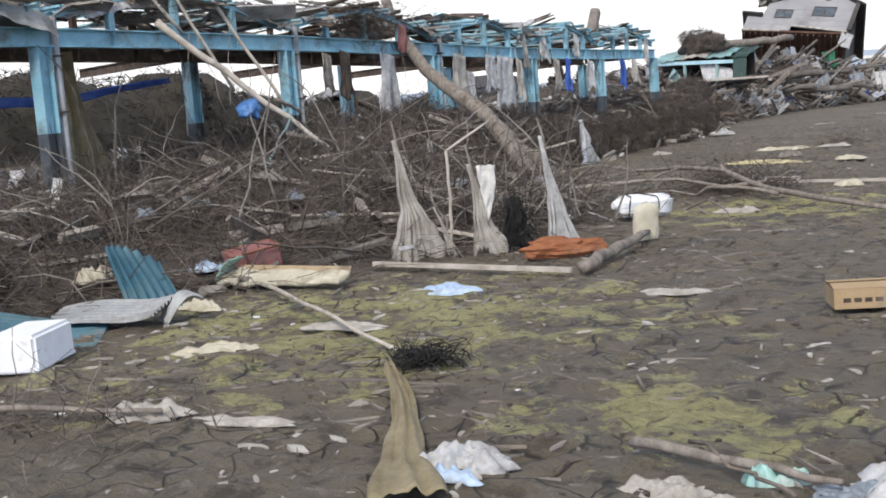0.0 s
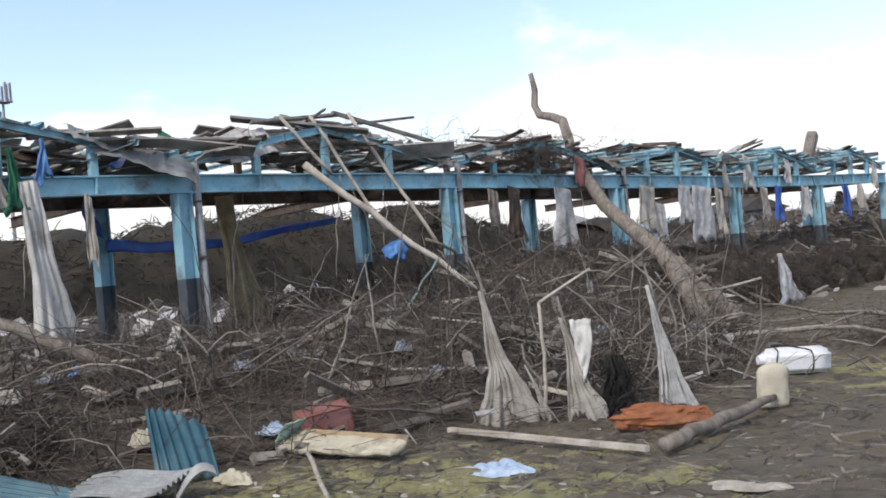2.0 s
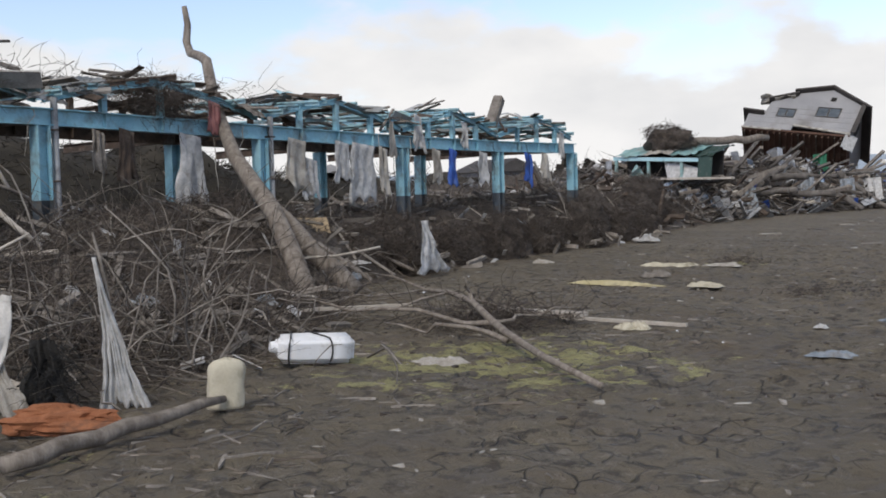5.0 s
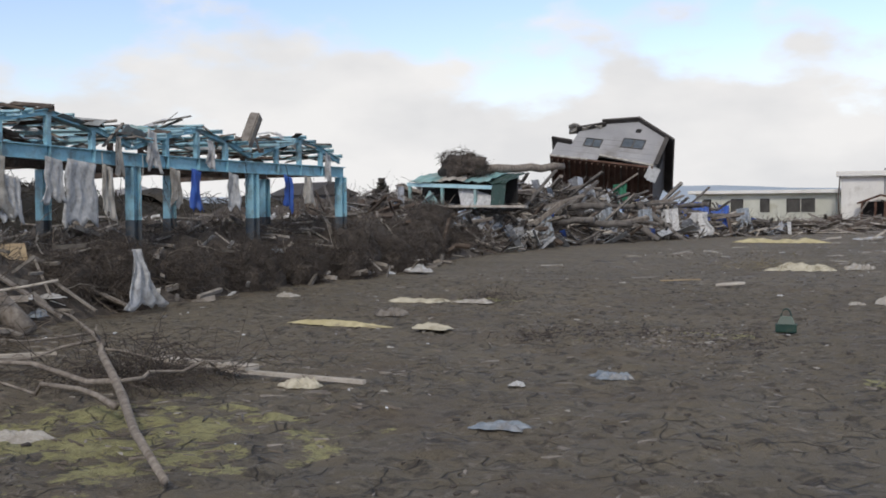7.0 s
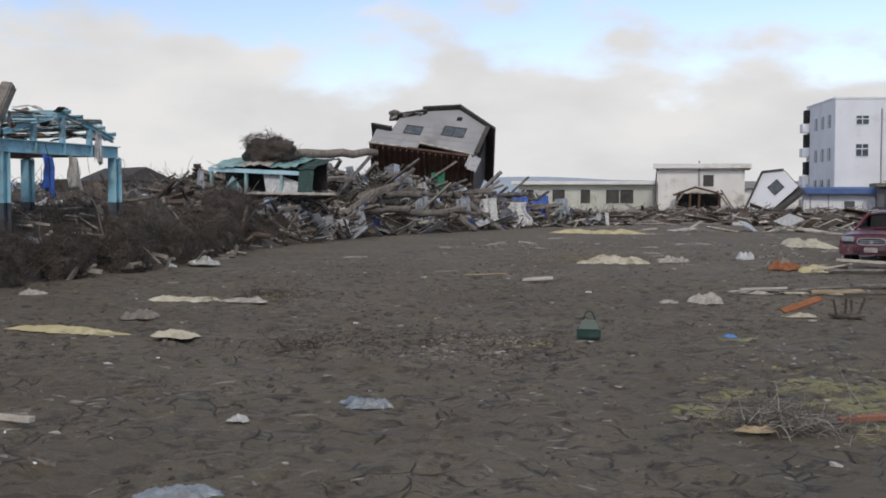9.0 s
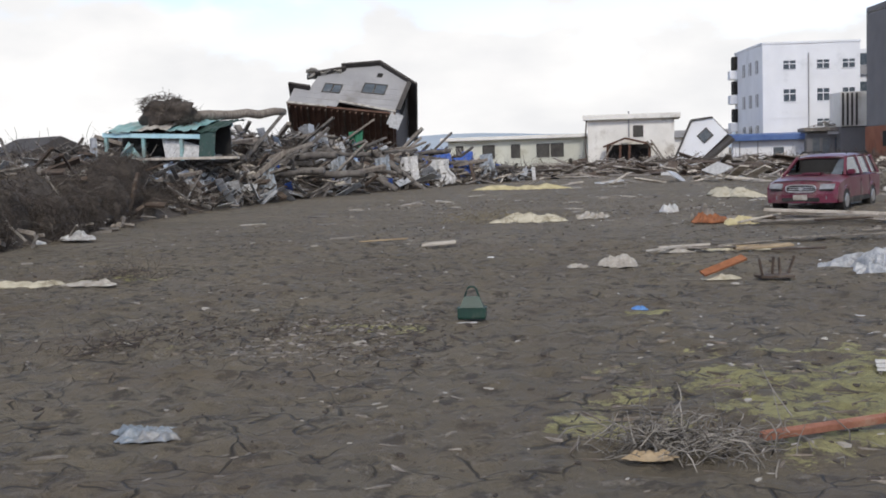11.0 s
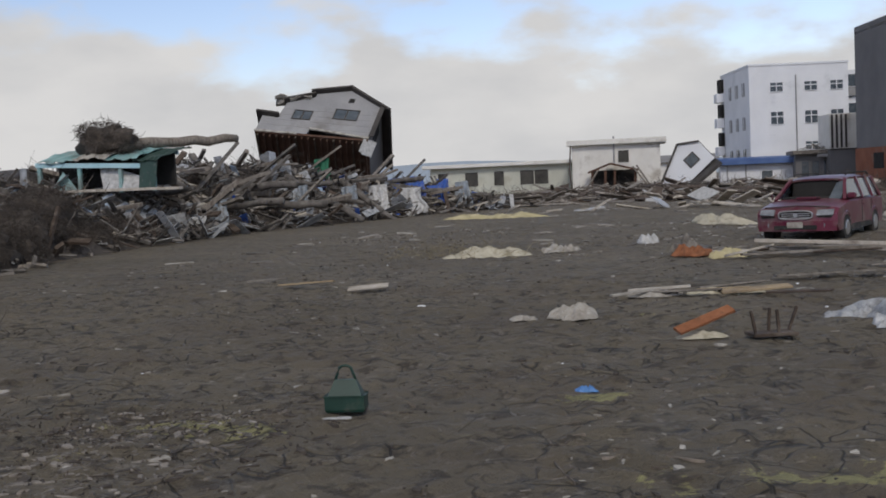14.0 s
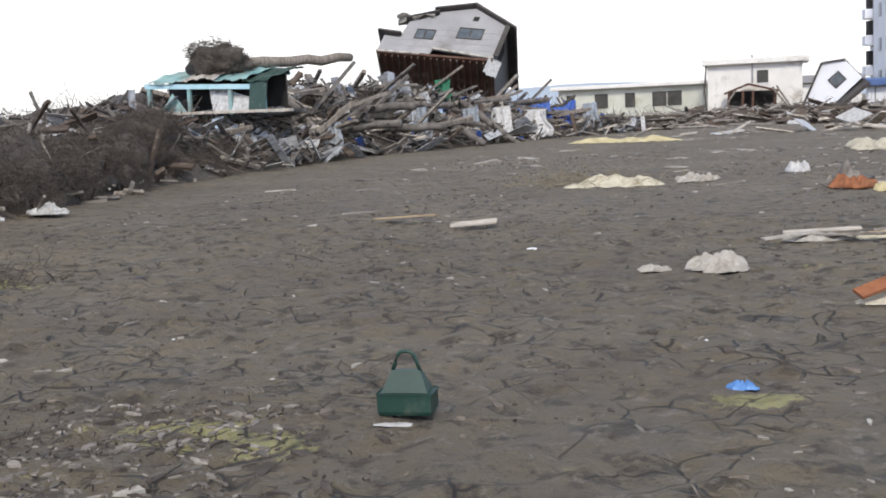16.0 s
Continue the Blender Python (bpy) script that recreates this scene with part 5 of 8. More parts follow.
clump(-2.45, 2.0, 0.11, 420, 81, M["black"], "black root clump on the silt", (0.08, 0.28), rz=0.05)
clump(3.15, 15.25, 0.22, 420, 82, M["ash_twig"], "grey uprooted plant clump on the silt", (0.15, 0.4), 0, 0.05)
clump(5.0, 15.2, 0.35, 150, 83, M["ash_twig"], "dead twig heap on the silt", (0.2, 0.5), 0, 0.04)
clump(-4.1, 12.9, 0.5, 750, 84, M["twig"], "brown twig heap beside a dead branch", (0.25, 0.8), 0, 0.16)
clump(-8.1, 1.6, 0.7, 170, 93, M["grey_wood"], "curled grey roots in the brushwood", (0.5, 1.4), 0.25, 0.35, "roots", (0.007, 0.017))
clump(-7.7, -0.3, 0.6, 140, 94, M["grey_wood"], "curled grey roots in the brushwood", (0.4, 1.2), 0.2, 0.3, "roots", (0.006, 0.015))
clump(-2.0, 18.0, 0.25, 60, 85, M["twig"], "dry twig heap on the silt", (0.15, 0.5), 0, 0.05)
clump(-5.0, 23.7, 0.35, 200, 86, M["twig"], "dry twig heap on the silt", (0.15, 0.5), 0, 0.08)
clump(0.6, 20.6, 0.6, 50, 87, M["straw"], "thin flood straw on the silt", (0.08, 0.3), 0, 0.01, rad=(0.002, 0.005))
clump(-0.9, 19.0, 0.9, 420, 88, M["twig"], "dead leaf litter on the silt", (0.04, 0.11), 0, 0.004, rad=(0.004, 0.009))
clump(-2.0, 36.2, 1.0, 300, 89, M["reed"], "flood straw round the carpet", (0.2, 0.7), 0, 0.10)


def bundle(u, v):
    cx, cy = -2.62 + 1.56 * u + 0.05 * math.sin(5 * u), 1.86 - 2.02 * u
    w = (0.045 + 0.11 * u ** 2) * (1 + 0.3 * nz(u * 5, 2.2))
    a = (v - 0.5) * 2 * w
    return cx + a * 0.8, cy + a * 0.6, 0.012 + max(0.0, 0.05 * nz(v * 4 + 1, u * 2.5) + 0.03 * nz(v * 9, u * 4) + 0.035 * (1 - (2 * v - 1) ** 2))


single("cloth_strip", sheet(40, 18, bundle, 0.005), M["reed"], "muddy ochre strip of torn cloth on silt", "cloth strip", smooth=True)
single("log", tube(wobble((-0.55, 0.80, 0.03), (0.42, 0.56, 0.03), 8, 0.015, 61), [0.028, 0.026, 0.026, 0.024, 0.022, 0.02, 0.018, 0.012], 8), M["bark"], "short grey stripped branch on the silt", "log", smooth=True)
rag(0.13, 0.68, 0.26, 0.22, 0.24, 20, 51, M["aqua"], "pale turquoise plastic scrap on the silt")
rag(0.44, 0.60, 0.40, 0.22, 0.10, 30, 52, M["film"], "dark grey plastic sheet on the silt", "plastic_bag", "plastic bag")
rag(0.02, 0.36, 0.12, 0.10, 0.04, 0, 53, M["cloth"], "small grey white scrap on the silt")
stick((-0.3, 0.85, 0.04), (0.3, 0.35, 0.03), 0.010, 0.008, M["straw"], "thin pale cord lying over a branch", 62, 0.03, 8, "cord", "cord", 6)

# a bare branch that fell out of the bank
BR = ((-8.9, 16.63, 0.25), (-7.6, 15.6, 0.30), (-6.3, 14.6, 0.22), (-5.0, 13.3, 0.34), (-3.95, 12.2, 0.36), (-3.5, 11.85, 0.22), (-3.1, 11.5, 0.14), (-2.1, 10.5, 0.09), (-1.0, 9.5, 0.05))


def make_branch():
    t = thing("fallen_branch", "pale bare forked branch fallen on the silt", "branch", yaw(-5, 13, 0))
    off = Matrix.Translation((5, -13, 0))
    part("limb", moved(tube(BR, [0.016, 0.020, 0.026, 0.032, 0.036, 0.040, 0.042, 0.036, 0.026], 8), off), M["bark"], t, "", True)
    for a, b, r, s in (((-3.95, 12.2, 0.36), (-4.1, 12.3, 0.62), 0.03, 1), ((-3.4, 11.8, 0.2), (-6.6, 12.0, 0.32), 0.032, 2), ((-5.0, 13.3, 0.34), (-6.2, 11.6, 0.08), 0.02, 3), ((-6.3, 14.6, 0.22), (-7.3, 12.6, 0.15), 0.018, 4), ((-2.9, 11.2, 0.1), (-4.8, 11.66, 0.15), 0.03, 5), ((-3.4, 11.7, 0.2), (-3.1, 13.2, 0.25), 0.022, 6), ((-4.4, 12.6, 0.34), (-3.2, 13.6, 0.12), 0.018, 7)):
        part("twig", moved(tube(wobble(a, b, 7, 0.08, s), [r, r * 0.9, r * 0.8, r * 0.7, r * 0.55, r * 0.4, r * 0.25], 6), off), M["bark"], t, "", True)


make_branch()
timber((-4.62, 13.8, 0.09), (-3.3, 13.65, 0.09), 0.20, 0.05, M["pale_wood"], "weathered pale board on the silt")
timber((-3.6, 13.62, 0.05), (-1.96, 13.58, 0.03), 0.07, 0.04, M["pale_wood"], "split pale lath on the silt")
timber((-7.2, 11.0, 0.20), (-5.6, 13.3, 0.16), 0.10, 0.04, M["pale_wood"], "pale lath lying over the bank's foot")
stick((-9.6, 13.6, 0.45), (-8.0, 15.8, 0.75), 0.025, 0.02, M["pale_wood"], "pale stick on the bank", 41)
single("fibreboard", sheet(10, 8, lambda u, v: (-0.35 + 0.7 * u, 1.25 * v, 0.05 * math.sin(3 * v) + 0.04 * nz(u * 3, v * 3)), 0.015), M["ply"], "yellow brown fibreboard leaning in the brushwood", "board", pose(-10.9, 17.75, 0.05, 62, 0, 60))
hung("plastic_in_brush", (-9.4, 19.0, 1.05), (-9.15, 18.35, 0.1), (-9.3, 19.65, 0.08), 60, M["plastic"], "pale plastic sheet caught in the brushwood", "plastic sheet", depth=0.10)
single("tree_trunk", tube(wobble((-10.67, 5.64, 0.42), (-12.6, 3.84, 1.66), 9, 0.03, 9), [0.06, 0.075, 0.085, 0.085, 0.085, 0.08, 0.08, 0.08, 0.075], 9), M["bark"], "grey trunk lying across the brushwood", "tree trunk", smooth=True)
rag(-12.90, 3.74, 0.7, 0.5, 0.45, 20, 54, M["paleblue"], "pale blue wrapped bundle on a trunk", "bundle", "bundle", 0.91)
timber((-9.3, 7.5, 0.55), (-7.9, 7.8, 0.42), 0.45, 0.03, M["ply"], "tan veneer board on the bank", 0.35)
timber((-9.6, 7.2, 0.58), (-8.6, 7.3, 0.46), 0.35, 0.03, M["black"], "black board on the bank", 0.2)

# loose boards and sticks in the bank
for i in range(60):
    y = R.uniform(0.5, 15) if i < 42 else R.uniform(15, 42)
    x = front_edge(y) - R.uniform(0.1, 6.5 if i < 42 else 1.5)
    a, L = R.uniform(0, math.pi), R.uniform(0.35, 1.4)
    dx, dy = math.cos(a) * L / 2, math.sin(a) * L / 2
    z0, z1 = bank(x - dx, y - dy) + 0.10, bank(x + dx, y + dy) + 0.10
    mk = R.choice(("grey_wood", "pale_wood", "grey_wood", "pale_wood", "rust_steel", "bark"))
    lab = {"grey_wood": "weathered grey board in the bank", "pale_wood": "pale broken lath in the bank", "rust_steel": "rusty brown strip in the bank", "bark": "stripped grey pole in the bank"}[mk]
    timber((x - dx, y - dy, z0), (x + dx, y + dy, z1), R.uniform(0.04, 0.13), R.uniform(0.015, 0.04), M[mk], lab, R.uniform(-0.4, 0.4), "board", "boards in the bank")
for i in range(36):
    y = R.uniform(1, 16) if i < 22 else R.uniform(16, 44)
    x = front_edge(y) - R.uniform(0.2, 7 if i < 22 else 2.0)
    mk = R.choice(("cloth", "plastic", "film", "cream", "film", "rust_steel"))
    lab = {"cloth": "small dirty white rag in the bank", "plastic": "pale plastic scrap in the bank", "cream": "cream scrap in the bank", "film": "grey blue scrap in the bank", "rust_steel": "brown rag in the bank"}[mk]
    rag(x, y, R.uniform(0.2, 0.5), R.uniform(0.15, 0.35), R.uniform(0.12, 0.3), R.uniform(0, 180), 200 + i, M[mk], lab, dz=0.05)


def make_carton():
    t = thing("cardboard_box", "open sodden brown cardboard box on the silt", "cardboard box", yaw(-0.28, 4.35, 0.0, 24))
    w, d, h, k = 0.28, 0.18, 0.135, 0.008
    part("side", slab(-w, w, -d, -d + k, 0, h, 0.002), M["card"], t)
    part("side", slab(-w, w, d - k, d, 0, h, 0.002), M["card"], t)
    part("side", slab(-w, -w + k, -d + k, d - k, 0, h, 0.002), M["card"], t)
    part("side", slab(w - k, w, -d + k, d - k, 0, h, 0.002), M["card"], t)
    part("bottom", slab(-w + k, w - k, -d + k, d - k, 0.0, k), M["card"], t)
    part("flap", plank((-w, -0.10, h + 0.012), (w, -0.10, h + 0.012), 0.15, 0.006, 0.12), M["card"], t)
    part("flap", plank((-w, 0.12, h + 0.012), (w, 0.12, h + 0.012), 0.13, 0.006, -0.1), M["card"], t)
    for i in range(4):
        part("print_mark", slab(-0.22 + 0.07 * i, -0.17 + 0.07 * i, -d - 0.002, -d, 0.045, 0.075), M["rust_steel"], t, "brown printed bar")


make_carton()


def make_caddy():
    t = thing("tool_carrier", "dark green plastic tool carrier standing on silt", "tool carrier", yaw(0.90, 19.95, -0.005, 8) @ Matrix.Scale(0.92, 4))
    def ring(w, d, z):
        return [(-w, -d, z), (w, -d, z), (w, d, z), (-w, d, z)]
    rings = ring(0.142, 0.085, 0) + ring(0.150, 0.092, 0.02) + ring(0.150, 0.092, 0.115)
    part("tray", (rings, [(3, 2, 1, 0)] + [(k * 4 + i, k * 4 + (i + 1) % 4, k * 4 + 4 + (i + 1) % 4, k * 4 + 4 + i) for k in range(2) for i in range(4)] + [(8, 9, 10, 11)]), M["caddy"], t)
    hood = ring(0.128, 0.070, 0.119) + ring(0.104, 0.042, 0.18) + ring(0.080, 0.016, 0.235)
    part("hood", (hood, [(3, 2, 1, 0)] + [(k * 4 + i, k * 4 + (i + 1) % 4, k * 4 + 4 + (i + 1) % 4, k * 4 + 4 + i) for k in range(2) for i in range(4)] + [(8, 9, 10, 11)]), M["caddy"], t)
    part("rim", join(slab(-0.156, 0.156, -0.098, -0.089, 0.108, 0.122, 0.003), slab(-0.156, 0.156, 0.089, 0.098, 0.108, 0.122, 0.003), slab(-0.158, -0.150, -0.089, 0.089, 0.108, 0.122, 0.003), slab(0.150, 0.158, -0.089, 0.089, 0.108, 0.122, 0.003)), M["caddy"], t)
    part("handle", tube([(-0.078, 0, 0.225), (-0.060, 0, 0.275), (-0.045, 0, 0.318), (-0.026, 0, 0.333), (0.0, 0, 0.337), (0.026, 0, 0.333), (0.045, 0, 0.318), (0.060, 0, 0.275), (0.078, 0, 0.225)], 0.011, 8), M["caddy"], t, "", True)
    rag(0.90, 19.77, 0.2, 0.06, 0.02, 5, 61, M["plastic"], "white scrap beside the tool carrier")


make_caddy()


def make_slats():
    t = thing("slat_panel", "white slatted plastic panel flat on the silt", "slat panel", pose(4.5, 17.55, 0.0, 0, 0, -4) @ Matrix.Scale(0.55, 4))
    for i in range(5):
        part("slat", slab(-0.24, 0.24, -0.36 + 0.16 * i, -0.25 + 0.16 * i, 0.03 + 0.012 * (i % 2), 0.048 + 0.012 * (i % 2), 0.004), M["white_cloth"], t)
    for x in (-0.2, 0.2):
        part("rail", slab(x - 0.02, x + 0.02, -0.37, 0.36, -0.01, 0.015, 0.003), M["grey_wood"], t)


make_slats()
timber((3.55, 15.3, 0.045), (4.5, 15.98, 0.05), 0.055, 0.04, M["red_wood"], "red brown timber lying on the silt", 0.2)
rag(5.4, 18.3, 0.5, 0.4, 0.16, 0, 62, M["cloth"], PALE)


def make_stool():
    t = thing("upturned_stool", "broken dark stool with its legs upward", "stool", yaw(3.85, 23.45, 0.0, 20) @ Matrix.Scale(0.82, 4))
    part("seat", slab(-0.26, 0.26, -0.16, 0.16, 0.0, 0.04, 0.01), M["rust_steel"], t)
    for x, y, dx in ((-0.22, -0.1, -0.05), (0.0, 0.08, 0.02), (0.05, -0.1, -0.02), (0.24, 0.08, 0.10)):
        part("leg", plank((x, y, 0.04), (x + dx, y, 0.30), 0.04, 0.03), M["rust_steel"], t)


make_stool()
timber((3.0, 23.4, 0.05), (3.5, 23.75, 0.22), 0.12, 0.03, M["orange_wood"], "orange broken board on the silt", 0.4)
rag(3.2, 23.6, 0.5, 0.3, 0.1, 20, 63, M["cream"], "cream scrap on the silt")
for i, (x, y, L, a, mk) in enumerate(((2.6, 27.6, 0.8, 5, "pale_wood"), (3.4, 27.4, 0.7, -14, "ply"), (3.8, 27.3, 0.9, 18, "ply"), (4.3, 26.9, 0.8, -22, "rust_steel"), (2.3, 27.1, 0.6, 30, "cloth"), (3.5, 27.9, 0.9, 23, "grey_wood"), (2.9, 27.2, 1.0, -8, "grey_wood"), (5.0, 29.4, 1.8, 10, "grey_wood"), (6.6, 31.0, 2.2, 15, "grey_wood"), (-1.7, 28.7, 0.6, 12, "pale_wood"), (-3.0, 29.6, 0.9, 8, "ply"), (-4.0, 30.4, 0.7, 0, "grey_wood"), (7.0, 28.6, 1.2, -20, "pale_wood"))):
    c, s = math.cos(radians(a)) * L / 2, math.sin(radians(a)) * L / 2
    timber((x - c, y - s, 0.03), (x + c, y + s, 0.07), R.uniform(0.06, 0.2), 0.025, M[mk], {"pale_wood": "pale weathered board on the silt", "ply": "tan plywood strip on the silt", "grey_wood": "grey weathered board on the silt", "rust_steel": "rusty strip on the silt", "cloth": "white painted board on the silt"}[mk], R.uniform(-0.2, 0.2), "board", "boards on the silt")

# small litter over the silt


def litter(name, count, mat, label, size, seed, x0=-9.0, x1=9.0, y0=-1.0, y1=50.0, slim=(0.08, 0.5)):
    """Scraps and chips pressed into the silt, as one mesh."""
    r = random.Random(seed)
    vs, fs = [], []
    while count:
        x, y = r.uniform(x0, x1), y0 + (y1 - y0) * r.random()
        if x < front_edge(y) - 0.3 or nz(x * 0.45, y * 0.45, seed) < -0.06 + 0.2 * r.random() - 0.12:
            continue
        count -= 1
        s, a = size * (0.25 + 1.0 * r.random() ** 3), r.uniform(0, math.pi)
        l, w = s, s * r.uniform(*slim)
        ca, sa, z = math.cos(a), math.sin(a), relief(x, y)
        o = len(vs)
        k = r.uniform(0.0, 0.3) * w
        ring = [(-l / 2, -w / 2 * r.random(), 0), (0.1 * l, -w / 2, k * 0.6), (l / 2, -w / 3 * r.random(), 0.2 * k), (l / 2 * r.random(), w / 2, k), (-l / 4, w / 2, 0.3 * k)]
        for dz in (0.006, -0.012):
            vs += [(x + p * ca - q * sa, y + p * sa + q * ca, z + h * (dz > 0) + dz) for p, q, h in ring]
        fs.append(tuple(o + i for i in range(5)))
        fs += [(o + (i + 1) % 5, o + i, o + 5 + i, o + 5 + (i + 1) % 5) for i in range(5)]
    single(name, (vs, fs), mat, label, "litter", kind="stuff")


litter("pale_litter", 800, M["cloth"], "small pale scraps strewn over the silt", 0.12, 301)
litter("white_litter", 80, M["foam"], "small white plastic scraps on the silt", 0.09, 302)
litter("wood_litter", 900, M["grey_wood"], "small wood chips strewn over the silt", 0.16, 303, slim=(0.03, 0.2))
litter("mud_clods", 5200, M["mat"], "dark clods and dead leaves on the silt", 0.075, 304, slim=(0.3, 0.8))
litter("straw_litter", 700, M["straw"], "straw and leaf scraps on the silt", 0.10, 305)
litter("far_litter", 520, M["cloth"], "pale scraps strewn over the far silt", 0.55, 306, -9, 34, 36, 95)
litter("far_wood", 700, M["grey_wood"], "broken wood strewn over the far silt", 0.9, 307, -9, 34, 36, 100)
rag(3.3, 27.5, 1.0, 0.5, 0.16, 0, 64, M["cream"], "tan torn matting among the boards", "matting", "matting")
rag(2.6, 27.3, 0.7, 0.35, 0.14, 20, 65, M["cloth"], PALE)
rag(5.2, 24.3, 0.7, 0.5, 0.36, 50, 66, M["silver"], "silvery plastic sheeting scrap on the silt", "plastic_sheeting", "plastic sheet")
rag(5.9, 24.75, 0.8, 0.5, 0.44, 80, 67, M["silver"], "grey blue plastic sheeting scrap on the silt", "plastic_sheeting", "plastic sheet")
litter("mud_flakes", 520, M["grey_wood"], "curled mud flakes and dead leaves on the silt", 0.10, 308, -2.2, 1.2, 17.7, 20.0)
litter("dark_flakes", 420, M["mat"], "dark curled mud flakes on the silt", 0.12, 309, -2.2, 1.2, 17.7, 20.0)
litter("leaf_flakes", 90, M["straw"], "pale leaf flakes on the silt", 0.09, 310, -2.2, 1.6, 17.5, 20.4)
litter("bank_foot_litter", 900, M["grey_wood"], "broken sticks along the foot of the bank", 0.34, 311, -9.5, -1.5, 0.5, 16, (0.02, 0.07))
litter("bank_foot_straw", 900, M["straw"], "straw along the foot of the bank", 0.28, 312, -9.5, -1.0, 0.0, 16, (0.015, 0.05))
litter("algae_scraps", 160, M["cloth"], "pale scraps on the dried algae", 0.13, 314, 2.6, 7.5, 15.2, 19.8, (0.1, 0.5))
litter("algae_twigs", 320, M["straw"], "short twigs and straw on the dried algae", 0.30, 315, 2.4, 7.5, 14.9, 19.8, (0.02, 0.06))
litter("white_scraps", 60, M["foam"], "white scraps beyond the dried algae", 0.22, 316, 4.4, 8.5, 18.6, 20.6, (0.08, 0.3))
litter("front_scraps", 260, M["cloth"], "pale torn scraps on the near silt", 0.16, 317, -5.5, 1.8, -0.8, 5.5, (0.1, 0.45))
litter("front_sticks", 240, M["grey_wood"], "thin broken sticks on the near silt", 0.32, 318, -6.0, 1.8, -0.8, 6.0, (0.02, 0.06))
litter("near_scraps", 420, M["grey_wood"], "small wood scraps on the near silt", 0.18, 313, -4.5, 5.5, 9.0, 20, (0.03, 0.15))

# ---- the heap of wreckage and the collapsed shed ----


def make_shed():
    t = thing("collapsed_shed", "collapsed turquoise sheet metal shed on the heap", "shed", yaw(-16.8, 47, 0))
    off = Matrix.Translation((16.8, -47, 0))

    def add(name, vf, mat, label="", smooth=False):
        return part(name, moved(vf, off), mat, t, label, smooth)
    for x, z in ((-18.9, 2.75), (-17.4, 2.72), (-15.9, 2.65), (-14.7, 2.6)):
        add("post", slab(x - 0.06, x + 0.06, 46.94, 47.06, 1.7, z, 0.006), M["turquoise"])
    add("eaves_beam", plank((-19.0, 46.95, 2.72), (-14.6, 46.95, 2.52), 0.10, 0.16), M["pale_steel"])
    add("eaves_beam", plank((-18.9, 49.2, 3.1), (-14.9, 49.2, 3.0), 0.10, 0.14), M["pale_steel"])
    for i, (x, w, dz, mk) in enumerate(((-18.2, 1.3, 0, "turquoise"), (-16.9, 1.3, 0.06, "cloth"), (-15.8, 1.2, -0.02, "turquoise"), (-14.9, 0.9, -0.1, "caddy"))):
        def fn(u, v, x=x, w=w, dz=dz, i=i):
            return x + (u - 0.5) * w, 46.8 + 2.6 * v, 2.80 + dz + 0.45 * math.sin(1.5 * v) + 0.10 * nz(u * 4 + i, v * 4) + 0.015 * math.sin(u * 40)
        add("roof_sheet", sheet(20, 10, fn, 0.012), M[mk])
    add("wall_panel", sheet(6, 6, lambda u, v: (-16.5 + 1.5 * u - 0.3 * v, 46.9 + 0.3 * v, 1.75 + 0.95 * v * (1 - 0.5 * u)), 0.03), M["plastic"], "pale fallen panel")
    add("gable_board", sheet(4, 4, lambda u, v: (-18.2 + 0.9 * u * (1 - v) + 0.42 * v, 46.6, 1.85 + 0.62 * v), 0.03), M["turquoise"], "pale pointed board")
    add("wall_panel", sheet(6, 6, lambda u, v: (-14.5 - 0.6 * u, 46.7 + 0.2 * v, 1.8 + 0.9 * v), 0.03), M["caddy"], "dark green panel")
    # panel added to paint the shade under the roof
    add("back_panel", slab(-19.0, -14.6, 48.3, 48.4, 1.9, 2.95), M["dark"], "dark panel for the shade under the roof")
    add("sill_board", plank((-19.4, 46.3, 1.82), (-13.4, 46.3, 1.76), 0.25, 0.09), M["pale_wood"], "long pale board")


make_shed()
single("tree_trunk", tube(wobble((-16.2, 47.6, 3.28), (-13.85, 51.8, 3.50), 9, 0.06, 21), [0.22, 0.20, 0.19, 0.18, 0.18, 0.17, 0.17, 0.16, 0.14], 10), M["bark"], "thick grey tree trunk lying over the heap", "tree trunk", smooth=True)


def rootball(rg):
    v = rg.normal(0, 1, 3); v /= np.linalg.norm(v)
    return -16.7 + 1.15 * v[0] * (1 + 0.4 * nz(v[0] * 2, v[1] * 2)), 47.9 + 0.8 * v[1], 3.5 + (0.55 + 0.4 * nz(v[0] * 3, 4)) * v[2] - 0.30 * v[0]


rb = thing("root_plate", "torn-up root plate of the tree trunk", "root plate", yaw(-16.9, 47.9, 3.2))
part("core", moved(lumpy((1.0, 0.7, 0.5), 77, 0.6), Matrix.Translation((0.1, 0, 0.25))), M["mat"], rb, "", True)
rc = twigs("root_tangle", 1100, rootball, (0.15, 0.5), (0.006, 0.018), M["twig"], "", 78, 0.6, 0.3)
del rc["category"], rc["kind"]
rc.parent, rc.matrix_parent_inverse = rb, Matrix.Translation((16.9, -47.9, -3.2))


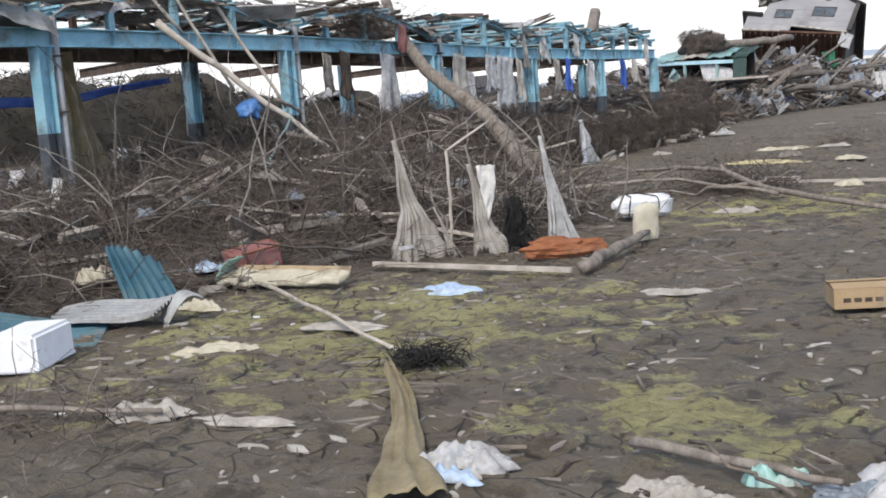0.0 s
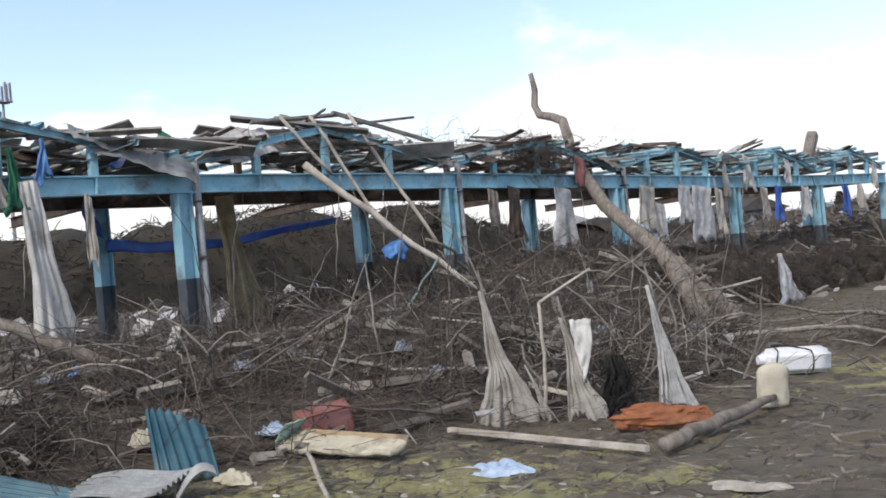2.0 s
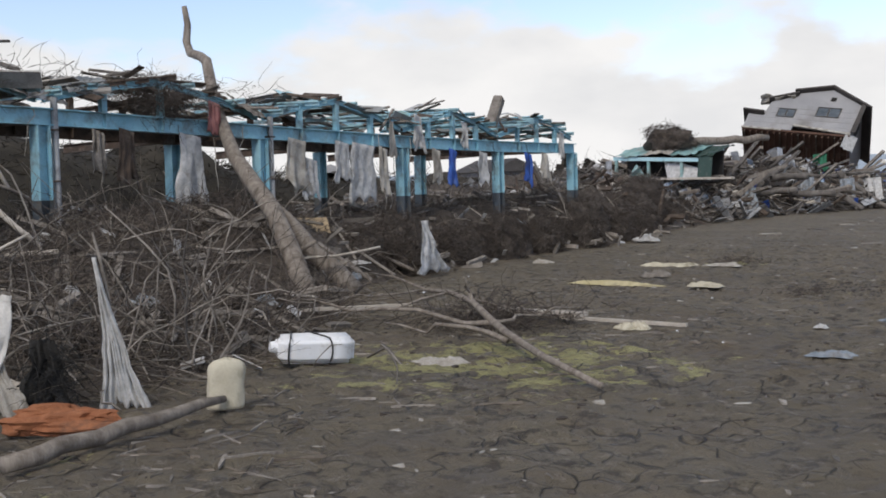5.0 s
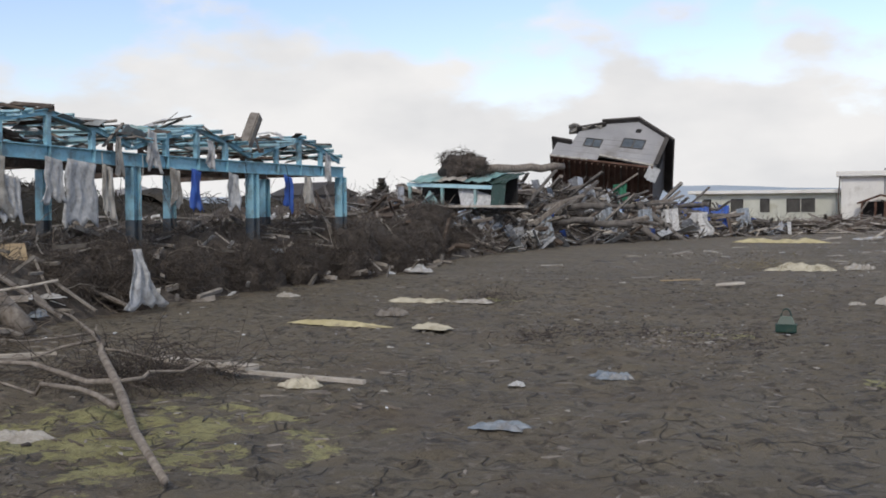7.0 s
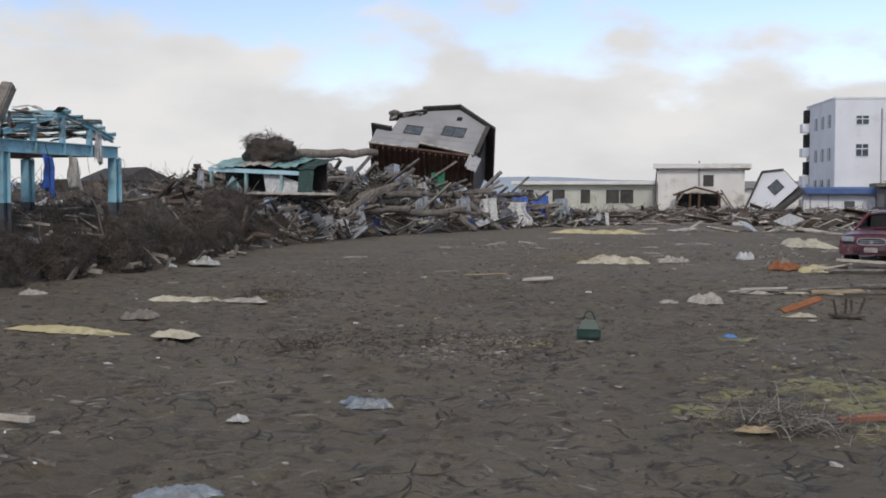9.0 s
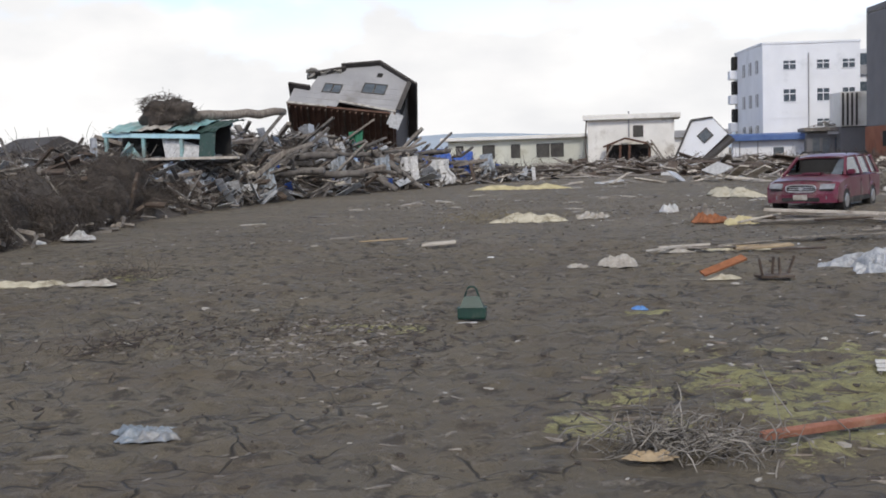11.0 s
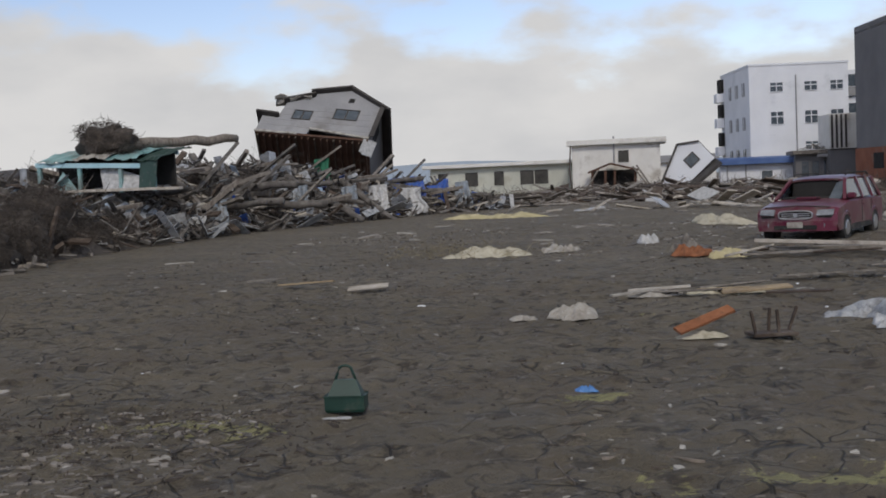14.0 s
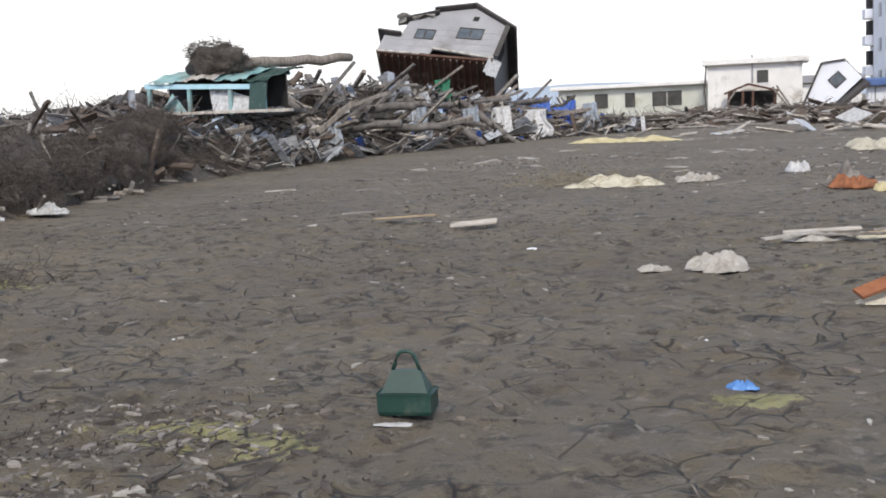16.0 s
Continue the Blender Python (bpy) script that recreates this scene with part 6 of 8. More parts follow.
def wreckage(name, count, mat, label, seed, y0, y1, s0, s1, size, thick, lift=0.25, tilt=0.5, deep=(0.015, 0.05)):
    """Broken boards and beams heaped over the bank, as one mesh."""
    r = random.Random(seed)
    out_v, out_f = [], []
    box = [(-1, -1, -1), (1, -1, -1), (1, 1, -1), (-1, 1, -1), (-1, -1, 1), (1, -1, 1), (1, 1, 1), (-1, 1, 1)]
    quads = ((0, 3, 2, 1), (4, 5, 6, 7), (0, 1, 5, 4), (1, 2, 6, 5), (2, 3, 7, 6), (3, 0, 4, 7))
    for _ in range(count):
        y = r.uniform(y0, y1)
        x = front_edge(y) - (s0 + (s1 - s0) * r.random())
        L, w, h = r.uniform(*size) / 2, r.uniform(*thick) / 2, r.uniform(*deep)
        m = Matrix.Translation((x, y, bank(x, y) + lift * r.random())) @ Euler((r.uniform(-0.8, 0.8), r.gauss(0, tilt), r.uniform(0, 2 * math.pi))).to_matrix().to_4x4()
        o = len(out_v)
        out_v += [tuple(m @ Vector((a * L, b * w, c * h))) for a, b, c in box]
        out_f += [tuple(o + i for i in q) for q in quads]
    single(name, (out_v, out_f), mat, label, "wreckage", kind="stuff")


wreckage("board_wreckage", 1700, M["wet_wood"], "grey broken boards heaped on the bank", 401, 43, 79, -0.3, 8, (0.3, 1.9), (0.04, 0.16), 0.4, 0.45, (0.01, 0.03))
wreckage("pale_wreckage", 130, M["pale_wood"], "pale broken laths heaped on the bank", 402, 43, 79, -0.4, 6, (0.5, 2.2), (0.05, 0.2), 0.35, 0.4)
wreckage("panel_wreckage", 60, M["plastic"], "pale torn panels heaped on the bank", 403, 43, 79, -0.5, 5, (0.3, 1.1), (0.15, 0.6), 0.4, 0.6, (0.004, 0.01))
wreckage("blue_wreckage", 34, M["tarp"], "dark blue scraps in the wreckage", 404, 52, 79, 0, 4, (0.3, 0.9), (0.15, 0.4), 0.4, 0.7, (0.004, 0.008))
wreckage("light_blue_wreckage", 34, M["paleblue"], "pale blue scraps in the wreckage", 405, 44, 79, 0, 5, (0.3, 0.9), (0.15, 0.4), 0.4, 0.7, (0.004, 0.008))
wreckage("sheet_wreckage", 110, M["silver"], "blue grey bent sheets in the wreckage", 409, 44, 79, -0.5, 6, (0.5, 1.6), (0.2, 0.6), 0.5, 0.6, (0.006, 0.012))
wreckage("rust_wreckage", 170, M["rust_steel"], "rusty brown strips in the wreckage", 406, 36, 79, -0.2, 7, (0.5, 2.0), (0.05, 0.3), 0.4, 0.5)
wreckage("bank_wood", 620, M["grey_wood"], "broken grey wood along the bank", 407, 0, 43, -0.4, 8, (0.2, 0.9), (0.03, 0.09), 0.15, 0.25)
wreckage("bank_scraps", 110, M["plastic"], "pale scraps along the bank", 408, 0, 43, -0.5, 9, (0.10, 0.35), (0.04, 0.15), 0.2, 0.6, (0.003, 0.006))
for i in range(16):
    y = R.uniform(48, 74)
    x = front_edge(y) - R.uniform(0.4, 3.6)
    a, e, L = R.uniform(-0.5, 0.5), R.uniform(-0.55, 0.1), R.uniform(2.4, 4.6)
    d = Vector((math.cos(a) * math.cos(e), math.sin(a) * math.cos(e), math.sin(e))) * L / 2
    c = Vector((x, y, bank(x, y) + 0.45))
    stick(c - d, c + d, R.uniform(0.12, 0.22), R.uniform(0.09, 0.16), M["wet_wood"], "thick grey log sliding off the heap", 700 + i, 0.06, 8, "log", "log", 9)
twigs("brushwood", 9000, on_bank(44, 80, 0.0, 9, 0.25), (0.5, 1.6), (0.008, 0.02), M["twig"], "dark brushwood in the wreckage heap", 17, 0.5, 0.5)
for i in range(64):
    y = R.uniform(46, 76)
    x = front_edge(y) - R.uniform(0.8, 5)
    a, e, L = R.uniform(-0.9, 1.2), R.uniform(-0.5, 0.75), R.uniform(2.0, 5.0)
    d = Vector((math.cos(a) * math.cos(e), math.sin(a) * math.cos(e), math.sin(e))) * L / 2
    c = Vector((x, y, bank(x, y) + 0.35))
    timber(c - d, c + d, R.uniform(0.12, 0.28), R.uniform(0.08, 0.18), M[R.choice(("wet_wood", "wet_wood", "bark", "grey_wood"))], "splintered house beam sticking out of the heap", R.uniform(-0.5, 0.5), "beam", "beams in the heap")
for i, (x, y, z, w, mk) in enumerate(((-12.6, 72.5, 0.95, 1.4, "tarp"), (-11.6, 73.0, 0.75, 1.2, "tarp"), (-13.6, 71.8, 1.2, 1.0, "tarp"), (-12.7, 66.0, 0.9, 1.2, "plastic"), (-13.5, 64.0, 0.9, 1.0, "film"), (-11.6, 68.0, 0.7, 1.4, "plastic"), (-14.4, 60.0, 1.0, 0.9, "film"), (-15.5, 66.0, 2.3, 1.0, "green_net"), (-10.6, 75.0, 0.9, 1.0, "film"), (-14.6, 52.0, 0.6, 0.8, "film"))):
    hung("draped_sheet", (x - 0.2, y, z + 0.7), (x - w / 2, y - 0.5, max(0.1, z - 0.8)), (x + w / 2, y - 0.4, max(0.1, z - 0.7)), 80 + i, M[mk], {"tarp": "dark blue tarpaulin draped over the heap", "plastic": "white sheet draped over the heap", "film": "grey blue sheet draped over the heap", "green_net": "green net draped over the heap"}[mk], "tarpaulin", 4, 0.2, 0.75)

for x, y, z, w in ((-13.40, 76.0, 1.1, 1.3), (-12.16, 77.0, 0.9, 1.1)):
    hung("draped_sheet", (x - 0.2, y, z + 0.9), (x - w / 2, y - 0.5, 0.15), (x + w / 2, y - 0.4, 0.1), 90 + int(w * 10), M["tarp"], "dark blue tarpaulin draped over the heap's end", "tarpaulin", 6, 0.22, 0.6)

# ---- the house that was torn off and tipped ----


def make_house():
    u = Vector((0.976, 0.184, -0.130)).normalized()
    v = Vector((-0.017, 0.634, 0.773))
    v = (v - u * v.dot(u)).normalized()
    w = v.cross(u) * -1            # inward
    if w.y < 0:
        w = -w
    o = Vector((-25.8, 82.0, 5.52))
    m = Matrix(((u.x, w.x, v.x, o.x), (u.y, w.y, v.y, o.y), (u.z, w.z, v.z, o.z), (0, 0, 0, 1)))
    t = thing("tipped_house", "grey upper storey of a house tipped backwards", "house", m @ Matrix.Scale(1.07, 4))
    D = 5.2
    rack = Matrix(((1, 0, 0.17, 0), (0, 1, 0, 0), (0, 0, 1, 0), (0, 0, 0, 1)))      # the storey is racked sideways

    def piece(name, vf, mat, parent, label=""):
        return part(name, moved(vf, rack), mat, parent, label)
    outline = [(0, 0), (3.1, 0.0), (3.15, 0.42), (6.8, 0.02), (6.9, 2.5), (4.65, 3.75), (2.65, 3.25), (2.6, 2.95), (1.1, 2.35), (0.95, 1.1), (0.0, 1.18)]
    n = len(outline)
    piece("front_wall", ([(x, 0.0, z) for x, z in outline] + [(x, 0.15, z) for x, z in outline], [tuple(range(n)), tuple(reversed(range(n, 2 * n)))] + [((i + 1) % n, i, n + i, n + (i + 1) % n) for i in range(n)]), M["siding"], t)
    # darker grey than the other walls: this side's shade is put into the colour
    piece("side_wall", slab(6.72, 6.86, 0.16, D, 0, 2.5, 0.01), M["grey_wall"], t, "grey side wall darkened for shade")
    piece("side_wall", slab(0.0, 0.14, 0.16, D, 0, 1.34, 0.01), M["siding"], t)
    piece("back_wall", slab(0.15, 6.7, D - 0.15, D - 0.01, 0, 2.5, 0.01), M["siding"], t)
    piece("doorway", slab(6.861, 6.88, 0.7, 1.5, 0.2, 1.9, 0.004), M["dark"], t, "dark side doorway")

    def roof(a, b, name="roof"):
        a, b = Vector((a[0], 0, a[1])), Vector((b[0], 0, b[1]))
        d = b - a
        q = Matrix.Translation(a) @ Matrix.Rotation(-math.atan2(d.z, d.x), 4, "Y")
        piece(name, moved(slab(-0.1, d.length + 0.12, -0.35, D + 0.3, 0.03, 0.17, 0.02), q), M["roof_dark"], t)
    roof((4.62, 3.77), (7.35, 2.2))
    roof((2.45, 3.22), (4.6, 3.76))
    roof((1.05, 2.36), (2.6, 2.98))
    roof((-0.3, 1.2), (0.9, 1.12))
    piece("verge_trim", plank((6.98, -0.2, 0.05), (6.98, -0.2, 2.5), 0.08, 0.3), M["roof_dark"], t)
    # underside with joists
    piece("floor_underside", slab(0, 6.85, 0, D, -0.16, -0.01, 0.01), M["joist"], t)
    for i in range(18):
        x = 0.15 + i * 0.385
        piece("joist", slab(x, x + 0.07, 0.1, D - 0.1, -0.34, -0.161, 0.006), M["joist"] if i % 3 else M["rust_steel"], t)
    piece("sill_beam", plank((-0.05, -0.03, -0.06), (2.5, -0.03, -0.06), 0.08, 0.12), M["cloth"], t, "pale splintered sill")
    piece("sill_beam", plank((3.15, -0.05, 0.40), (6.85, -0.05, 0.02), 0.10, 0.14), M["cloth"], t, "pale splintered sill")
    for cx, cz, ww, hh in ((4.95, 1.75, 1.5, 0.85), (2.35, 1.45, 1.15, 0.75)):
        win = piece("window", join(slab(cx - ww / 2, cx + ww / 2, -0.05, -0.002, cz + hh / 2 - 0.06, cz + hh / 2, 0.005), slab(cx - ww / 2, cx + ww / 2, -0.05, -0.002, cz - hh / 2, cz - hh / 2 + 0.06, 0.005), slab(cx - ww / 2, cx - ww / 2 + 0.06, -0.05, -0.002, cz - hh / 2, cz + hh / 2, 0.005), slab(cx + ww / 2 - 0.06, cx + ww / 2, -0.05, -0.002, cz - hh / 2, cz + hh / 2, 0.005), slab(cx - 0.03, cx + 0.03, -0.045, -0.002, cz - hh / 2, cz + hh / 2, 0.005)), M["roof_dark"], t, "dark window frame")
        for s in (-1, 1):
            piece("pane", slab(cx + s * ww / 4 - ww / 4 + 0.05, cx + s * ww / 4 + ww / 4 - 0.05, -0.02, -0.004, cz - hh / 2 + 0.05, cz + hh / 2 - 0.05), M["glass"], win)
    piece("vent", slab(4.75, 5.1, -0.03, -0.002, 2.75, 3.1, 0.01), M["dark"], t, "dark gable vent")
    for i, z in enumerate(np.arange(0.5, 2.3, 0.455)):
        piece("siding_joint", slab(1.1 if z > 1.1 else 0.2, 6.7, -0.012, -0.002, z, z + 0.02), M["siding"], t)
    piece("torn_roof_edge", sheet(8, 4, lambda a, b: (0.3 + 2.2 * a, -0.3 + 0.9 * b, 2.55 + 0.4 * nz(a * 3, b * 3) + 0.3 * a), 0.05), M["cloth"], t, "torn pale roof edge")
    piece("torn_cladding", sheet(6, 6, lambda a, b: (6.6 + 0.7 * a, -0.1 + 0.5 * a, -1.1 + 1.2 * b + 0.2 * nz(a * 4, b * 4)), 0.03), M["plastic"], t, "torn pale cladding")


make_house()

# ---- buildings at the far side ----


def opening(t, x0, x1, y, z0, z1, wall, mullions=2, name="window", rail=True, fill="glass"):
    """A recessed window in a wall that faces -y: dark reveal, frame bars and panes."""
    win = part(name, join(slab(x0, x1, y - 0.06, y - 0.003, z1, z1 + 0.06, 0.005), slab(x0, x1, y - 0.1, y - 0.003, z0 - 0.06, z0, 0.005), slab(x0 - 0.06, x0, y - 0.06, y - 0.003, z0 - 0.06, z1 + 0.06, 0.005), slab(x1, x1 + 0.06, y - 0.06, y - 0.003, z0 - 0.06, z1 + 0.06, 0.005)), wall, t)
    part("pane", slab(x0, x1, y - 0.02, y - 0.004, z0, z1), M[fill], win)
    for i in range(1, mullions + 1):
        x = x0 + (x1 - x0) * i / (mullions + 1)
        part("bar", slab(x - 0.04, x + 0.04, y - 0.05, y - 0.021, z0, z1), wall, win)
    if rail:
        zz = z0 + (z1 - z0) * 0.62
        part("bar", slab(x0, x1, y - 0.05, y - 0.021, zz - 0.05, zz + 0.05), wall, win)
    return win


def make_white_building():
    a = math.degrees(math.atan2(2.5, 11.0))
    t = thing("white_building", "white four storey concrete building with small windows", "building", yaw(6.2, 145, 0, a))
    H = 12.9
    part("wall", slab(0, 10.9, 0, 13.9, -0.3, H, 0.05), M["white_wall"], t)
    wing = part("rear_wing", slab(10.91, 18, 1.5, 13.5, -0.3, 12.2, 0.05), M["white_wall"], t)
    for z in (4.2, 7.4, 10.6):
        part("wing_opening", slab(11.2, 17.5, 1.44, 1.497, z - 0.2, z + 1.1), M["glass"], wing)
        part("wing_band", slab(10.95, 18, 1.1, 1.43, z - 1.3, z - 0.3, 0.02), M["siding"], wing)
    part("parapet", join(slab(-0.06, 10.96, -0.06, 0.25, H, H + 0.25, 0.02), slab(-0.06, 0.25, 0.26, 13.9, H, H + 0.25, 0.02)), M["white_wall"], t)
    for z in (10.4, 7.0, 3.6):
        part("string_course", slab(-0.03, 10.9, -0.035, -0.002, z - 2.4, z - 2.3), M["white_wall"], t)
    for z, h, cols in ((10.55, 0.95, (3.0, 6.75, 9.6)), (7.15, 1.35, (3.0, 6.75, 9.6)), (4.0, 0.85, (6.75,))):
        for x in cols:
            opening(t, x - 0.68, x + 0.68, 0.0, z - h / 2, z + h / 2, M["white_wall"], 1)
    part("drain_pipe", tube([(5.1, -0.1, 0.2), (5.1, -0.1, 11.8)], 0.07, 6), M["siding"], t)
    for z in (10.6, 6.8, 3.2):       # windows of the side wall
        for y in (2.6, 5.8, 9.0):
            win = part("side_window", slab(-0.05, -0.003, y - 0.6, y + 0.6, z - 0.8, z + 0.7, 0.01), M["siding"] if z > 4 else M["glass"], t)
            part("bar", slab(-0.09, -0.051, y - 0.05, y + 0.05, z - 0.8, z + 0.7), M["white_wall"], win)
    for z in (11.0, 8.0, 4.6):
        part("balcony", slab(-0.9, -0.01, 12.2, 13.8, z - 1.2, z - 0.1, 0.04), M["white_wall"], t)
        part("balcony_opening", slab(-0.5, -0.01, 12.3, 13.7, z, z + 1.6, 0.02), M["dark"], t)


make_white_building()


def make_flats():
    a = math.degrees(math.atan2(2.5, 11.0))
    t = thing("gutted_flats", "gutted four storey concrete flats with open balconies", "apartment building", yaw(18.0, 115, 0, a))
    L, D, bay = 31.5, 11.0, 3.5
    part("end_wall", slab(-0.3, 0.0, -0.9, D, 3.1, 14.2, 0.03), M["grey_wall"], t, "dark grey end wall")
    part("end_wall_base", slab(-0.34, 0.9, -1.3, D + 0.3, -0.3, 3.09, 0.03), M["brick_wall"], t, "red brown brick ground floor")
    part("end_window", slab(-0.37, -0.345, 4.0, 6.5, 1.2, 2.6, 0.01), M["dark"], t)
    # dark colour stands for the unlit depth of the rooms
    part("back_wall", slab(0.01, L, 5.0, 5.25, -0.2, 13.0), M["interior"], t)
    levels = ((-0.3, 0.66), (3.05, 3.65), (6.52, 7.12), (9.72, 10.35), (12.8, 13.5))
    for k, (z0, z1) in enumerate(levels):
        part("slab_band", slab(0.01, L, -1.0, -0.8, z0, z1, 0.03), M["cream_wall"], t)
        part("floor_slab", slab(0.01, L, -0.79, 4.99, z0, z0 + 0.2), M["cream_wall"], t)
        if 0 < k < 4:
            for i in range(9):      # parapet with slots
                x = i * bay
                par = part("parapet", join(slab(x + 0.05, x + bay - 0.05, -1.0, -0.86, z1 + 0.34, z1 + 0.48, 0.02), slab(x + 0.02, x + 0.25, -1.0, -0.86, z1 + 0.005, z1 + 0.335), slab(x + bay - 0.25, x + bay - 0.02, -1.0, -0.86, z1 + 0.005, z1 + 0.335), slab(x + bay / 2 - 0.2, x + bay / 2 + 0.2, -1.0, -0.86, z1 + 0.005, z1 + 0.335)), M["cream_wall"], t)
    part("roof_slab", slab(-0.3, L, -1.5, D, 13.51, 13.8, 0.03), M["cream_wall"], t)
    for i in range(9):
        part("roof_rail", slab(i * bay + 0.2, i * bay + bay - 0.4, -1.45, -1.3, 13.81, 14.3, 0.02), M["grey_wall"], t)
    for i in range(10):
        x = i * bay
        for z0, z1 in ((0.67, 3.04), (3.66, 6.51), (7.13, 9.71), (10.36, 12.79)):
            part("column", slab(x - 0.28 + 0.3 * (i == 0), x + 0.28, -0.79, -0.35, z0, z1, 0.02), M["cream_wall"], t)
        for z0, _ in levels[1:4]:
            part("beam_end", slab(x - 0.25 + 0.3 * (i == 0), x + 0.2, -1.35, -1.005, z0 - 0.12, z0 + 0.2, 0.03), M["cream_wall"], t)
    for i in range(9):              # top floor still has its window frames
        x0, x1 = i * bay + 0.3, i * bay + bay - 0.3
        if i == 0:
            x0 += 1.6
        win = part("window", slab(x0, x1, -0.6, -0.5, 10.36, 10.6, 0.01), M["cream_wall"], t)
        part("bar", slab(x0, x1, -0.6, -0.5, 12.2, 12.35, 0.01), M["cream_wall"], win)
        part("bar", slab(x0, x1, -0.6, -0.5, 11.55, 11.65, 0.01), M["cream_wall"], win)
        for j in range(4):
            x = x0 + (x1 - x0) * j / 3
            part("bar", slab(x - 0.05, x + 0.05, -0.61, -0.49, 10.61, 12.19), M["cream_wall"], win)
        part("pane", slab(x0, x1, -0.53, -0.52, 10.6, 12.2), M["glass"], win)
        part("lintel", slab(x0, x1, -0.55, -0.4, 12.36, 12.79), M["cream_wall"], t)
    rr = random.Random(5)
    for i in range(26):             # broken fittings inside
        x, k = rr.uniform(0.5, L - 3), rr.choice((0.7, 3.7, 7.15))
        part("fallen_lath", plank((x, -0.2, k + rr.uniform(0.3, 2.2)), (x + rr.uniform(0.8, 2.0), 0.6, k + rr.uniform(0.1, 2.0)), 0.08, 0.05), M["cream_wall"] if i % 2 else M["grey_wood"], t)
    for i in range(16):
        x, k = rr.uniform(0.5, L - 3), rr.choice((0.7, 3.7, 7.15))
        part("partition", slab(x, x + 0.15, 0.3, 4.9, k, k + rr.uniform(1.2, 2.4)), M["grey_wood"], t)
    part("stair_tower", slab(2.0, 12.0, 3.0, 9.0, 13.81, 16.6, 0.05), M["white_wall"], t, "white stair tower")
    for i in range(9):              # spalled edge of the end wall
        z = 12.6 - 0.42 * i
        part("spall_patch", slab(-0.31, -0.301, -0.9 + 0.05 * i, 0.3 + 0.9 * rr.random(), z, z + 0.25), M["cream_wall"], t)


make_flats()


def make_low_building():
    t = thing("low_building", "long single storey pale green building with broken windows", "building", yaw(-31.8, 150, 0, 0))
    part("wall", slab(0, 17, 0, 8, -0.2, 3.3, 0.03), M["green_wall"], t)
    part("roof", slab(-0.8, 17.6, -0.9, 8.5, 3.31, 3.75, 0.05), M["cream_wall"], t, "pale flat roof with overhang")
    for x0, x1 in ((1.0, 2.0), (4.4, 6.0), (8.0, 9.2), (11.2, 14.6)):
        # openings filled with a dark sheet in place of unlit rooms
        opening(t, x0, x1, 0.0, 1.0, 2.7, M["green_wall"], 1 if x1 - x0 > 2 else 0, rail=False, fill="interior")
    t2 = thing("far_low_building", "long grey roofed building behind the others", "building", yaw(-38, 190, 0, 0))
    part("wall", slab(0, 40, 0, 10, -0.2, 3.2, 0.03), M["cream_wall"], t2)
    part("roof", slab(-0.5, 40.5, -0.8, 10.5, 3.21, 4.3, 0.05), M["siding"], t2, "light grey roof")


make_low_building()


def make_cube():
    t = thing("cream_house", "cream flat roofed house with a wrecked porch", "house", yaw(-13.0, 140, 0, 4))
    part("wall", slab(0, 9.6, 0, 8, -0.3, 5.0, 0.04), M["cream_wall"], t)
    part("roof", slab(-0.5, 10.3, -0.7, 8.4, 5.01, 5.6, 0.05), M["cream_wall"], t, "flat concrete roof")
    part("drain_pipe", tube([(-0.1, -0.2, 0), (-0.3, -0.3, 2.5), (-0.1, -0.1, 5.0)], 0.09, 6), M["rust_steel"], t)
    part("drain_pipe", tube([(4.6, -0.12, 3.0), (4.6, -0.12, 5.9)], 0.10, 6), M["siding"], t)
    # dark sheet in place of the unlit room behind
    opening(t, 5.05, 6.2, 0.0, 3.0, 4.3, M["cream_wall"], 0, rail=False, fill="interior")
    porch = part("porch_roof", join(plank((1.8, -1.8, 2.0), (4.2, -1.6, 2.9), 2.0, 0.2), plank((4.2, -1.6, 2.9), (7.2, -1.8, 2.1), 2.0, 0.2)), M["joist"], t, "collapsed brown porch roof")
    for x in (2.2, 3.6, 4.6, 6.8):
        part("porch_post", plank((x, -2.4, -0.2), (x + 0.1, -2.4, 2.2), 0.25, 0.25), M["joist"], t)
    part("porch_opening", slab(2.2, 7.0, -0.04, -0.003, 0.2, 2.2), M["dark"], t)
    for a, b in (((1.6, -2.6, 0.2), (3.0, -2.5, 2.4)), ((7.0, -2.7, 2.6), (8.6, -2.6, 0.1)), ((6.6, -2.8, 2.5), (8.2, -2.7, 0.3))):
        part("fallen_beam", plank(a, b, 0.22, 0.18), M["grey_wood"], t)


make_cube()


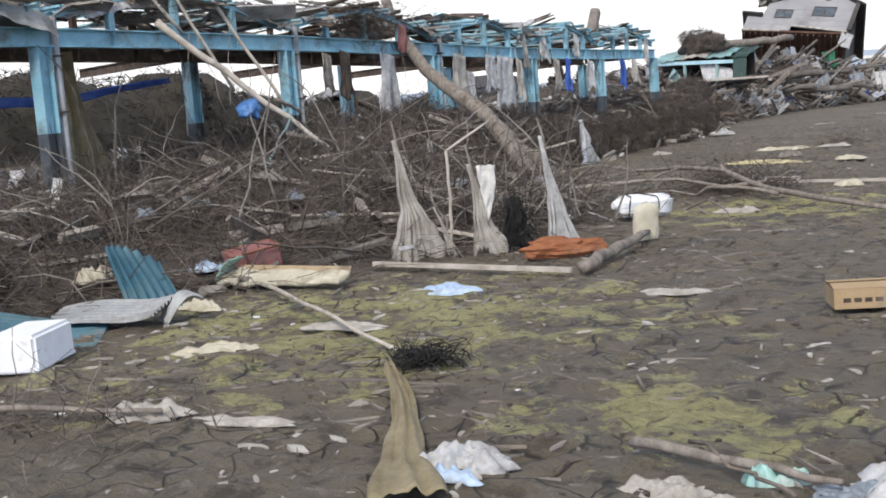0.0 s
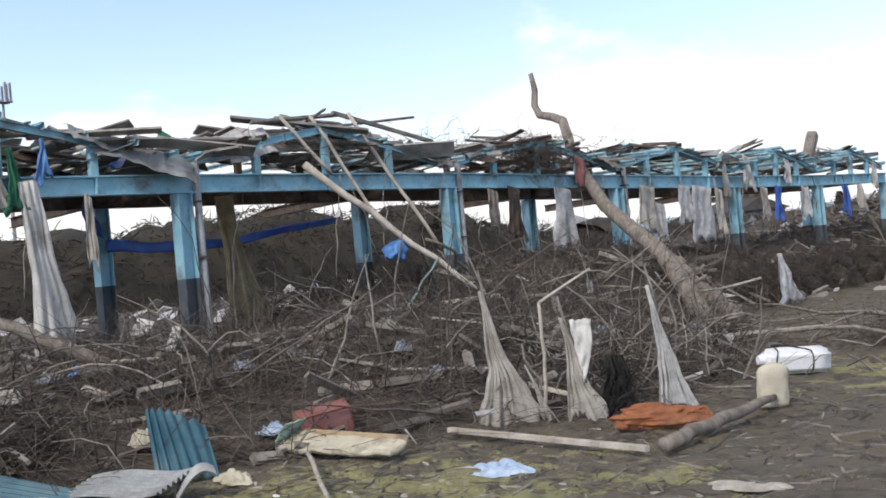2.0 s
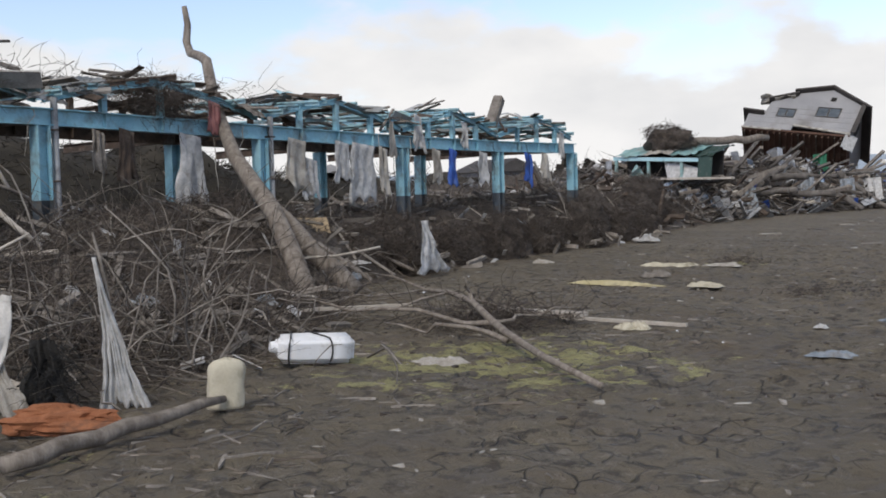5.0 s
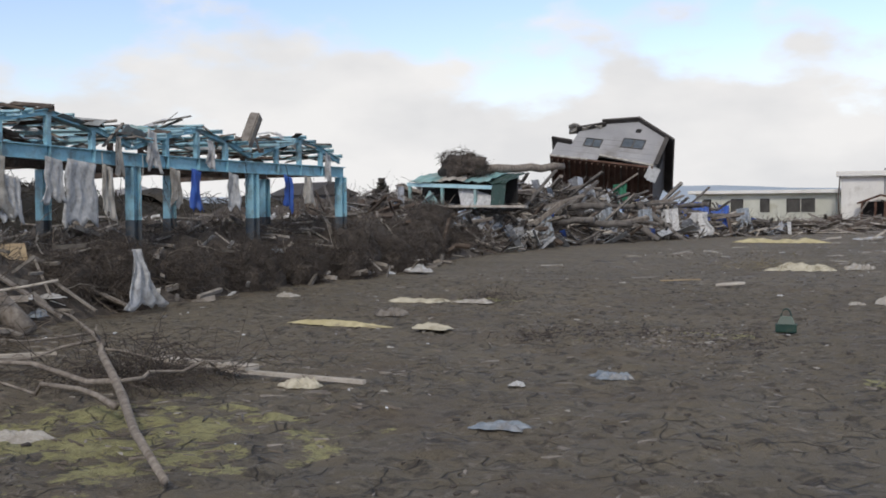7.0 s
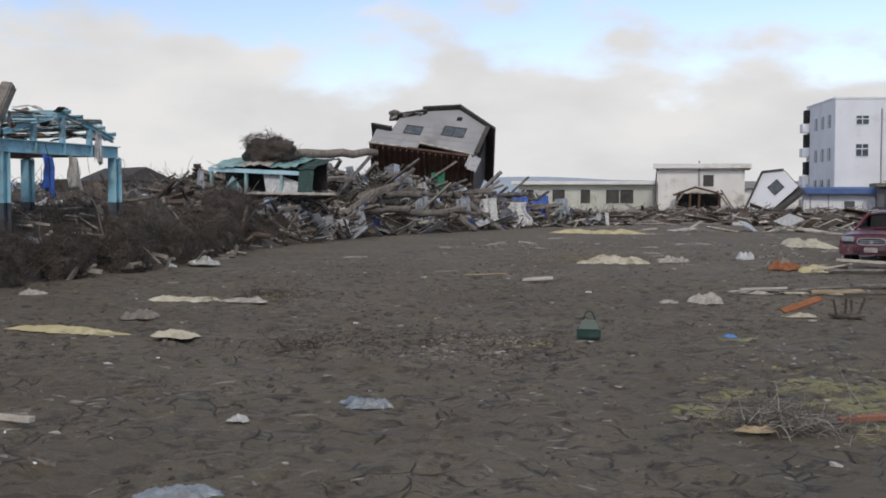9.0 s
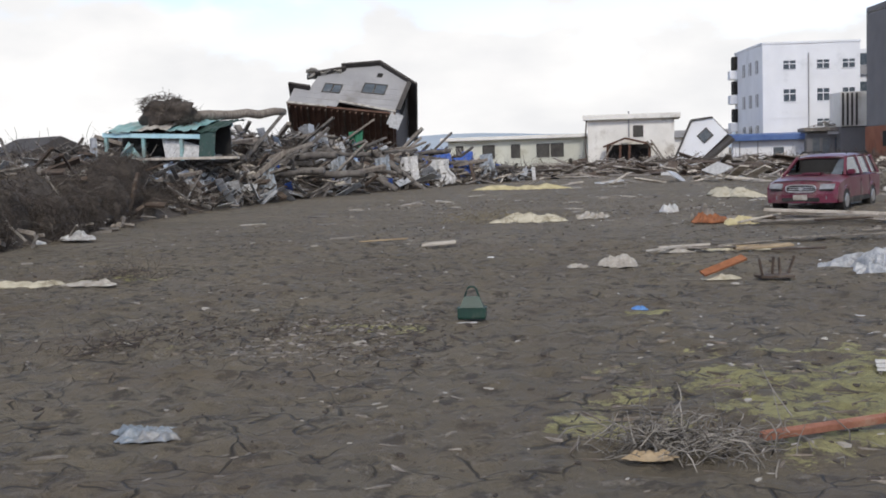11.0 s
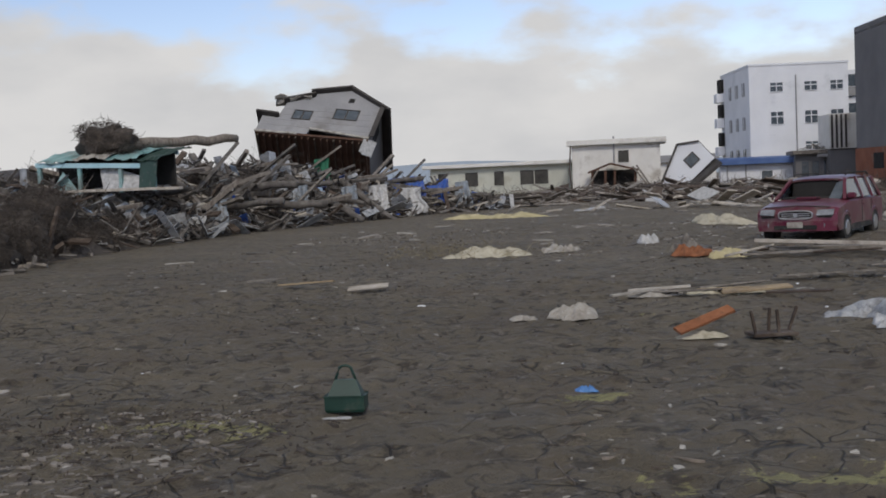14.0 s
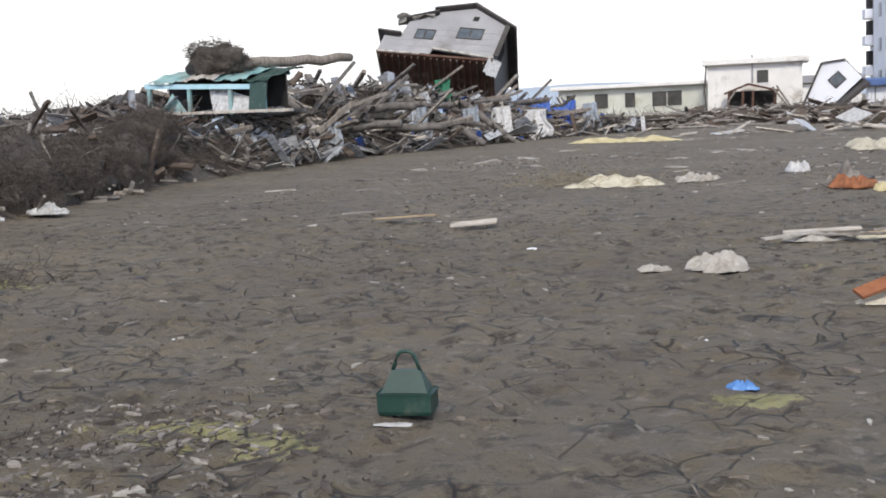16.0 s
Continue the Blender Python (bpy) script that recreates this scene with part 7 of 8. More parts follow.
def make_tilted():
    t = thing("tilted_house", "white gable of a house lying tilted", "house", yaw(0, 125, 0))
    front = [(-2.66, 0.2), (-0.8, -0.2), (2.47, 2.86), (1.04, 4.45), (-0.93, 4.23)]
    n = len(front)
    part("gable_wall", ([(x, y, z) for y in (0, 0.2) for x, z in front], [tuple(range(n)), tuple(reversed(range(n, 2 * n)))] + [((i + 1) % n, i, n + i, n + (i + 1) % n) for i in range(n)]), M["white_wall"], t)
    for i, (a, b) in enumerate(zip(front, front[1:] + front[:1])):
        d = Vector((b[0] - a[0], 0, b[1] - a[1]))
        nrm = Vector((d.z, 0, -d.x)).normalized() * 0.06
        q = [(a[0], 0.21, a[1]), (b[0], 0.21, b[1]), (b[0], 6, b[1]), (a[0], 6, a[1])]
        vs = q + [tuple(Vector(p) + nrm) for p in q]
        part("roof" if i in (3, 4) else "side_wall", (vs, [(0, 1, 2, 3), (7, 6, 5, 4), (0, 4, 5, 1), (1, 5, 6, 2), (2, 6, 7, 3), (3, 7, 4, 0)]), M["roof_dark"], t, "dark exposed side")
    part("verge", join(plank((-2.7, -0.08, 0.3), (-0.97, -0.08, 4.3), 0.2, 0.2), plank((-0.97, -0.08, 4.3), (1.06, -0.08, 4.52), 0.2, 0.16)), M["roof_dark"], t)
    win = part("window", moved(slab(-0.62, 0.62, -0.06, -0.003, -0.55, 0.55, 0.02), Matrix.Translation((0.34, 0, 2.75)) @ Matrix.Rotation(radians(-42), 4, "Y")), M["roof_dark"], t, "dark framed square window")
    part("pane", moved(slab(-0.5, 0.5, -0.08, -0.061, -0.42, 0.42), Matrix.Translation((0.34, 0, 2.75)) @ Matrix.Rotation(radians(-42), 4, "Y")), M["glass"], win)
    part("torn_floor", plank((0.1, -0.6, 0.2), (2.9, -0.4, 2.5), 2.2, 0.3, 0.2), M["roof_dark"], t, "dark torn floor")


make_tilted()


def make_sheds():
    t = thing("blue_roofed_shed", "white shed with a blue sheet roof", "shed", yaw(2.9, 138, 0, 2))
    part("wall", slab(0, 7.4, 0, 6, -0.2, 2.3, 0.03), M["white_wall"], t)
    part("roof", plank((-0.4, 2.4, 2.55), (7.8, 2.4, 2.55), 6.4, 0.22, 0.10), M["blue_roof"], t, "blue sheet roof")
    part("eaves_board", slab(-0.4, 7.8, -0.85, -0.7, 2.15, 2.75, 0.02), M["blue_roof"], t)
    for x in (0.7, 2.6):
        part("drain_pipe", tube([(x, -0.1, 0), (x, -0.1, 2.2)], 0.06, 6), M["siding"], t)
    opening(t, 4.2, 5.3, 0.0, 0.2, 1.4, M["white_wall"], 0, rail=False)
    t2 = thing("wrecked_shed", "dark grey wrecked single storey building", "shed", yaw(10.4, 136, 0, 4))
    part("wall", slab(0, 6.4, 0, 5, -0.2, 2.9, 0.03), M["grey_wall"], t2)
    part("roof", slab(-0.3, 6.8, -0.9, 5.3, 2.91, 3.3, 0.04), M["grey_wood"], t2)
    part("fascia", slab(2.0, 6.0, -1.0, -0.91, 2.55, 2.85, 0.02), M["siding"], t2)
    for x in (0.6, 1.6, 2.8, 4.6):
        opening(t2, x, x + 0.7, 0.0, 0.6, 2.2, M["grey_wall"], 0, rail=False)
    for i in range(10):
        part("roof_debris", plank((R.uniform(0, 5), R.uniform(-0.8, 2), 3.4), (R.uniform(1, 6.5), R.uniform(-0.8, 2), 3.5 + R.random() * 0.5), 0.12, 0.06), M["grey_wood"], t2)
    t3 = thing("white_annex", "white block with a striped front before the building", "building", yaw(13.6, 134, 0, 8))
    part("wall", slab(0, 5, 0, 5, 3.3, 6.8, 0.03), M["cream_wall"], t3)
    part("base", slab(0.1, 5, 0.3, 5, -0.2, 3.29, 0.03), M["grey_wall"], t3)
    for i in range(4):
        part("fin", slab(0.15 + 0.45 * i, 0.35 + 0.45 * i, -0.12, -0.005, 3.4, 6.7, 0.02), M["roof_dark"], t3)
    opening(t3, 2.6, 4.2, 0.0, 4.2, 5.6, M["cream_wall"], 0, rail=False)


make_sheds()

# ---- the red car ----


def make_car():
    m = Matrix.Translation((5.62, 40.4, -0.08)) @ Matrix.Rotation(math.atan2(-0.945, -0.327), 4, "Z") @ Matrix.Diagonal((1, 1, 0.9, 1))
    t = thing("red_car", "mud stained maroon estate car with a broken windscreen", "car", m)
    W = 0.86
    # body side outline: x forward, z up
    low = [(-2.2, 0.35), (-2.22, 0.75), (-2.15, 0.98), (1.05, 1.00), (2.02, 0.86), (2.18, 0.70), (2.2, 0.42), (2.1, 0.28), (-2.1, 0.28)]

    def loft(sections, mat, name, smooth=True, label=""):
        n = len(sections[0])
        vs = [p for s in sections for p in s]
        fs = [(k * n + i, k * n + (i + 1) % n, (k + 1) * n + (i + 1) % n, (k + 1) * n + i) for k in range(len(sections) - 1) for i in range(n)]
        fs += [tuple(reversed(range(n))), tuple(range((len(sections) - 1) * n, len(sections) * n))]
        return part(name, (vs, fs), mat, t, label, False)
    ys = (-W, -W + 0.05, -0.6, -0.3, 0, 0.3, 0.6, W - 0.05, W)
    sec = []
    for y in ys:
        e = abs(y) / W
        sh = 0.10 * e ** 6
        bow = 0.12 * e ** 2
        sec.append([(x - (bow if x > 1.9 else 0) + (bow * 0.5 if x < -2 else 0), y, z - (sh * 0.6 if z > 0.8 else 0) + (0.03 * (1 - e) if (z > 0.8 and x > 0.9) else 0)) for x, z in low])
    loft(sec, M["paint_red"], "body")
    part("bonnet_scoop", slab(0.95, 1.35, -0.25, 0.25, 1.0, 1.06, 0.03), M["paint_red"], t)
    # cabin as pillars, roof and panes
    roof = [(-2.0, 1.50), (-1.2, 1.57), (0.0, 1.56), (0.35, 1.50)]
    part("roof", sheet(3, 6, lambda u, v: (float(np.interp(u, (0, 0.33, 0.66, 1), [r[0] for r in roof])), -0.62 + 1.24 * v, float(np.interp(u, (0, 0.33, 0.66, 1), [r[1] for r in roof])) - 0.05 * (2 * v - 1) ** 4), 0.05), M["paint_red"], t)
    for s in (-1, 1):
        part("front_pillar", plank((0.35, 0.60 * s, 1.48), (1.08, 0.76 * s, 0.98), 0.07, 0.06), M["paint_red"], t)
        part("middle_pillar", plank((-0.45, 0.63 * s, 1.52), (-0.45, 0.80 * s, 0.97), 0.10, 0.05), M["paint_red"], t)
        part("rear_pillar", plank((-1.95, 0.62 * s, 1.48), (-2.10, 0.80 * s, 0.97), 0.14, 0.06), M["paint_red"], t)
        part("third_pillar", plank((-1.35, 0.63 * s, 1.52), (-1.40, 0.80 * s, 0.97), 0.10, 0.05), M["paint_red"], t)
        for x0, x1 in ((-0.40, 0.42), (-1.30, -0.5), (-1.9, -1.42)):
            part("side_window", sheet(2, 2, lambda u, v, x0=x0, x1=x1, s=s: (x0 + (x1 - x0) * u + (0.5 * (1 - v) * u if x1 > 0.3 else 0), (0.78 - 0.15 * v) * s, 1.0 + 0.46 * v), 0.006), M["glass"], t)
        part("roof_rail", tube([(-1.9, 0.58 * s, 1.56), (-1.7, 0.58 * s, 1.62), (0.0, 0.58 * s, 1.62), (0.2, 0.58 * s, 1.57)], 0.02, 6), M["rubber"], t)
        lamp = part("headlight", sheet(4, 3, lambda u, v, s=s: (2.225 - 0.10 * u - 0.12 * v, (0.45 + 0.33 * u) * s, 0.65 + 0.13 * v + 0.01 * u), 0.03), M["lamp_glass"], t)
        part("lamp_surround", slab(2.05, 2.16, 0.60 * s - 0.15, 0.60 * s + 0.15, 0.60, 0.64, 0.01), M["rubber"], lamp)
        part("fog_lamp", tube([(2.08, 0.55 * s, 0.42), (2.16, 0.55 * s, 0.42)], 0.07, 10), M["lamp_glass"], t)
        part("mirror", slab(0.75, 0.90, 0.82 * s - 0.06, 0.82 * s + 0.12 * s + 0.02, 1.0, 1.14, 0.03), M["paint_red"], t)
        for x in (-0.1, -1.0):
            part("door_seam", slab(x - 0.01, x + 0.01, (W + 0.002) * s - 0.004, (W + 0.002) * s + 0.004, 0.4, 0.93), M["rubber"], t)
            part("door_handle", slab(x - 0.22, x - 0.06, (W + 0.012) * s - 0.01, (W + 0.012) * s + 0.01, 0.80, 0.84, 0.006), M["paint_red"], t)
        part("sill_trim", slab(-1.2, 1.2, (W - 0.01) * s - 0.02, (W - 0.01) * s + 0.02, 0.24, 0.38, 0.01), M["rubber"], t)
        for x in (-1.32, 1.32):
            arch = part("wheel_arch", tube([(x + 0.37 * math.cos(a), (W - 0.02) * s, 0.33 + 0.37 * math.sin(a)) for a in np.linspace(0, math.pi, 10)], 0.035, 6), M["paint_red"], t)
            wheel = part("wheel", tube([(x, (W - 0.20) * s, 0.31), (x, (W + 0.015) * s, 0.31)], 0.32, 20), M["rubber"], t)
            part("rim", tube([(x, (W + 0.005) * s, 0.31), (x, (W + 0.03) * s, 0.31)], [0.20, 0.17], 14), M["chrome"], wheel)
    # windscreen: dark broken interior, glass left along one side
    part("cabin_interior", slab(-1.9, 0.3, -0.60, 0.60, 0.95, 1.44, 0.03), M["dark"], t)
    part("windscreen", sheet(5, 4, lambda u, v: (1.06 - 0.70 * v, 0.42 + 0.26 * u * (1 - 0.12 * v), 1.0 + 0.48 * v - 0.1 * (1 - u) * v), 0.006), M["glass"], t, "shattered windscreen")
    part("dashboard", slab(0.35, 0.98, -0.66, 0.66, 0.93, 1.05, 0.03), M["rubber"], t)
    part("grille", tube([(2.20, 0.36 * math.copysign(abs(math.cos(q)) ** 0.6, math.cos(q)), 0.665 + 0.10 * math.copysign(abs(math.sin(q)) ** 0.6, math.sin(q))) for q in np.linspace(0, 2 * math.pi, 25)], 0.018, 6), M["chrome"], t, "chrome grille surround")
    part("grille_mesh", slab(2.12, 2.195, -0.34, 0.34, 0.58, 0.755, 0.02), M["rubber"], t)
    for z in (0.59, 0.64, 0.69):
        part("grille_slot", slab(2.196, 2.205, -0.31, 0.31, z, z + 0.02, 0.004), M["chrome"], t)
    part("grille_badge", tube([(2.20, 0, 0.665), (2.215, 0, 0.665)], [0.05, 0.045], 12), M["chrome"], t, "plain oval badge")
    part("bumper", sheet(8, 4, lambda u, v: (2.24 - 0.16 * (2 * u - 1) ** 2, -0.84 + 1.68 * u, 0.28 + 0.24 * v), 0.10), M["paint_red"], t)
    part("lower_grille", slab(2.15, 2.245, -0.45, 0.45, 0.32, 0.42, 0.01), M["rubber"], t)
    part("number_plate", slab(2.245, 2.26, -0.17, 0.17, 0.36, 0.50, 0.004), M["cloth"], t)
    part("bonnet_edge", tube([(2.02, -0.7, 0.845), (2.10, 0, 0.885), (2.02, 0.7, 0.845)], 0.012, 5), M["rubber"], t)


make_car()
timber((3.95, 34.0, 0.26), (6.6, 33.7, 0.14), 0.12, 0.06, M["pale_wood"], "long pale plank lying before the car")
timber((4.2, 34.1, 0.10), (6.5, 34.3, 0.06), 0.16, 0.06, M["grey_wood"], "dark sodden plank lying before the car")
timber((6.7, 36.4, 0.20), (7.8, 37.2, 0.30), 0.30, 0.05, M["red_wood"], "red brown board beside the car", 0.6)
clump(7.6, 33.0, 0.5, 320, 91, M["twig"], "dead twig heap beside the car", (0.3, 1.0), 0, 0.15)
clump(9.0, 50.0, 0.8, 320, 92, M["twig"], "dead shrub on the silt", (0.4, 1.3), 0, 0.35, rad=(0.006, 0.014))
stick((8.4, 40.5, 0.0), (8.0, 40.2, 1.15), 0.05, 0.03, M["bark"], "broken grey stump on the silt", 95, 0.12)
stick((8.2, 40.4, 0.9), (9.0, 39.4, 0.05), 0.04, 0.02, M["bark"], "broken grey stump limb", 96, 0.08)
rag(8.6, 49.0, 1.2, 0.8, 0.8, 0, 97, M["cloth"], "pale wreckage bundle on the silt", "wreck_bundle", "bundle")


def make_wreck(x, y, a, mat, label, seed):
    t = thing("car_wreck", label, "car wreck", yaw(x, y, -0.1, a))
    part("body", lumpy((2.0, 0.8, 0.62), seed, 0.16, 3), mat, t, "", True)
    part("cabin", moved(lumpy((0.9, 0.66, 0.45), seed + 1, 0.2, 2), Matrix.Translation((-0.2, 0, 0.6))), M["glass"], t, "crushed dark cabin", True)
    for s in (-1, 1):
        for xx in (-1.2, 1.2):
            part("wheel", tube([(xx, 0.62 * s, 0.25), (xx, 0.85 * s, 0.25)], 0.3, 14), M["rubber"], t)


make_wreck(21.0, 104.0, 20, M["siding"], "crushed pale grey car before the flats", 3)
make_wreck(26.5, 106.0, 60, M["white_wall"], "crushed white car before the flats", 8)

# low wreckage across the field before the buildings


def field_wreck(name, count, mat, label, seed, x0, x1, y0, y1, size, thick, zmax):
    r = random.Random(seed)
    vs, fs = [], []
    box = [(-1, -1, -1), (1, -1, -1), (1, 1, -1), (-1, 1, -1), (-1, -1, 1), (1, -1, 1), (1, 1, 1), (-1, 1, 1)]
    quads = ((0, 3, 2, 1), (4, 5, 6, 7), (0, 1, 5, 4), (1, 2, 6, 5), (2, 3, 7, 6), (3, 0, 4, 7))
    while count:
        x, y = r.uniform(x0, x1), r.uniform(y0, y1)
        dens = nz(x * 0.09, y * 0.06, seed * 0.1)
        if dens < -0.05 or x < front_edge(min(y, 78)) - 0.5:
            continue
        count -= 1
        L, w = r.uniform(*size) / 2, r.uniform(*thick) / 2
        z = zmax * r.random() ** 2 * min(1, max(0.05, dens * 3))
        m = Matrix.Translation((x, y, z + 0.03)) @ Euler((r.gauss(0, 0.3), r.gauss(0, 0.18), r.uniform(0, 6.28))).to_matrix().to_4x4()
        o = len(vs)
        vs += [tuple(m @ Vector((a * L, b * w, c * 0.03))) for a, b, c in box]
        fs += [tuple(o + i for i in q) for q in quads]
    single(name, (vs, fs), mat, label, "wreckage", kind="stuff")


field_wreck("field_boards", 700, M["grey_wood"], "grey boards strewn before the buildings", 501, -22, 40, 68, 135, (0.8, 3.5), (0.1, 0.4), 0.9)
field_wreck("field_pale", 300, M["pale_wood"], "pale boards strewn before the buildings", 502, -22, 40, 62, 135, (0.6, 2.6), (0.1, 0.5), 0.7)
field_wreck("field_sheets", 60, M["plastic"], "pale sheets strewn before the buildings", 503, -22, 40, 62, 130, (0.6, 2.0), (0.4, 1.2), 0.6)
field_wreck("field_rust", 380, M["rust_steel"], "brown wreckage strewn before the buildings", 504, -22, 40, 70, 135, (0.8, 3.0), (0.2, 0.8), 0.9)


def dry_brush(rg):
    y = rg.uniform(84, 128)
    x = rg.uniform(-14, 34)
    return x, y, max(0.0, 0.9 * nz(x * 0.22, y * 0.14, 5) + 0.12) * rg.uniform(0.3, 1.0)


twigs("far_brush", 8000, dry_brush, (0.6, 1.8), (0.012, 0.03), M["twig"], "brown dead brush before the buildings", 21, 0.5, 0.5, 3)


def field_left(rg):
    x, y = rg.uniform(-58, -16), rg.uniform(0, 75)
    return x, y, 0.15 * abs(rg.normal()) + (bank(x, y) if x > -30 else 0)


twigs("field_brush", 5000, field_left, (0.5, 1.6), (0.01, 0.028), M["twig"], "dead brush over the field behind the frame", 22, 0.5, 0.4, 3)
fl = random.Random(31)
vv, ff = [], []
for _ in range(260):
    x, y = fl.uniform(-45, -15), fl.uniform(0, 70)
    c = sheet(2, 2, lambda u, v: ((u - 0.5) * 0.7, (v - 0.5) * 0.5, 0.12 * math.sin(5 * u + x) + 0.1 * v), 0.01)
    c = moved(c, pose(x, y, 0.05 + bank(x, y), fl.uniform(-40, 40), fl.uniform(-40, 40), fl.uniform(0, 360)) @ Matrix.Scale(fl.uniform(0.25, 1.0), 4))
    o = len(vv); vv += c[0]; ff += [tuple(i + o for i in q) for q in c[1]]
single("field_scraps", (vv, ff), M["plastic"], "pale scraps on the field behind the frame", "litter", kind="stuff")

# ---- distance ----


def scrub_belt(name, pts, heights, seed, count, label, depth=6.0):
    """A belt of bushes: a lumpy core with a coat of leafy clumps."""
    vs, fs, n = [], [], len(pts)
    ring = 9
    for i, (x, y) in enumerate(pts):
        for k in range(ring):
            a = math.pi * k / (ring - 1)
            h = heights[i] * (1 + 0.3 * nz(x * 0.15 + k * 0.4, y * 0.15, seed))
            vs.append((x + depth * math.cos(a), y + 0.6 * nz(x, y, k), max(-0.3, h * math.sin(a) - 0.2)))
    for i in range(n - 1):
        for k in range(ring - 1):
            fs.append((i * ring + k, (i + 1) * ring + k, (i + 1) * ring + k + 1, i * ring + k + 1))
    core = single(name, (vs, fs), M["scrub"], label, "scrub", smooth=True, kind="stuff")

    def place(rg):
        f = rg.uniform(0, n - 1.001); i = int(f); q = f - i
        x = pts[i][0] + (pts[i + 1][0] - pts[i][0]) * q; y = pts[i][1] + (pts[i + 1][1] - pts[i][1]) * q
        h = heights[i] + (heights[i + 1] - heights[i]) * q
        a = rg.uniform(0.1, 2.2)
        return x + depth * math.cos(a), y, h * math.sin(a) * 1.0
    twigs(name, count, place, (0.5, 1.5), (0.02, 0.06), M["scrub"], label, seed, 0.6, 0.4, 3, "scrub")


def line(a, b, n):
    return [(a[0] + (b[0] - a[0]) * i / (n - 1), a[1] + (b[1] - a[1]) * i / (n - 1)) for i in range(n)]


hs = random.Random(8)
scrub_belt("scrub_belt", line((-58, -45), (-62, 18), 34), [hs.uniform(3.0, 4.4) for _ in range(34)], 63, 3200, "dark brown hedge beyond the field")
scrub_belt("scrub_belt", line((-62, 18), (-66, 84), 40), [float(np.interp(i, (0, 6, 10, 14, 27, 33, 40), (4.0, 4.4, 4.8, 5.5, 5.6, 3.4, 2.8))) * hs.uniform(0.85, 1.12) for i in range(40)], 61, 4200, "brown green scrub beyond the field")
scrub_belt("scrub_belt", line((-66, 84), (-62, 150), 26), [hs.uniform(2.2, 3.6) for _ in range(26)], 62, 2200, "low brown scrub in the distance")


def conifer(x, y, h, seed):
    t = thing("conifer", "dark conifer far beyond the wreckage", "tree", yaw(x, y, 0))
    part("trunk", tube([(0, 0, -0.2), (0, 0, h * 0.95)], [0.18, 0.04], 6), M["bark"], t)
    rg = random.Random(seed)
    vs, fs = [], []
    for k in range(260):
        f = rg.random() ** 0.8
        r = 0.30 * h * (1 - f) * rg.uniform(0.5, 1.05) + 0.1
        a = rg.uniform(0, 6.28)
        p = Vector((r * math.cos(a), r * math.sin(a), h * (0.15 + 0.85 * f)))
        s = rg.uniform(0.2, 0.5)
        d = [Vector((rg.uniform(-1, 1), rg.uniform(-1, 1), rg.uniform(-0.7, 0.5))) * s for _ in range(4)]
        o = len(vs); vs += [tuple(p + q) for q in d]; fs += [(o, o + 1, o + 2), (o, o + 2, o + 3), (o, o + 3, o + 1), (o + 1, o + 3, o + 2)]
    part("crown", (vs, fs), M["scrub"], t)


for i, (x, y, h) in enumerate(((-54, 108, 4.8), (-52, 109, 4.2), (-50.5, 107, 3.8), (-57, 112, 3.9), (-48, 118, 3.6), (-46, 120, 4.2), (-60, 60, 5.0))):
    conifer(x, y, h, 300 + i)


def far_house(x, y, w, h, a, wall, roofm, label):
    t = thing("far_house", label, "house", yaw(x, y, 0, a))
    part("wall", slab(-w / 2, w / 2, -3, 3, -0.2, h, 0.03), wall, t)
    r = h * 0.45
    part("roof", ([(-w / 2 - 0.4, -3.5, h), (w / 2 + 0.4, -3.5, h), (w / 2 + 0.4, 3.5, h), (-w / 2 - 0.4, 3.5, h), (-w / 2, 0, h + r), (w / 2, 0, h + r)], [(0, 1, 5, 4), (2, 3, 4, 5), (0, 4, 3), (1, 2, 5), (3, 2, 1, 0)]), roofm, t)
    for k in (-0.3, 0.05, 0.32):
        opening(t, k * w - 0.5, k * w + 0.5, -3.0, 1.0, 2.0, wall, 1)


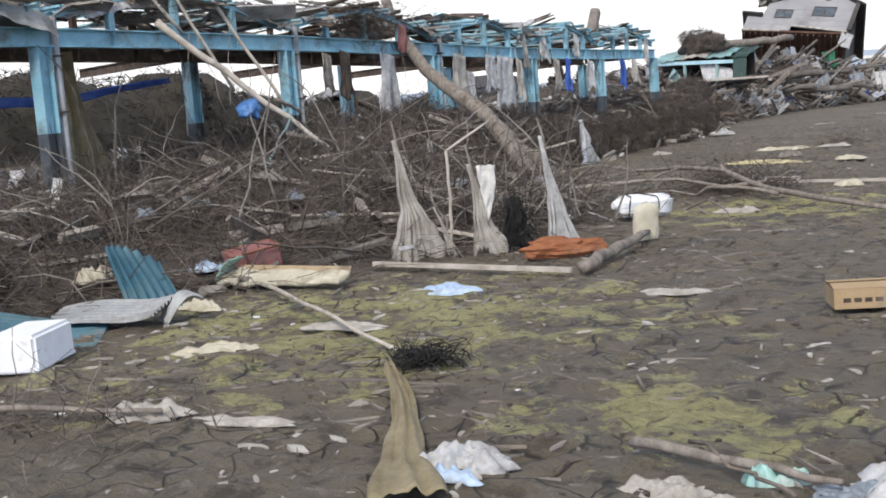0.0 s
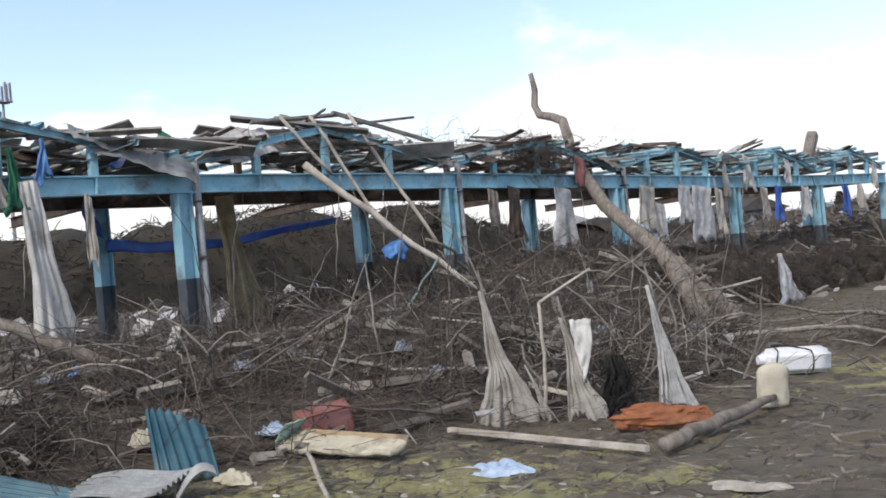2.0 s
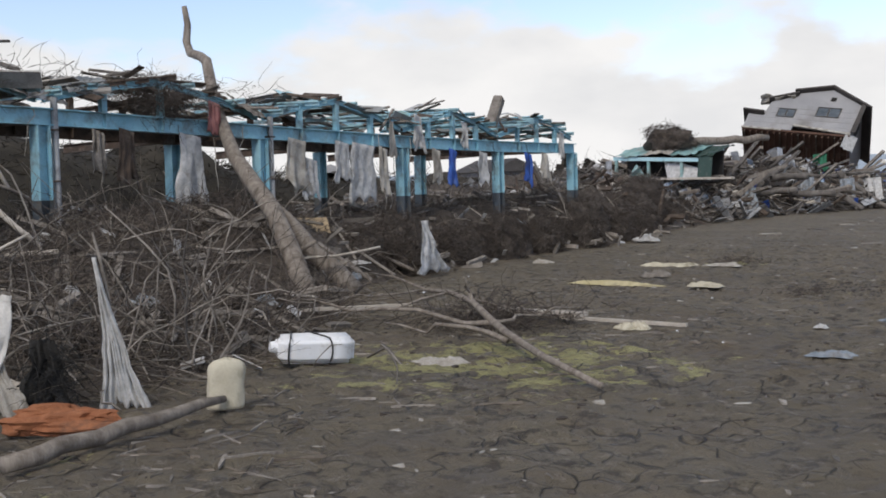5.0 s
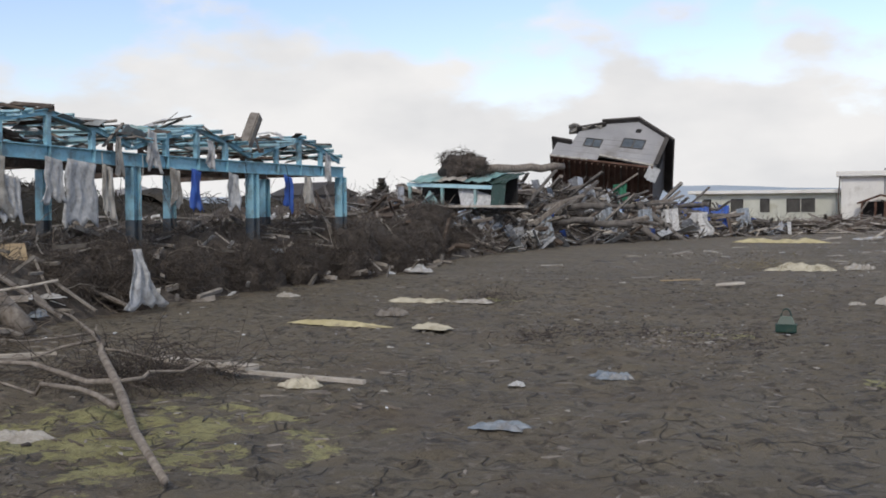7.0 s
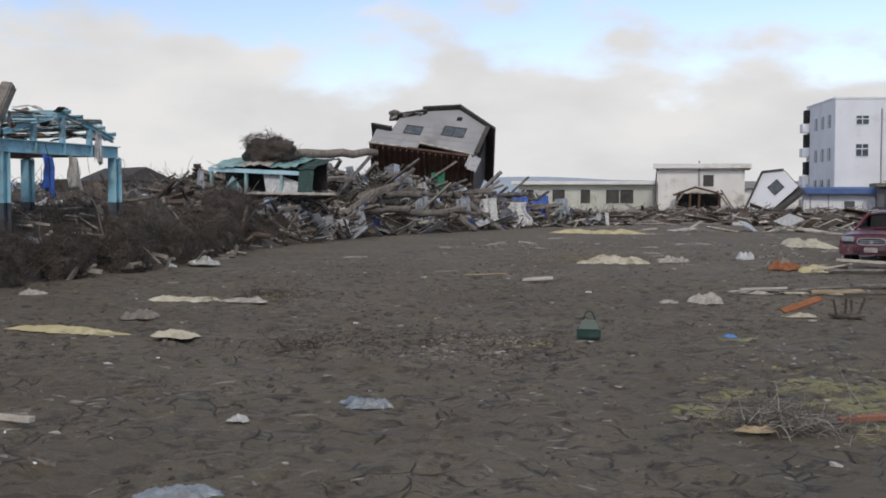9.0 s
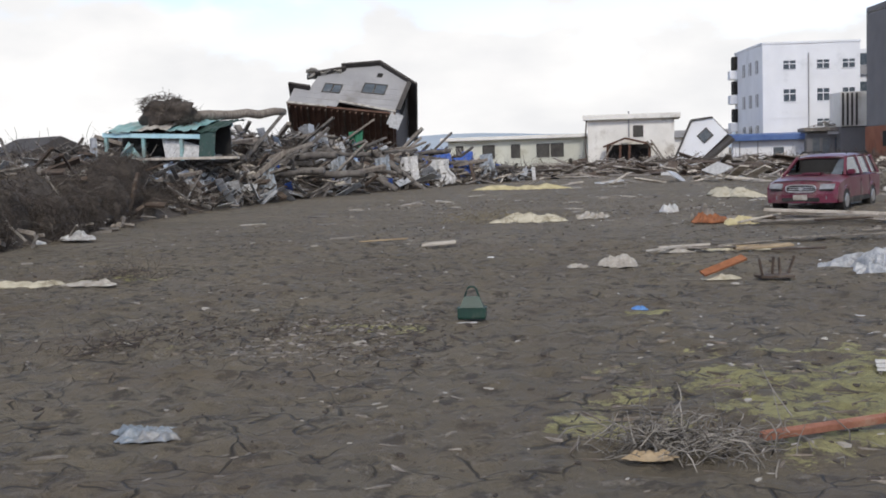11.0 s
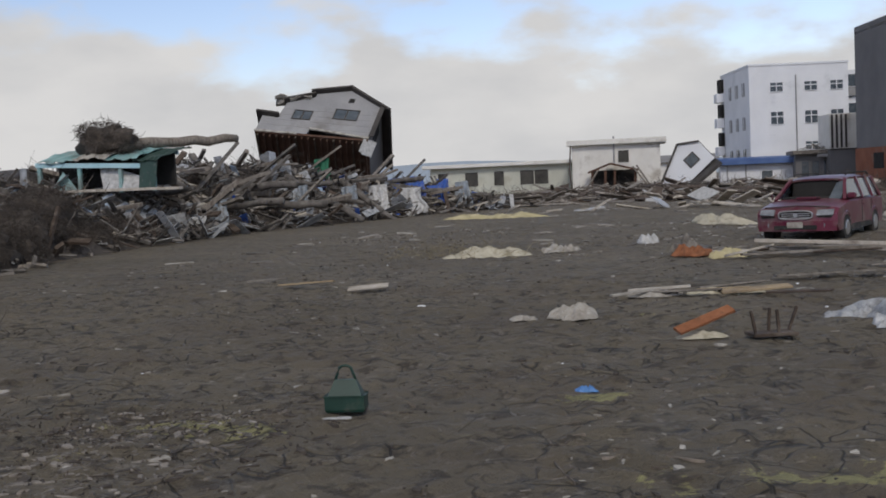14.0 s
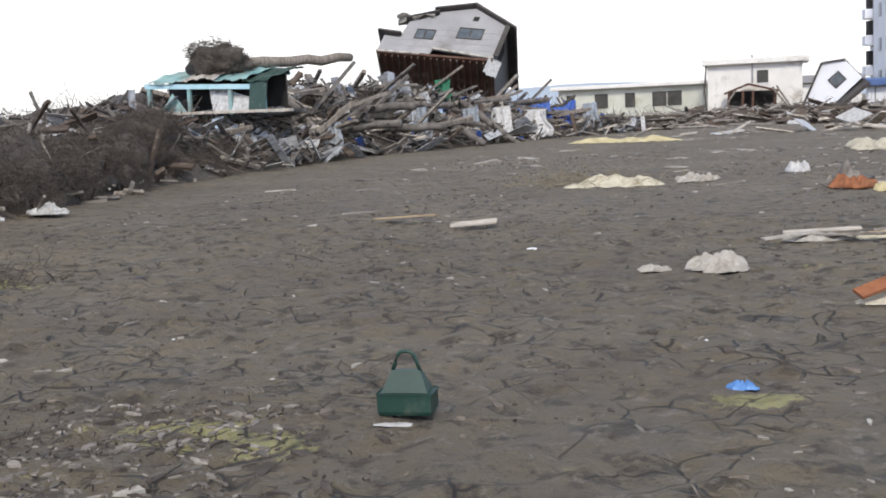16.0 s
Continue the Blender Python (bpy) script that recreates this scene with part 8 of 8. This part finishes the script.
far_house(-50, 2, 12, 2.6, -80, M["siding"], M["grey_wall"], "far grey shed with a dark roof")
far_house(-86, 26, 9, 3.0, -70, M["cream_wall"], M["siding"], "far cream house with a grey roof")
far_house(-92, 44, 11, 3.2, -70, M["white_wall"], M["grey_wall"], "far white house with a dark roof")
far_house(-70, 120, 10, 3.4, -30, M["grey_wall"], M["roof_dark"], "far grey house with a dark roof")
far_house(-52, 130, 12, 3.0, -10, M["cream_wall"], M["roof_dark"], "far low house with a dark roof")
far_house(-75, 95, 9, 3.0, -50, M["cream_wall"], M["siding"], "far pale house with a grey roof")

mast = thing("antenna_mast", "thin grey antenna mast beyond the field", "antenna mast", yaw(-70, 31.2, 0))
part("pole", tube([(0, 0, -0.3), (0, 0, 15.0)], [0.16, 0.08], 8), M["siding"], mast)
part("platform", slab(-0.5, 0.5, -0.5, 0.5, 13.9, 13.97, 0.01), M["siding"], mast)
for k in range(6):
    a = k * math.pi / 3
    part("panel_antenna", slab(0.5 * math.cos(a) - 0.07, 0.5 * math.cos(a) + 0.07, 0.5 * math.sin(a) - 0.07, 0.5 * math.sin(a) + 0.07, 14.0, 15.2, 0.02), M["siding"], mast)

hv, hf = [], []
N = 90
for i in range(N):
    a = radians(-60 + 150 * i / (N - 1))
    h = 26 + 26 * nz(i * 0.17, 3.3) + 14 * nz(i * 0.5, 9.1)
    h *= float(np.interp(i, (0, 20, 45, 60, 89), (0.8, 0.6, 1.5, 0.9, 0.7)))
    for r, z in ((2400, -2.0), (2700, max(4, h)), (3000, -2.0)):
        hv.append((-math.sin(a) * r, math.cos(a) * r, z))
for i in range(N - 1):
    for k in range(2):
        hf.append((i * 3 + k, (i + 1) * 3 + k, (i + 1) * 3 + k + 1, i * 3 + k + 1))
# distance haze is painted into the hill colour
single("hills", (hv, hf), M["hill"], "low hills on the horizon coloured as blue grey haze", "hills", smooth=True, kind="structure")

# sodden wreckage heaped round the car
for i in range(26):
    a = random.Random(900 + i)
    x, y = a.uniform(3.4, 8.2), a.uniform(32.6, 35.0)
    L, q = a.uniform(0.5, 1.6) / 2, a.gauss(0.15, 0.5)
    timber((x - L * math.cos(q), y - L * math.sin(q), a.uniform(0.02, 0.12)), (x + L * math.cos(q), y + L * math.sin(q), a.uniform(0.02, 0.16)), a.uniform(0.05, 0.2), a.uniform(0.02, 0.05), M[a.choice(("grey_wood", "grey_wood", "pale_wood", "rust_steel"))], "broken board in the wreckage round the car", a.uniform(-0.4, 0.4), "board", "boards round the car")
